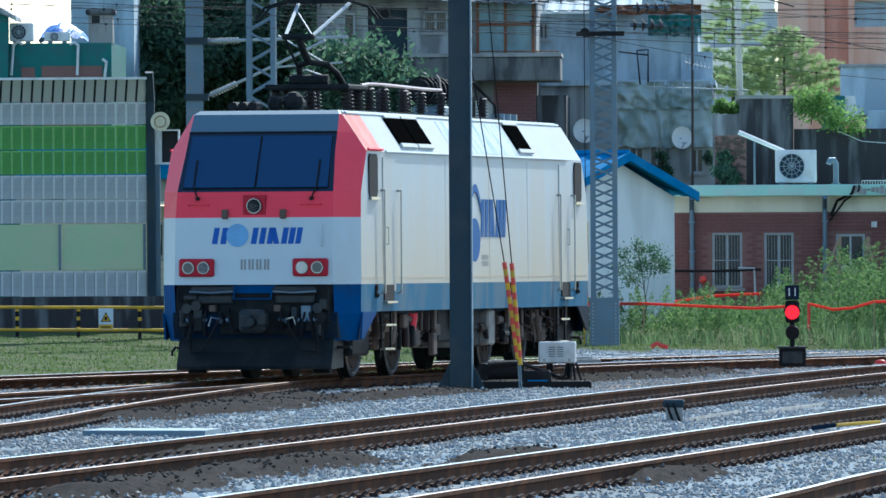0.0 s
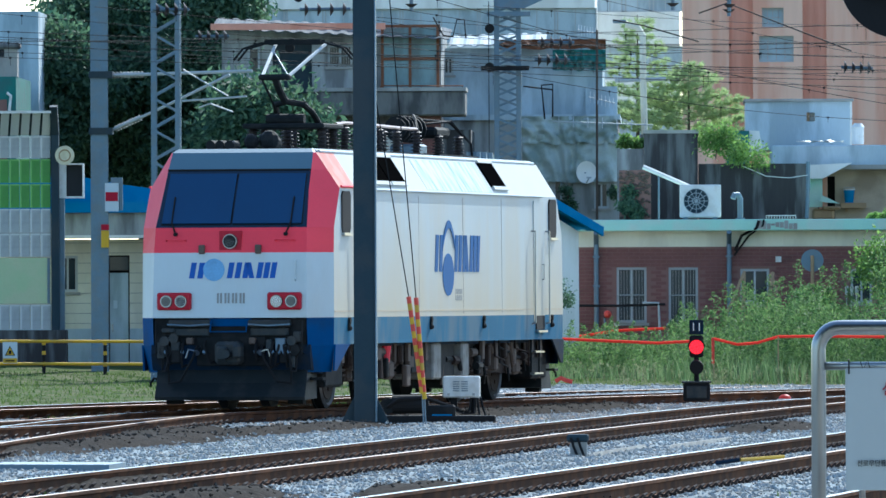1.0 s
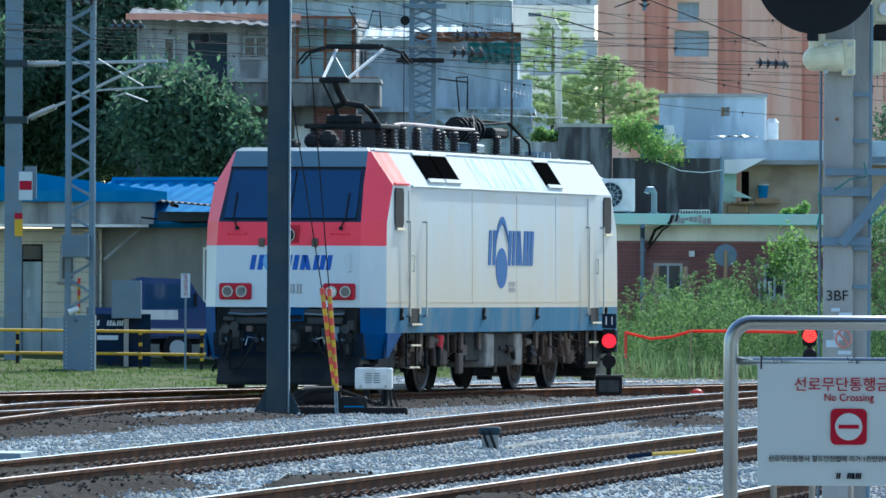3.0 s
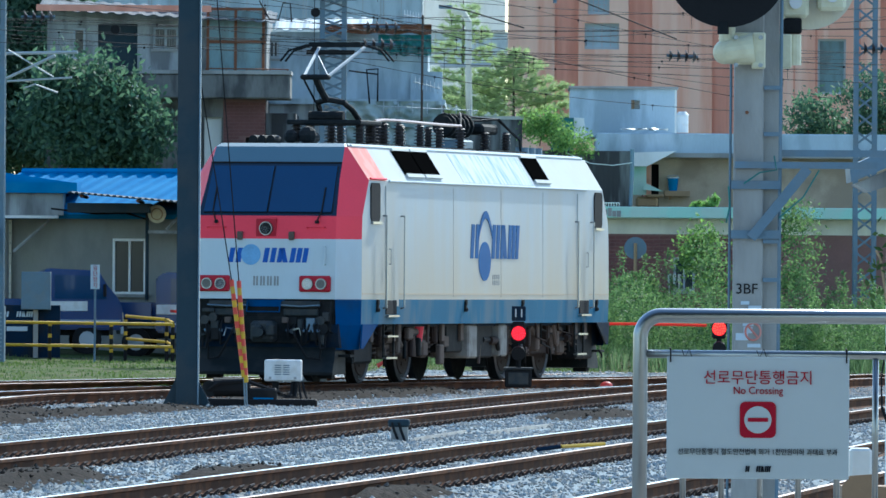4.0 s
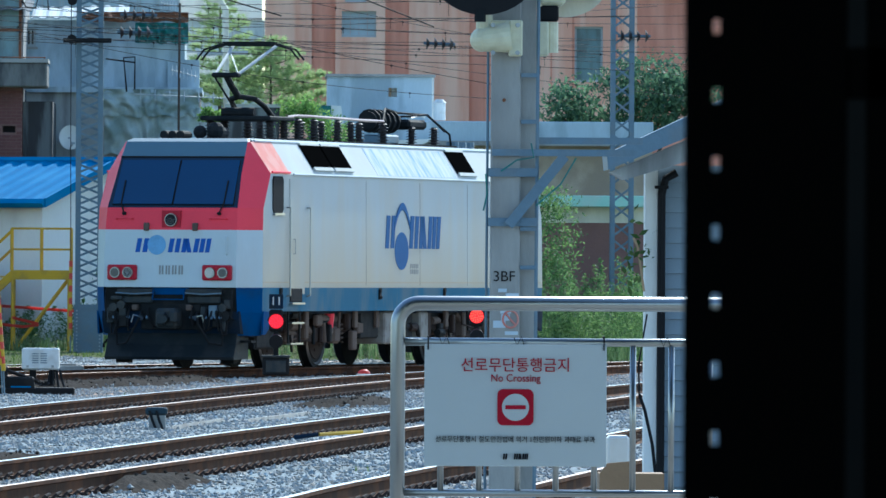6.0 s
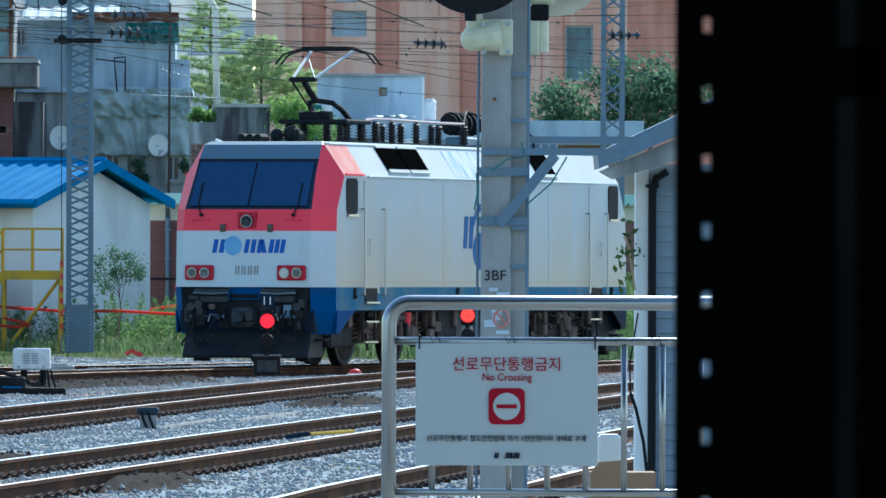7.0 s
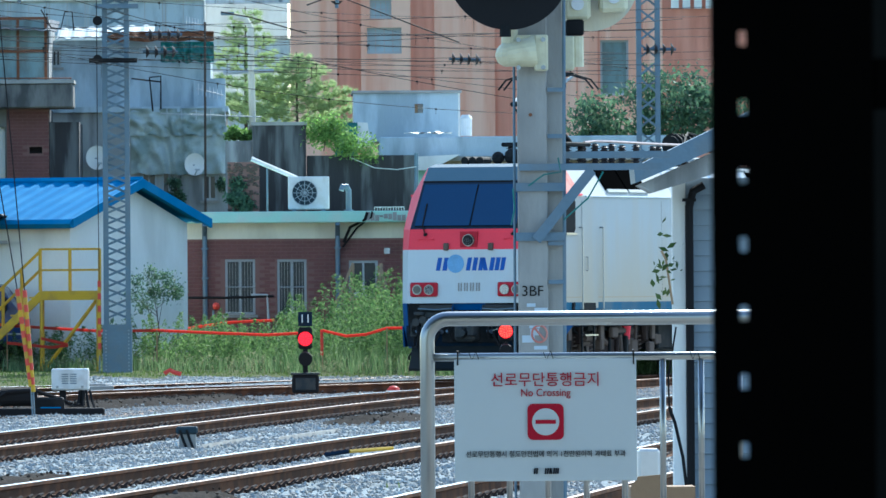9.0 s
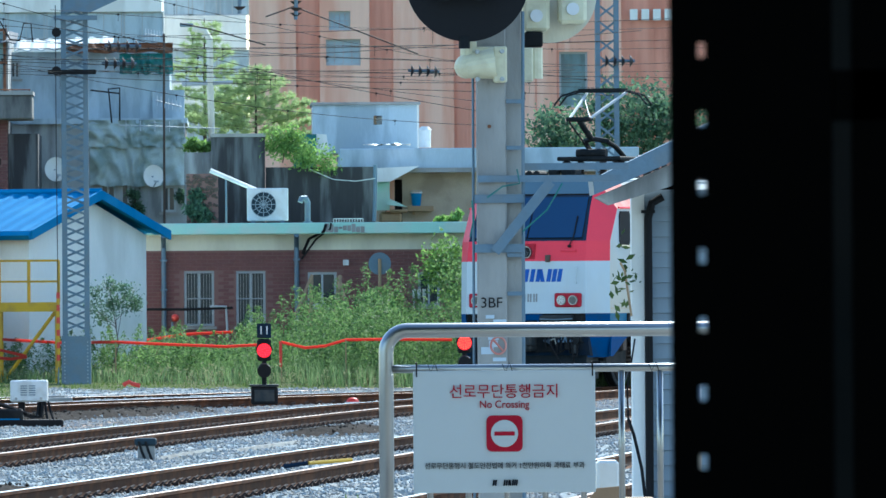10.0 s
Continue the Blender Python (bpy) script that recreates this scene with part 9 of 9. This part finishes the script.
def pine(label, foot, top, boughs, seed, needles=36):
    t = thing("pine_tree", label, "tree")
    rg = np.random.default_rng(seed)
    F, T = Vector(foot), Vector(top)
    part("trunk", cyl(B(), F, T, 0.10, 0.01, 8), "bark", t)
    spots, axes = [], []
    for z, reach, side in boughs:
        k = (z - F.z) / (T.z - F.z)
        root = F.lerp(T, min(0.98, k))
        yaw = rg.uniform(-0.7, 0.7) + (0 if side > 0 else math.pi)
        d = Vector((math.cos(yaw), math.sin(yaw) * 0.8, 0))
        tip = root + d * reach + Vector((0, 0, reach * rg.uniform(0.08, 0.3)))
        mid = root.lerp(tip, 0.5) - Vector((0, 0, reach * 0.04))
        part("limb", tube(B(), [root, mid, tip], 0.009, 5), "bark", t)
        for q in np.linspace(0.12, 1.0, max(4, int(reach * 9))):
            p = root.lerp(mid, q * 2) if q < 0.5 else mid.lerp(tip, q * 2 - 1)
            for j in range(5):
                o = Vector(rg.normal(size=3) * (0.13, 0.15, 0.05)) * (1.2 - 0.6 * q)
                c = p + o
                spread = rg.normal(size=(needles, 3)) * (0.7, 0.7, 0.4) + (d.x * 0.5, d.y * 0.5, 0.65)
                spread /= np.linalg.norm(spread, axis=1)[:, None]
                spots.append(np.tile(np.array(c), (needles, 1)) + rg.normal(size=(needles, 3)) * 0.02)
                axes.append(spread)
    c, a = np.concatenate(spots), np.concatenate(axes)
    n = len(c)
    w = np.cross(a, rg.normal(size=(n, 3)))
    w /= np.linalg.norm(w, axis=1)[:, None] + 1e-9
    ln = rg.uniform(0.06, 0.12, n)[:, None]
    v = np.stack([c - w * 0.0055, c + w * 0.0055, c + a * ln], 1).reshape(-1, 3)
    me = bpy.data.meshes.new("needles")
    me.from_pydata(v.tolist(), [], np.arange(3 * n).reshape(-1, 3).tolist())
    me.materials.append(M["leaf_pine"])
    ob = new("needles", me)
    ob.parent = t


rg5 = random.Random(8)
pine("sunlit airy pine tree behind the roofs", (0.25, 236.3, 0.5), (0.24, 236.2, 7.2),
     [(7.0 - 0.052 * i, 0.22 + (0.062 if i % 2 == 0 else 0.064) * i * rg5.uniform(0.6, 1.05), 1 if i % 2 == 0 else -1) for i in range(31)], 5)
pine("tall thin pine tree beside the lamp pole", (-0.95, 238.0, 0.5), (-0.95, 238.0, 8.3),
     [(8.1 - 0.10 * i, 0.25 + 0.045 * i * rg5.uniform(0.5, 1.1), 1 if i % 2 == 0 else -1) for i in range(25)], 6)
# trees at the far side of the signal post
spots = [(7.443, 5.779), (8.151, 5.845), (9.430, 6.332), (9.998, 6.611), (10.134, 5.761), (9.142, 5.626), (10.846, 6.322), (8.146, 5.066)]
tree("green roadside tree behind the slender mast", (9.122, 255.5, 0.5), lumps_from(rng, spots, 255, 0.6, 0.75), 0.075, "leaf_dark", 6, 230, 36, 0.18, 0.14)
spots = [(4.228, 2.383), (4.005, 2.043), (5.806, 2.510), (5.688, 3.073), (5.923, 1.947), (4.346, 1.708), (5.587, 1.719)]
tree("young light green tree by the brick building", (5.029, 203.4, 0.3), lumps_from(rng, spots, 203, 0.3, 0.40), 0.04, "plume", 7, 150, 28, 0.15, 0.05)
spots = [(4.125, 2.711), (3.952, 2.258), (4.176, 1.804), (3.841, 2.599)]
tree("fresh green shrub against the brick wall", (4.113, 204.2, 0.2), lumps_from(rng, spots, 204, 0.2, 0.30), 0.05, "leaf_mid", 8, 80, 20, 0.11, 0.03)
spots = [(-2.656, 1.957), (-2.910, 1.870), (-2.360, 1.899), (-2.989, 1.574), (-2.548, 1.626), (-2.218, 1.624), (-2.770, 1.407)]
tree("dark spreading sapling by the white house", (-2.699, 198.1, 0.1), lumps_from(rng, spots, 198, 0.12, 0.15), 0.032, "leaf_dark", 9, 95, 20, 0.07, 0.018)


def bush(label, spots, y, r, leaf, material, seed, n=60):
    rg = np.random.default_rng(seed)
    h = thing("shrub", label, "shrub")
    lm = lumps_from(rg, spots, y, 0.2, r)
    for l in lm[:4]:
        part("stem", tube(B(), [(l[0], l[1], l[2] - r * 1.2), (l[0] + 0.05, l[1], l[2])], 0.012, 5), "bark", h)
    leaf_cloud("leaves", in_clumps(rg, lm, n, r * 0.3, 22), leaf, material, h, seed)


bush("green shrubs spilling over the dark wall", [(0.771, 4.882), (1.243, 4.725), (1.715, 4.604), (1.009, 5.082), (0.536, 5.026)], 212.9, 0.26, 0.035, "leaf_mid", 21, 200)
bush("leafy vine hanging beside the tarpaulin", [(-2.465, 4.047), (-2.442, 3.735), (-1.378, 4.040)], 224.9, 0.16, 0.05, "leaf_dark", 22, 50)
bush("vine over the rubble wall", [(-1.002, 3.899), (-1.063, 3.605), (-0.888, 3.428)], 211.5, 0.17, 0.05, "leaf_dark", 23, 60)
bush("low green plants behind the wall", [(-1.127, 4.961), (-0.889, 4.912)], 214.2, 0.14, 0.05, "leaf_mid", 24, 40)
bush("green plants on the flat roof", [(4.326, 3.400), (4.210, 3.308), (3.979, 3.287)], 208.3, 0.12, 0.05, "leaf_mid", 25, 40)


def blades(name, label, n, where, height, width, material, seed):
    """Upright stems and blades, each a narrow bent strip."""
    rg = np.random.default_rng(seed)
    base = where(rg, n)
    n = len(base)
    a = rg.uniform(0, math.tau, n)
    hgt = height(rg, base) * rg.uniform(0.5, 1.15, n)
    d = np.stack([np.cos(a), np.sin(a), np.zeros(n)], 1)
    lean = rg.normal(size=(n, 2)) * 0.22
    w = width * rg.uniform(0.5, 1.3, n)[:, None]
    mid = base + np.stack([lean[:, 0] * hgt * 0.4, lean[:, 1] * hgt * 0.4, hgt * 0.55], 1)
    tip = base + np.stack([lean[:, 0] * hgt, lean[:, 1] * hgt, hgt], 1)
    v = np.stack([base - d * w, base + d * w, mid + d * w * 0.8, mid - d * w * 0.8, tip], 1).reshape(-1, 3)
    i = np.arange(n)[:, None] * 5
    me = bpy.data.meshes.new(name)
    me.from_pydata(v.tolist(), [], np.concatenate([i + 0, i + 1, i + 2, i + 3], 1).tolist() + np.concatenate([i + 3, i + 2, i + 4], 1).tolist())
    me.materials.append(M[material])
    return tagged(new(name, me), label, "vegetation", kind="stuff")


def on_bed(x, y):
    return np.stack([x, y, np.array([bed(a, b) - 0.01 for a, b in zip(x, y)])], 1)


def weed_area(rg, n):
    x = rg.uniform(-5.495, 9.168, n)
    y = rg.uniform(195.2, 206.4, n)
    keep = (y > 193 + 0.28 * (x + 4)) & (noise_mask(x, y, 0.7) > -0.25)
    return on_bed(x[keep], y[keep])


def noise_mask(x, y, f):
    return np.array([noise.noise((a * f, b * f, 7)) for a, b in zip(x, y)])


def weed_height(rg, p):
    right = np.clip((p[:, 0] - -1.523) / 2.5, 0, 1)
    return 0.30 + 0.25 * right + 0.35 * np.clip(noise_mask(p[:, 0], p[:, 1], 1.1), 0, 1)


blades("tall_weeds", "tall pale green weeds along the bank", 15000, weed_area, weed_height, 0.008, "weed", 31)


def plumes(name, label, n, xr, yr, height, leaf, material, seed, slim=0.13, dense=95):
    """Tall soft weeds: upright plumes of small narrow leaves round a stem."""
    rg = np.random.default_rng(seed)
    out = []
    for a, b in zip(rg.uniform(*xr, n), rg.uniform(*yr, n)):
        hgt = height(a, b) * rg.uniform(0.6, 1.2)
        if hgt < 0.15:
            continue
        k = int(18 + dense * hgt)
        t = rg.uniform(0.08, 1, k)
        lx, ly = rg.normal(size=2) * 0.12
        r = slim * (0.35 + hgt * 0.5) * np.sin(np.pi * np.clip(0.25 + 0.72 * t, 0, 1))
        out.append(np.stack([a + lx * t * t + rg.normal(size=k) * r, b + ly * t * t + rg.normal(size=k) * r, bed(a, b) + t * hgt], 1))
    ob = leaf_cloud(name, np.concatenate(out), leaf, material, None, seed + 1, 1.6)
    tagged(ob, label, "vegetation", kind="stuff")


def plume_height(a, b):
    right = min(1, max(0, (a - -0.634) / 1.6))
    wave = noise.noise((a * 1.1, b * 0.5, 5)) + 0.5 * noise.noise((a * 3.1, b * 1.3, 2))
    return 0.68 + 0.60 * right + (0.6 + 0.45 * right) * wave


plumes("soft_weeds", "tangle of tall soft green weeds before the brick wall", 1150, (-5.551, 8.040), (198.0, 205.3), plume_height, 0.024, "plume", 33, 0.13, 150)
plumes("seed_grass", "pale seed heads among the weeds", 420, (-5.495, 5.143), (196.0, 200.0), lambda a, b: 0.3 + 0.2 * noise.noise((a * 2, b, 3)), 0.016, "straw", 41, 0.10, 40)
plumes("broad_weeds", "broad-leaved bright green weeds in the thicket", 110, (1.379, 4.093), (200.5, 205.0), lambda a, b: 0.95 + 0.35 * noise.noise((a * 2, b, 8)), 0.038, "plume", 43, 0.22, 90)
plumes("thicket", "dense bushy weeds between signal and wall", 34, (1.716, 3.191), (201.5, 204.6), lambda a, b: 1.5 + 0.4 * noise.noise((a * 2, b, 8)), 0.04, "plume", 45, 0.26, 170)


def grass_area(rg, n):
    x = rg.uniform(-22, 8, n)
    y = rg.uniform(150, 196, n)
    g = np.array([grown(a, b) for a, b in zip(x, y)]) & (noise_mask(x, y, 0.6) > -0.35)
    return on_bed(x[g], y[g])


blades("grass", "short sunlit grass on the bank", 60000, grass_area, lambda rg, p: 0.05 + 0.06 * np.clip(noise_mask(p[:, 0], p[:, 1], 0.8), 0, 1), 0.012, "grass", 35)


def spare_tufts(rg, n):
    x = rg.uniform(-9, 6, n)
    y = rg.uniform(90, 178, n)
    keep = noise_mask(x, y, 0.45) > 0.52
    return on_bed(x[keep], y[keep])


blades("grass", "small tufts of grass between the stones", 5000, spare_tufts, lambda rg, p: 0.08 + 0 * p[:, 0], 0.008, "grass", 36)


def tape():
    h = thing("barrier_tape", "sagging red barrier tape on thin stakes in the weeds", "barrier tape")
    for pts in ([(-6.424, 197.000, 1.105), (-4.784, 197.000, 0.974), (-3.635, 197.000, 0.900), (-2.540, 197.000, 0.904), (-1.282, 197.000, 0.841), (-0.407, 197.000, 0.802), (0.359, 197.000, 0.840)],
                [(0.666, 197.000, 0.882), (1.125, 197.000, 0.769), (1.508, 197.000, 0.800), (1.914, 197.000, 0.917), (2.658, 197.000, 0.923), (3.972, 197.000, 0.903)],
                [(-4.761, 196.000, 0.771), (-4.239, 196.000, 0.647)], [(-5.415, 196.000, 0.688), (-4.544, 196.000, 0.595), (-4.239, 196.000, 0.636)],
                [(-2.110, 203.000, 0.898), (-1.207, 203.000, 1.028), (-0.282, 203.000, 1.066)]):
        bm = B()
        q = [Vector(p) for p in pts]
        rows = [(bm.verts.new(p + Vector((0, 0, 0.03))), bm.verts.new(p - Vector((0, -0.02, 0.026)))) for p in q]
        back = [(bm.verts.new(p + Vector((0, 0.008, 0.02))), bm.verts.new(p - Vector((0, -0.028, 0.02)))) for p in q]
        for r in (rows, back):
            for a, b in zip(r, r[1:]):
                bm.faces.new((a[0], b[0], b[1], a[1]))
        part("strip", bm, "orange_tape", h)
    for p in ((0.359, 197.000, 0.818), (0.666, 197.000, 0.838), (1.914, 197.000, 0.895), (-2.541, 197.000, 0.882), (-5.440, 197.000, 0.989)):
        part("stake", tube(B(), [(p[0], p[1], bed(p[0], p[1]) - 0.05), (p[0], p[1], p[2] + 0.03)], 0.014, 5), "wood", h)
    part("hanging_end", bx(0.623, 0.678, 196.96, 196.97, 0.401, 0.904), "orange_tape", h)
    g = thing("guy_guard", "striped guard beside the lattice mast", "guy wire", group="guy wires")
    A, Bv = Vector((-3.586, 193.600, 0.452)), Vector((-3.587, 193.600, 1.872))
    for i in range(12):
        part("guard_band", cyl(B(), A.lerp(Bv, i / 12), A.lerp(Bv, (i + 1) / 12), 0.035, n=10), "stripe_red" if i % 2 else "yellow", g)
    part("anchor_rod", tube(B(), [A, A - Vector((0, 0, 0.4))], 0.014, 5), "galv", g)
    part("wire", tube(B(), [Bv, (-3.603, 193.600, 4.217), (-3.604, 193.600, 7.336)], 0.008, 5), "rubber", g)


tape()


def by_the_wall():
    m = thing("traffic_mirror", "round road mirror seen from behind, on an overgrown post", "mirror")
    c = Vector((2.673, 204.000, 2.415))
    part("disc", cyl(B(), c, c + Vector((0, 0.06, 0)), 0.225, n=28), "galv", m)
    part("post", tube(B(), [(c.x, c.y - 0.03, 0.1), (c.x, c.y - 0.03, c.z + 0.1)], 0.035, 7), "wood", m)
    t = thing("timber_props", "leaning weathered timbers by the barred window", "timber")
    for a, b in (((1.042, 205.500, 1.540), (1.323, 205.800, 2.201)), ((1.293, 205.500, 1.482), (1.311, 205.800, 2.167)), ((1.808, 205.500, 1.649), (1.894, 205.800, 2.186)), ((2.002, 205.500, 1.648), (1.871, 205.800, 2.141))):
        A, Bv = Vector(a), Vector(b)
        A = A + (A - Bv) * 0.6
        part("timber", cyl(B(), A, Bv, 0.04, n=4), "wood", t)
    p = thing("valve_post", "red capped valve on a grey pipe run", "valve")
    part("pipe", tube(B(), [(-2.070, 205.000, 1.528), (-1.216, 205.000, 1.522), (-0.281, 205.000, 1.550)], 0.03, 6), "rubber", p)
    part("grey_pipe", tube(B(), [(-0.737, 205.000, 1.576), (-0.418, 205.000, 1.574), (-0.388, 205.000, 0.924)], 0.03, 6), "frame_grey", p)
    part("cap", sphere(B(), (-1.444, 205.000, 1.353), 0.08, 8), "stripe_red", p)
    part("stem", tube(B(), [(-1.502, 205.000, 1.273), (-1.504, 205, 0.1)], 0.025, 6), "galv", p)
    s = thing("white_chair", "white plastic seats among the weeds", "seat")
    for k in range(3):
        q = Vector((3.326, 204.000, 1.809)) + Vector((0.1 * k, 0, 0.0))
        part("back", box(B(), (q.x, q.y, q.z - 0.08), (q.x + 0.07, q.y + 0.03, q.z + 0.09), 0.01), "box_white", s)
        part("leg", tube(B(), [(q.x + 0.03, q.y, 0.1), (q.x + 0.03, q.y, q.z - 0.06)], 0.015, 5), "box_white", s)


by_the_wall()


# ---- loose stones over the ballast ----
def crushed(name, label, n, seed, sizes, material, keep):
    """Angular stones lying on the bed wherever keep(x, y) holds, clear of the rails."""
    rg = np.random.default_rng(seed)
    y = np.sqrt(rg.uniform(70 ** 2, 197 ** 2, n))
    x = rg.uniform(-0.082, 0.055, n) * y + rg.normal(size=n) * 0.2
    ok = np.array([not grown(a, b) and keep(a, b) for a, b in zip(x, y)])
    for pts in (TRACK_A, TRACK_B, TRACK_C, TRACK_D, TRACK_F, TRACK_E):
        ln = smooth_line(pts, 1.0)
        lx, ly = np.array([p.x for p in ln]), np.array([p.y for p in ln])
        o = np.argsort(ly)
        off = x - np.interp(y, ly[o], lx[o])
        for s in (-0.76, 0.76):
            ok &= np.abs(off - s) > 0.16
    x, y = x[ok], y[ok]
    n = len(x)
    c = np.stack([x, y, np.array([bed(a, b) for a, b in zip(x, y)]) + 0.012], 1)
    s = rg.uniform(*sizes, n)
    unit = np.array([(1, 0, 0), (0, 1, 0), (-1, 0, 0), (0, -1, 0), (0, 0, 1), (0, 0, -1)], float)
    v = unit[None] * rg.uniform(0.6, 1.3, (n, 6, 1)) + rg.normal(size=(n, 6, 3)) * 0.22
    v[:, :, 2] *= 0.75
    v = c[:, None, :] + v * s[:, None, None]
    tri = np.array([(0, 1, 4), (1, 2, 4), (2, 3, 4), (3, 0, 4), (1, 0, 5), (2, 1, 5), (3, 2, 5), (0, 3, 5)])
    f = (tri[None] + np.arange(n)[:, None, None] * 6).reshape(-1, 3)
    me = bpy.data.meshes.new(name)
    me.from_pydata(v.reshape(-1, 3).tolist(), [], f.tolist())
    me.materials.append(material)
    tagged(new(name, me), label, "ballast", kind="stuff")


def stones():
    m = mat("loose_stone", (0.4, 0.41, 0.42), 0.95, bump=0.2, spec=0.1)
    nd, ln = m.node_tree.nodes, m.node_tree.links
    g, r = nd.new("ShaderNodeNewGeometry"), nd.new("ShaderNodeValToRGB")
    r.color_ramp.elements[0].color, r.color_ramp.elements[1].color = (0.25, 0.29, 0.31, 1), (0.46, 0.52, 0.545, 1)
    e = r.color_ramp.elements.new(0.9)
    e.color = (0.42, 0.38, 0.33, 1)
    ln.new(g.outputs["Random Per Island"], r.inputs[0])
    ln.new(r.outputs[0], nd["Principled BSDF"].inputs["Base Color"])
    crushed("loose_stones", "loose grey crushed ballast stones", 105000, 50, (0.013, 0.03), m, lambda a, b: heap(a, b) < 0.2)
    crushed("dirt_clods", "dark oily clods and stones among the tracks", 30000, 51, (0.012, 0.03), M["clod"], oily)


stones()


def motions():
    """The locomotive backs away along its curved track, wheels rolling."""
    walk(LOCO, [(t, pose(x, y, 0, 0, 0, -a)) for t, x, y, a in LOCO_ROWS])
    ts = np.array([r[0] for r in LOCO_ROWS])
    xs, yy = np.array([r[1] for r in LOCO_ROWS]), np.array([r[2] for r in LOCO_ROWS])
    run = np.concatenate([[0], np.cumsum(np.hypot(np.diff(xs), np.diff(yy)))])
    for wheel, y in WHEELS:
        walk(wheel, [(k / 10, pose(0, y, 0.6, -math.degrees(np.interp(k / 10, ts, run) / 0.6), 0, 0)) for k in range(101)])


motions()
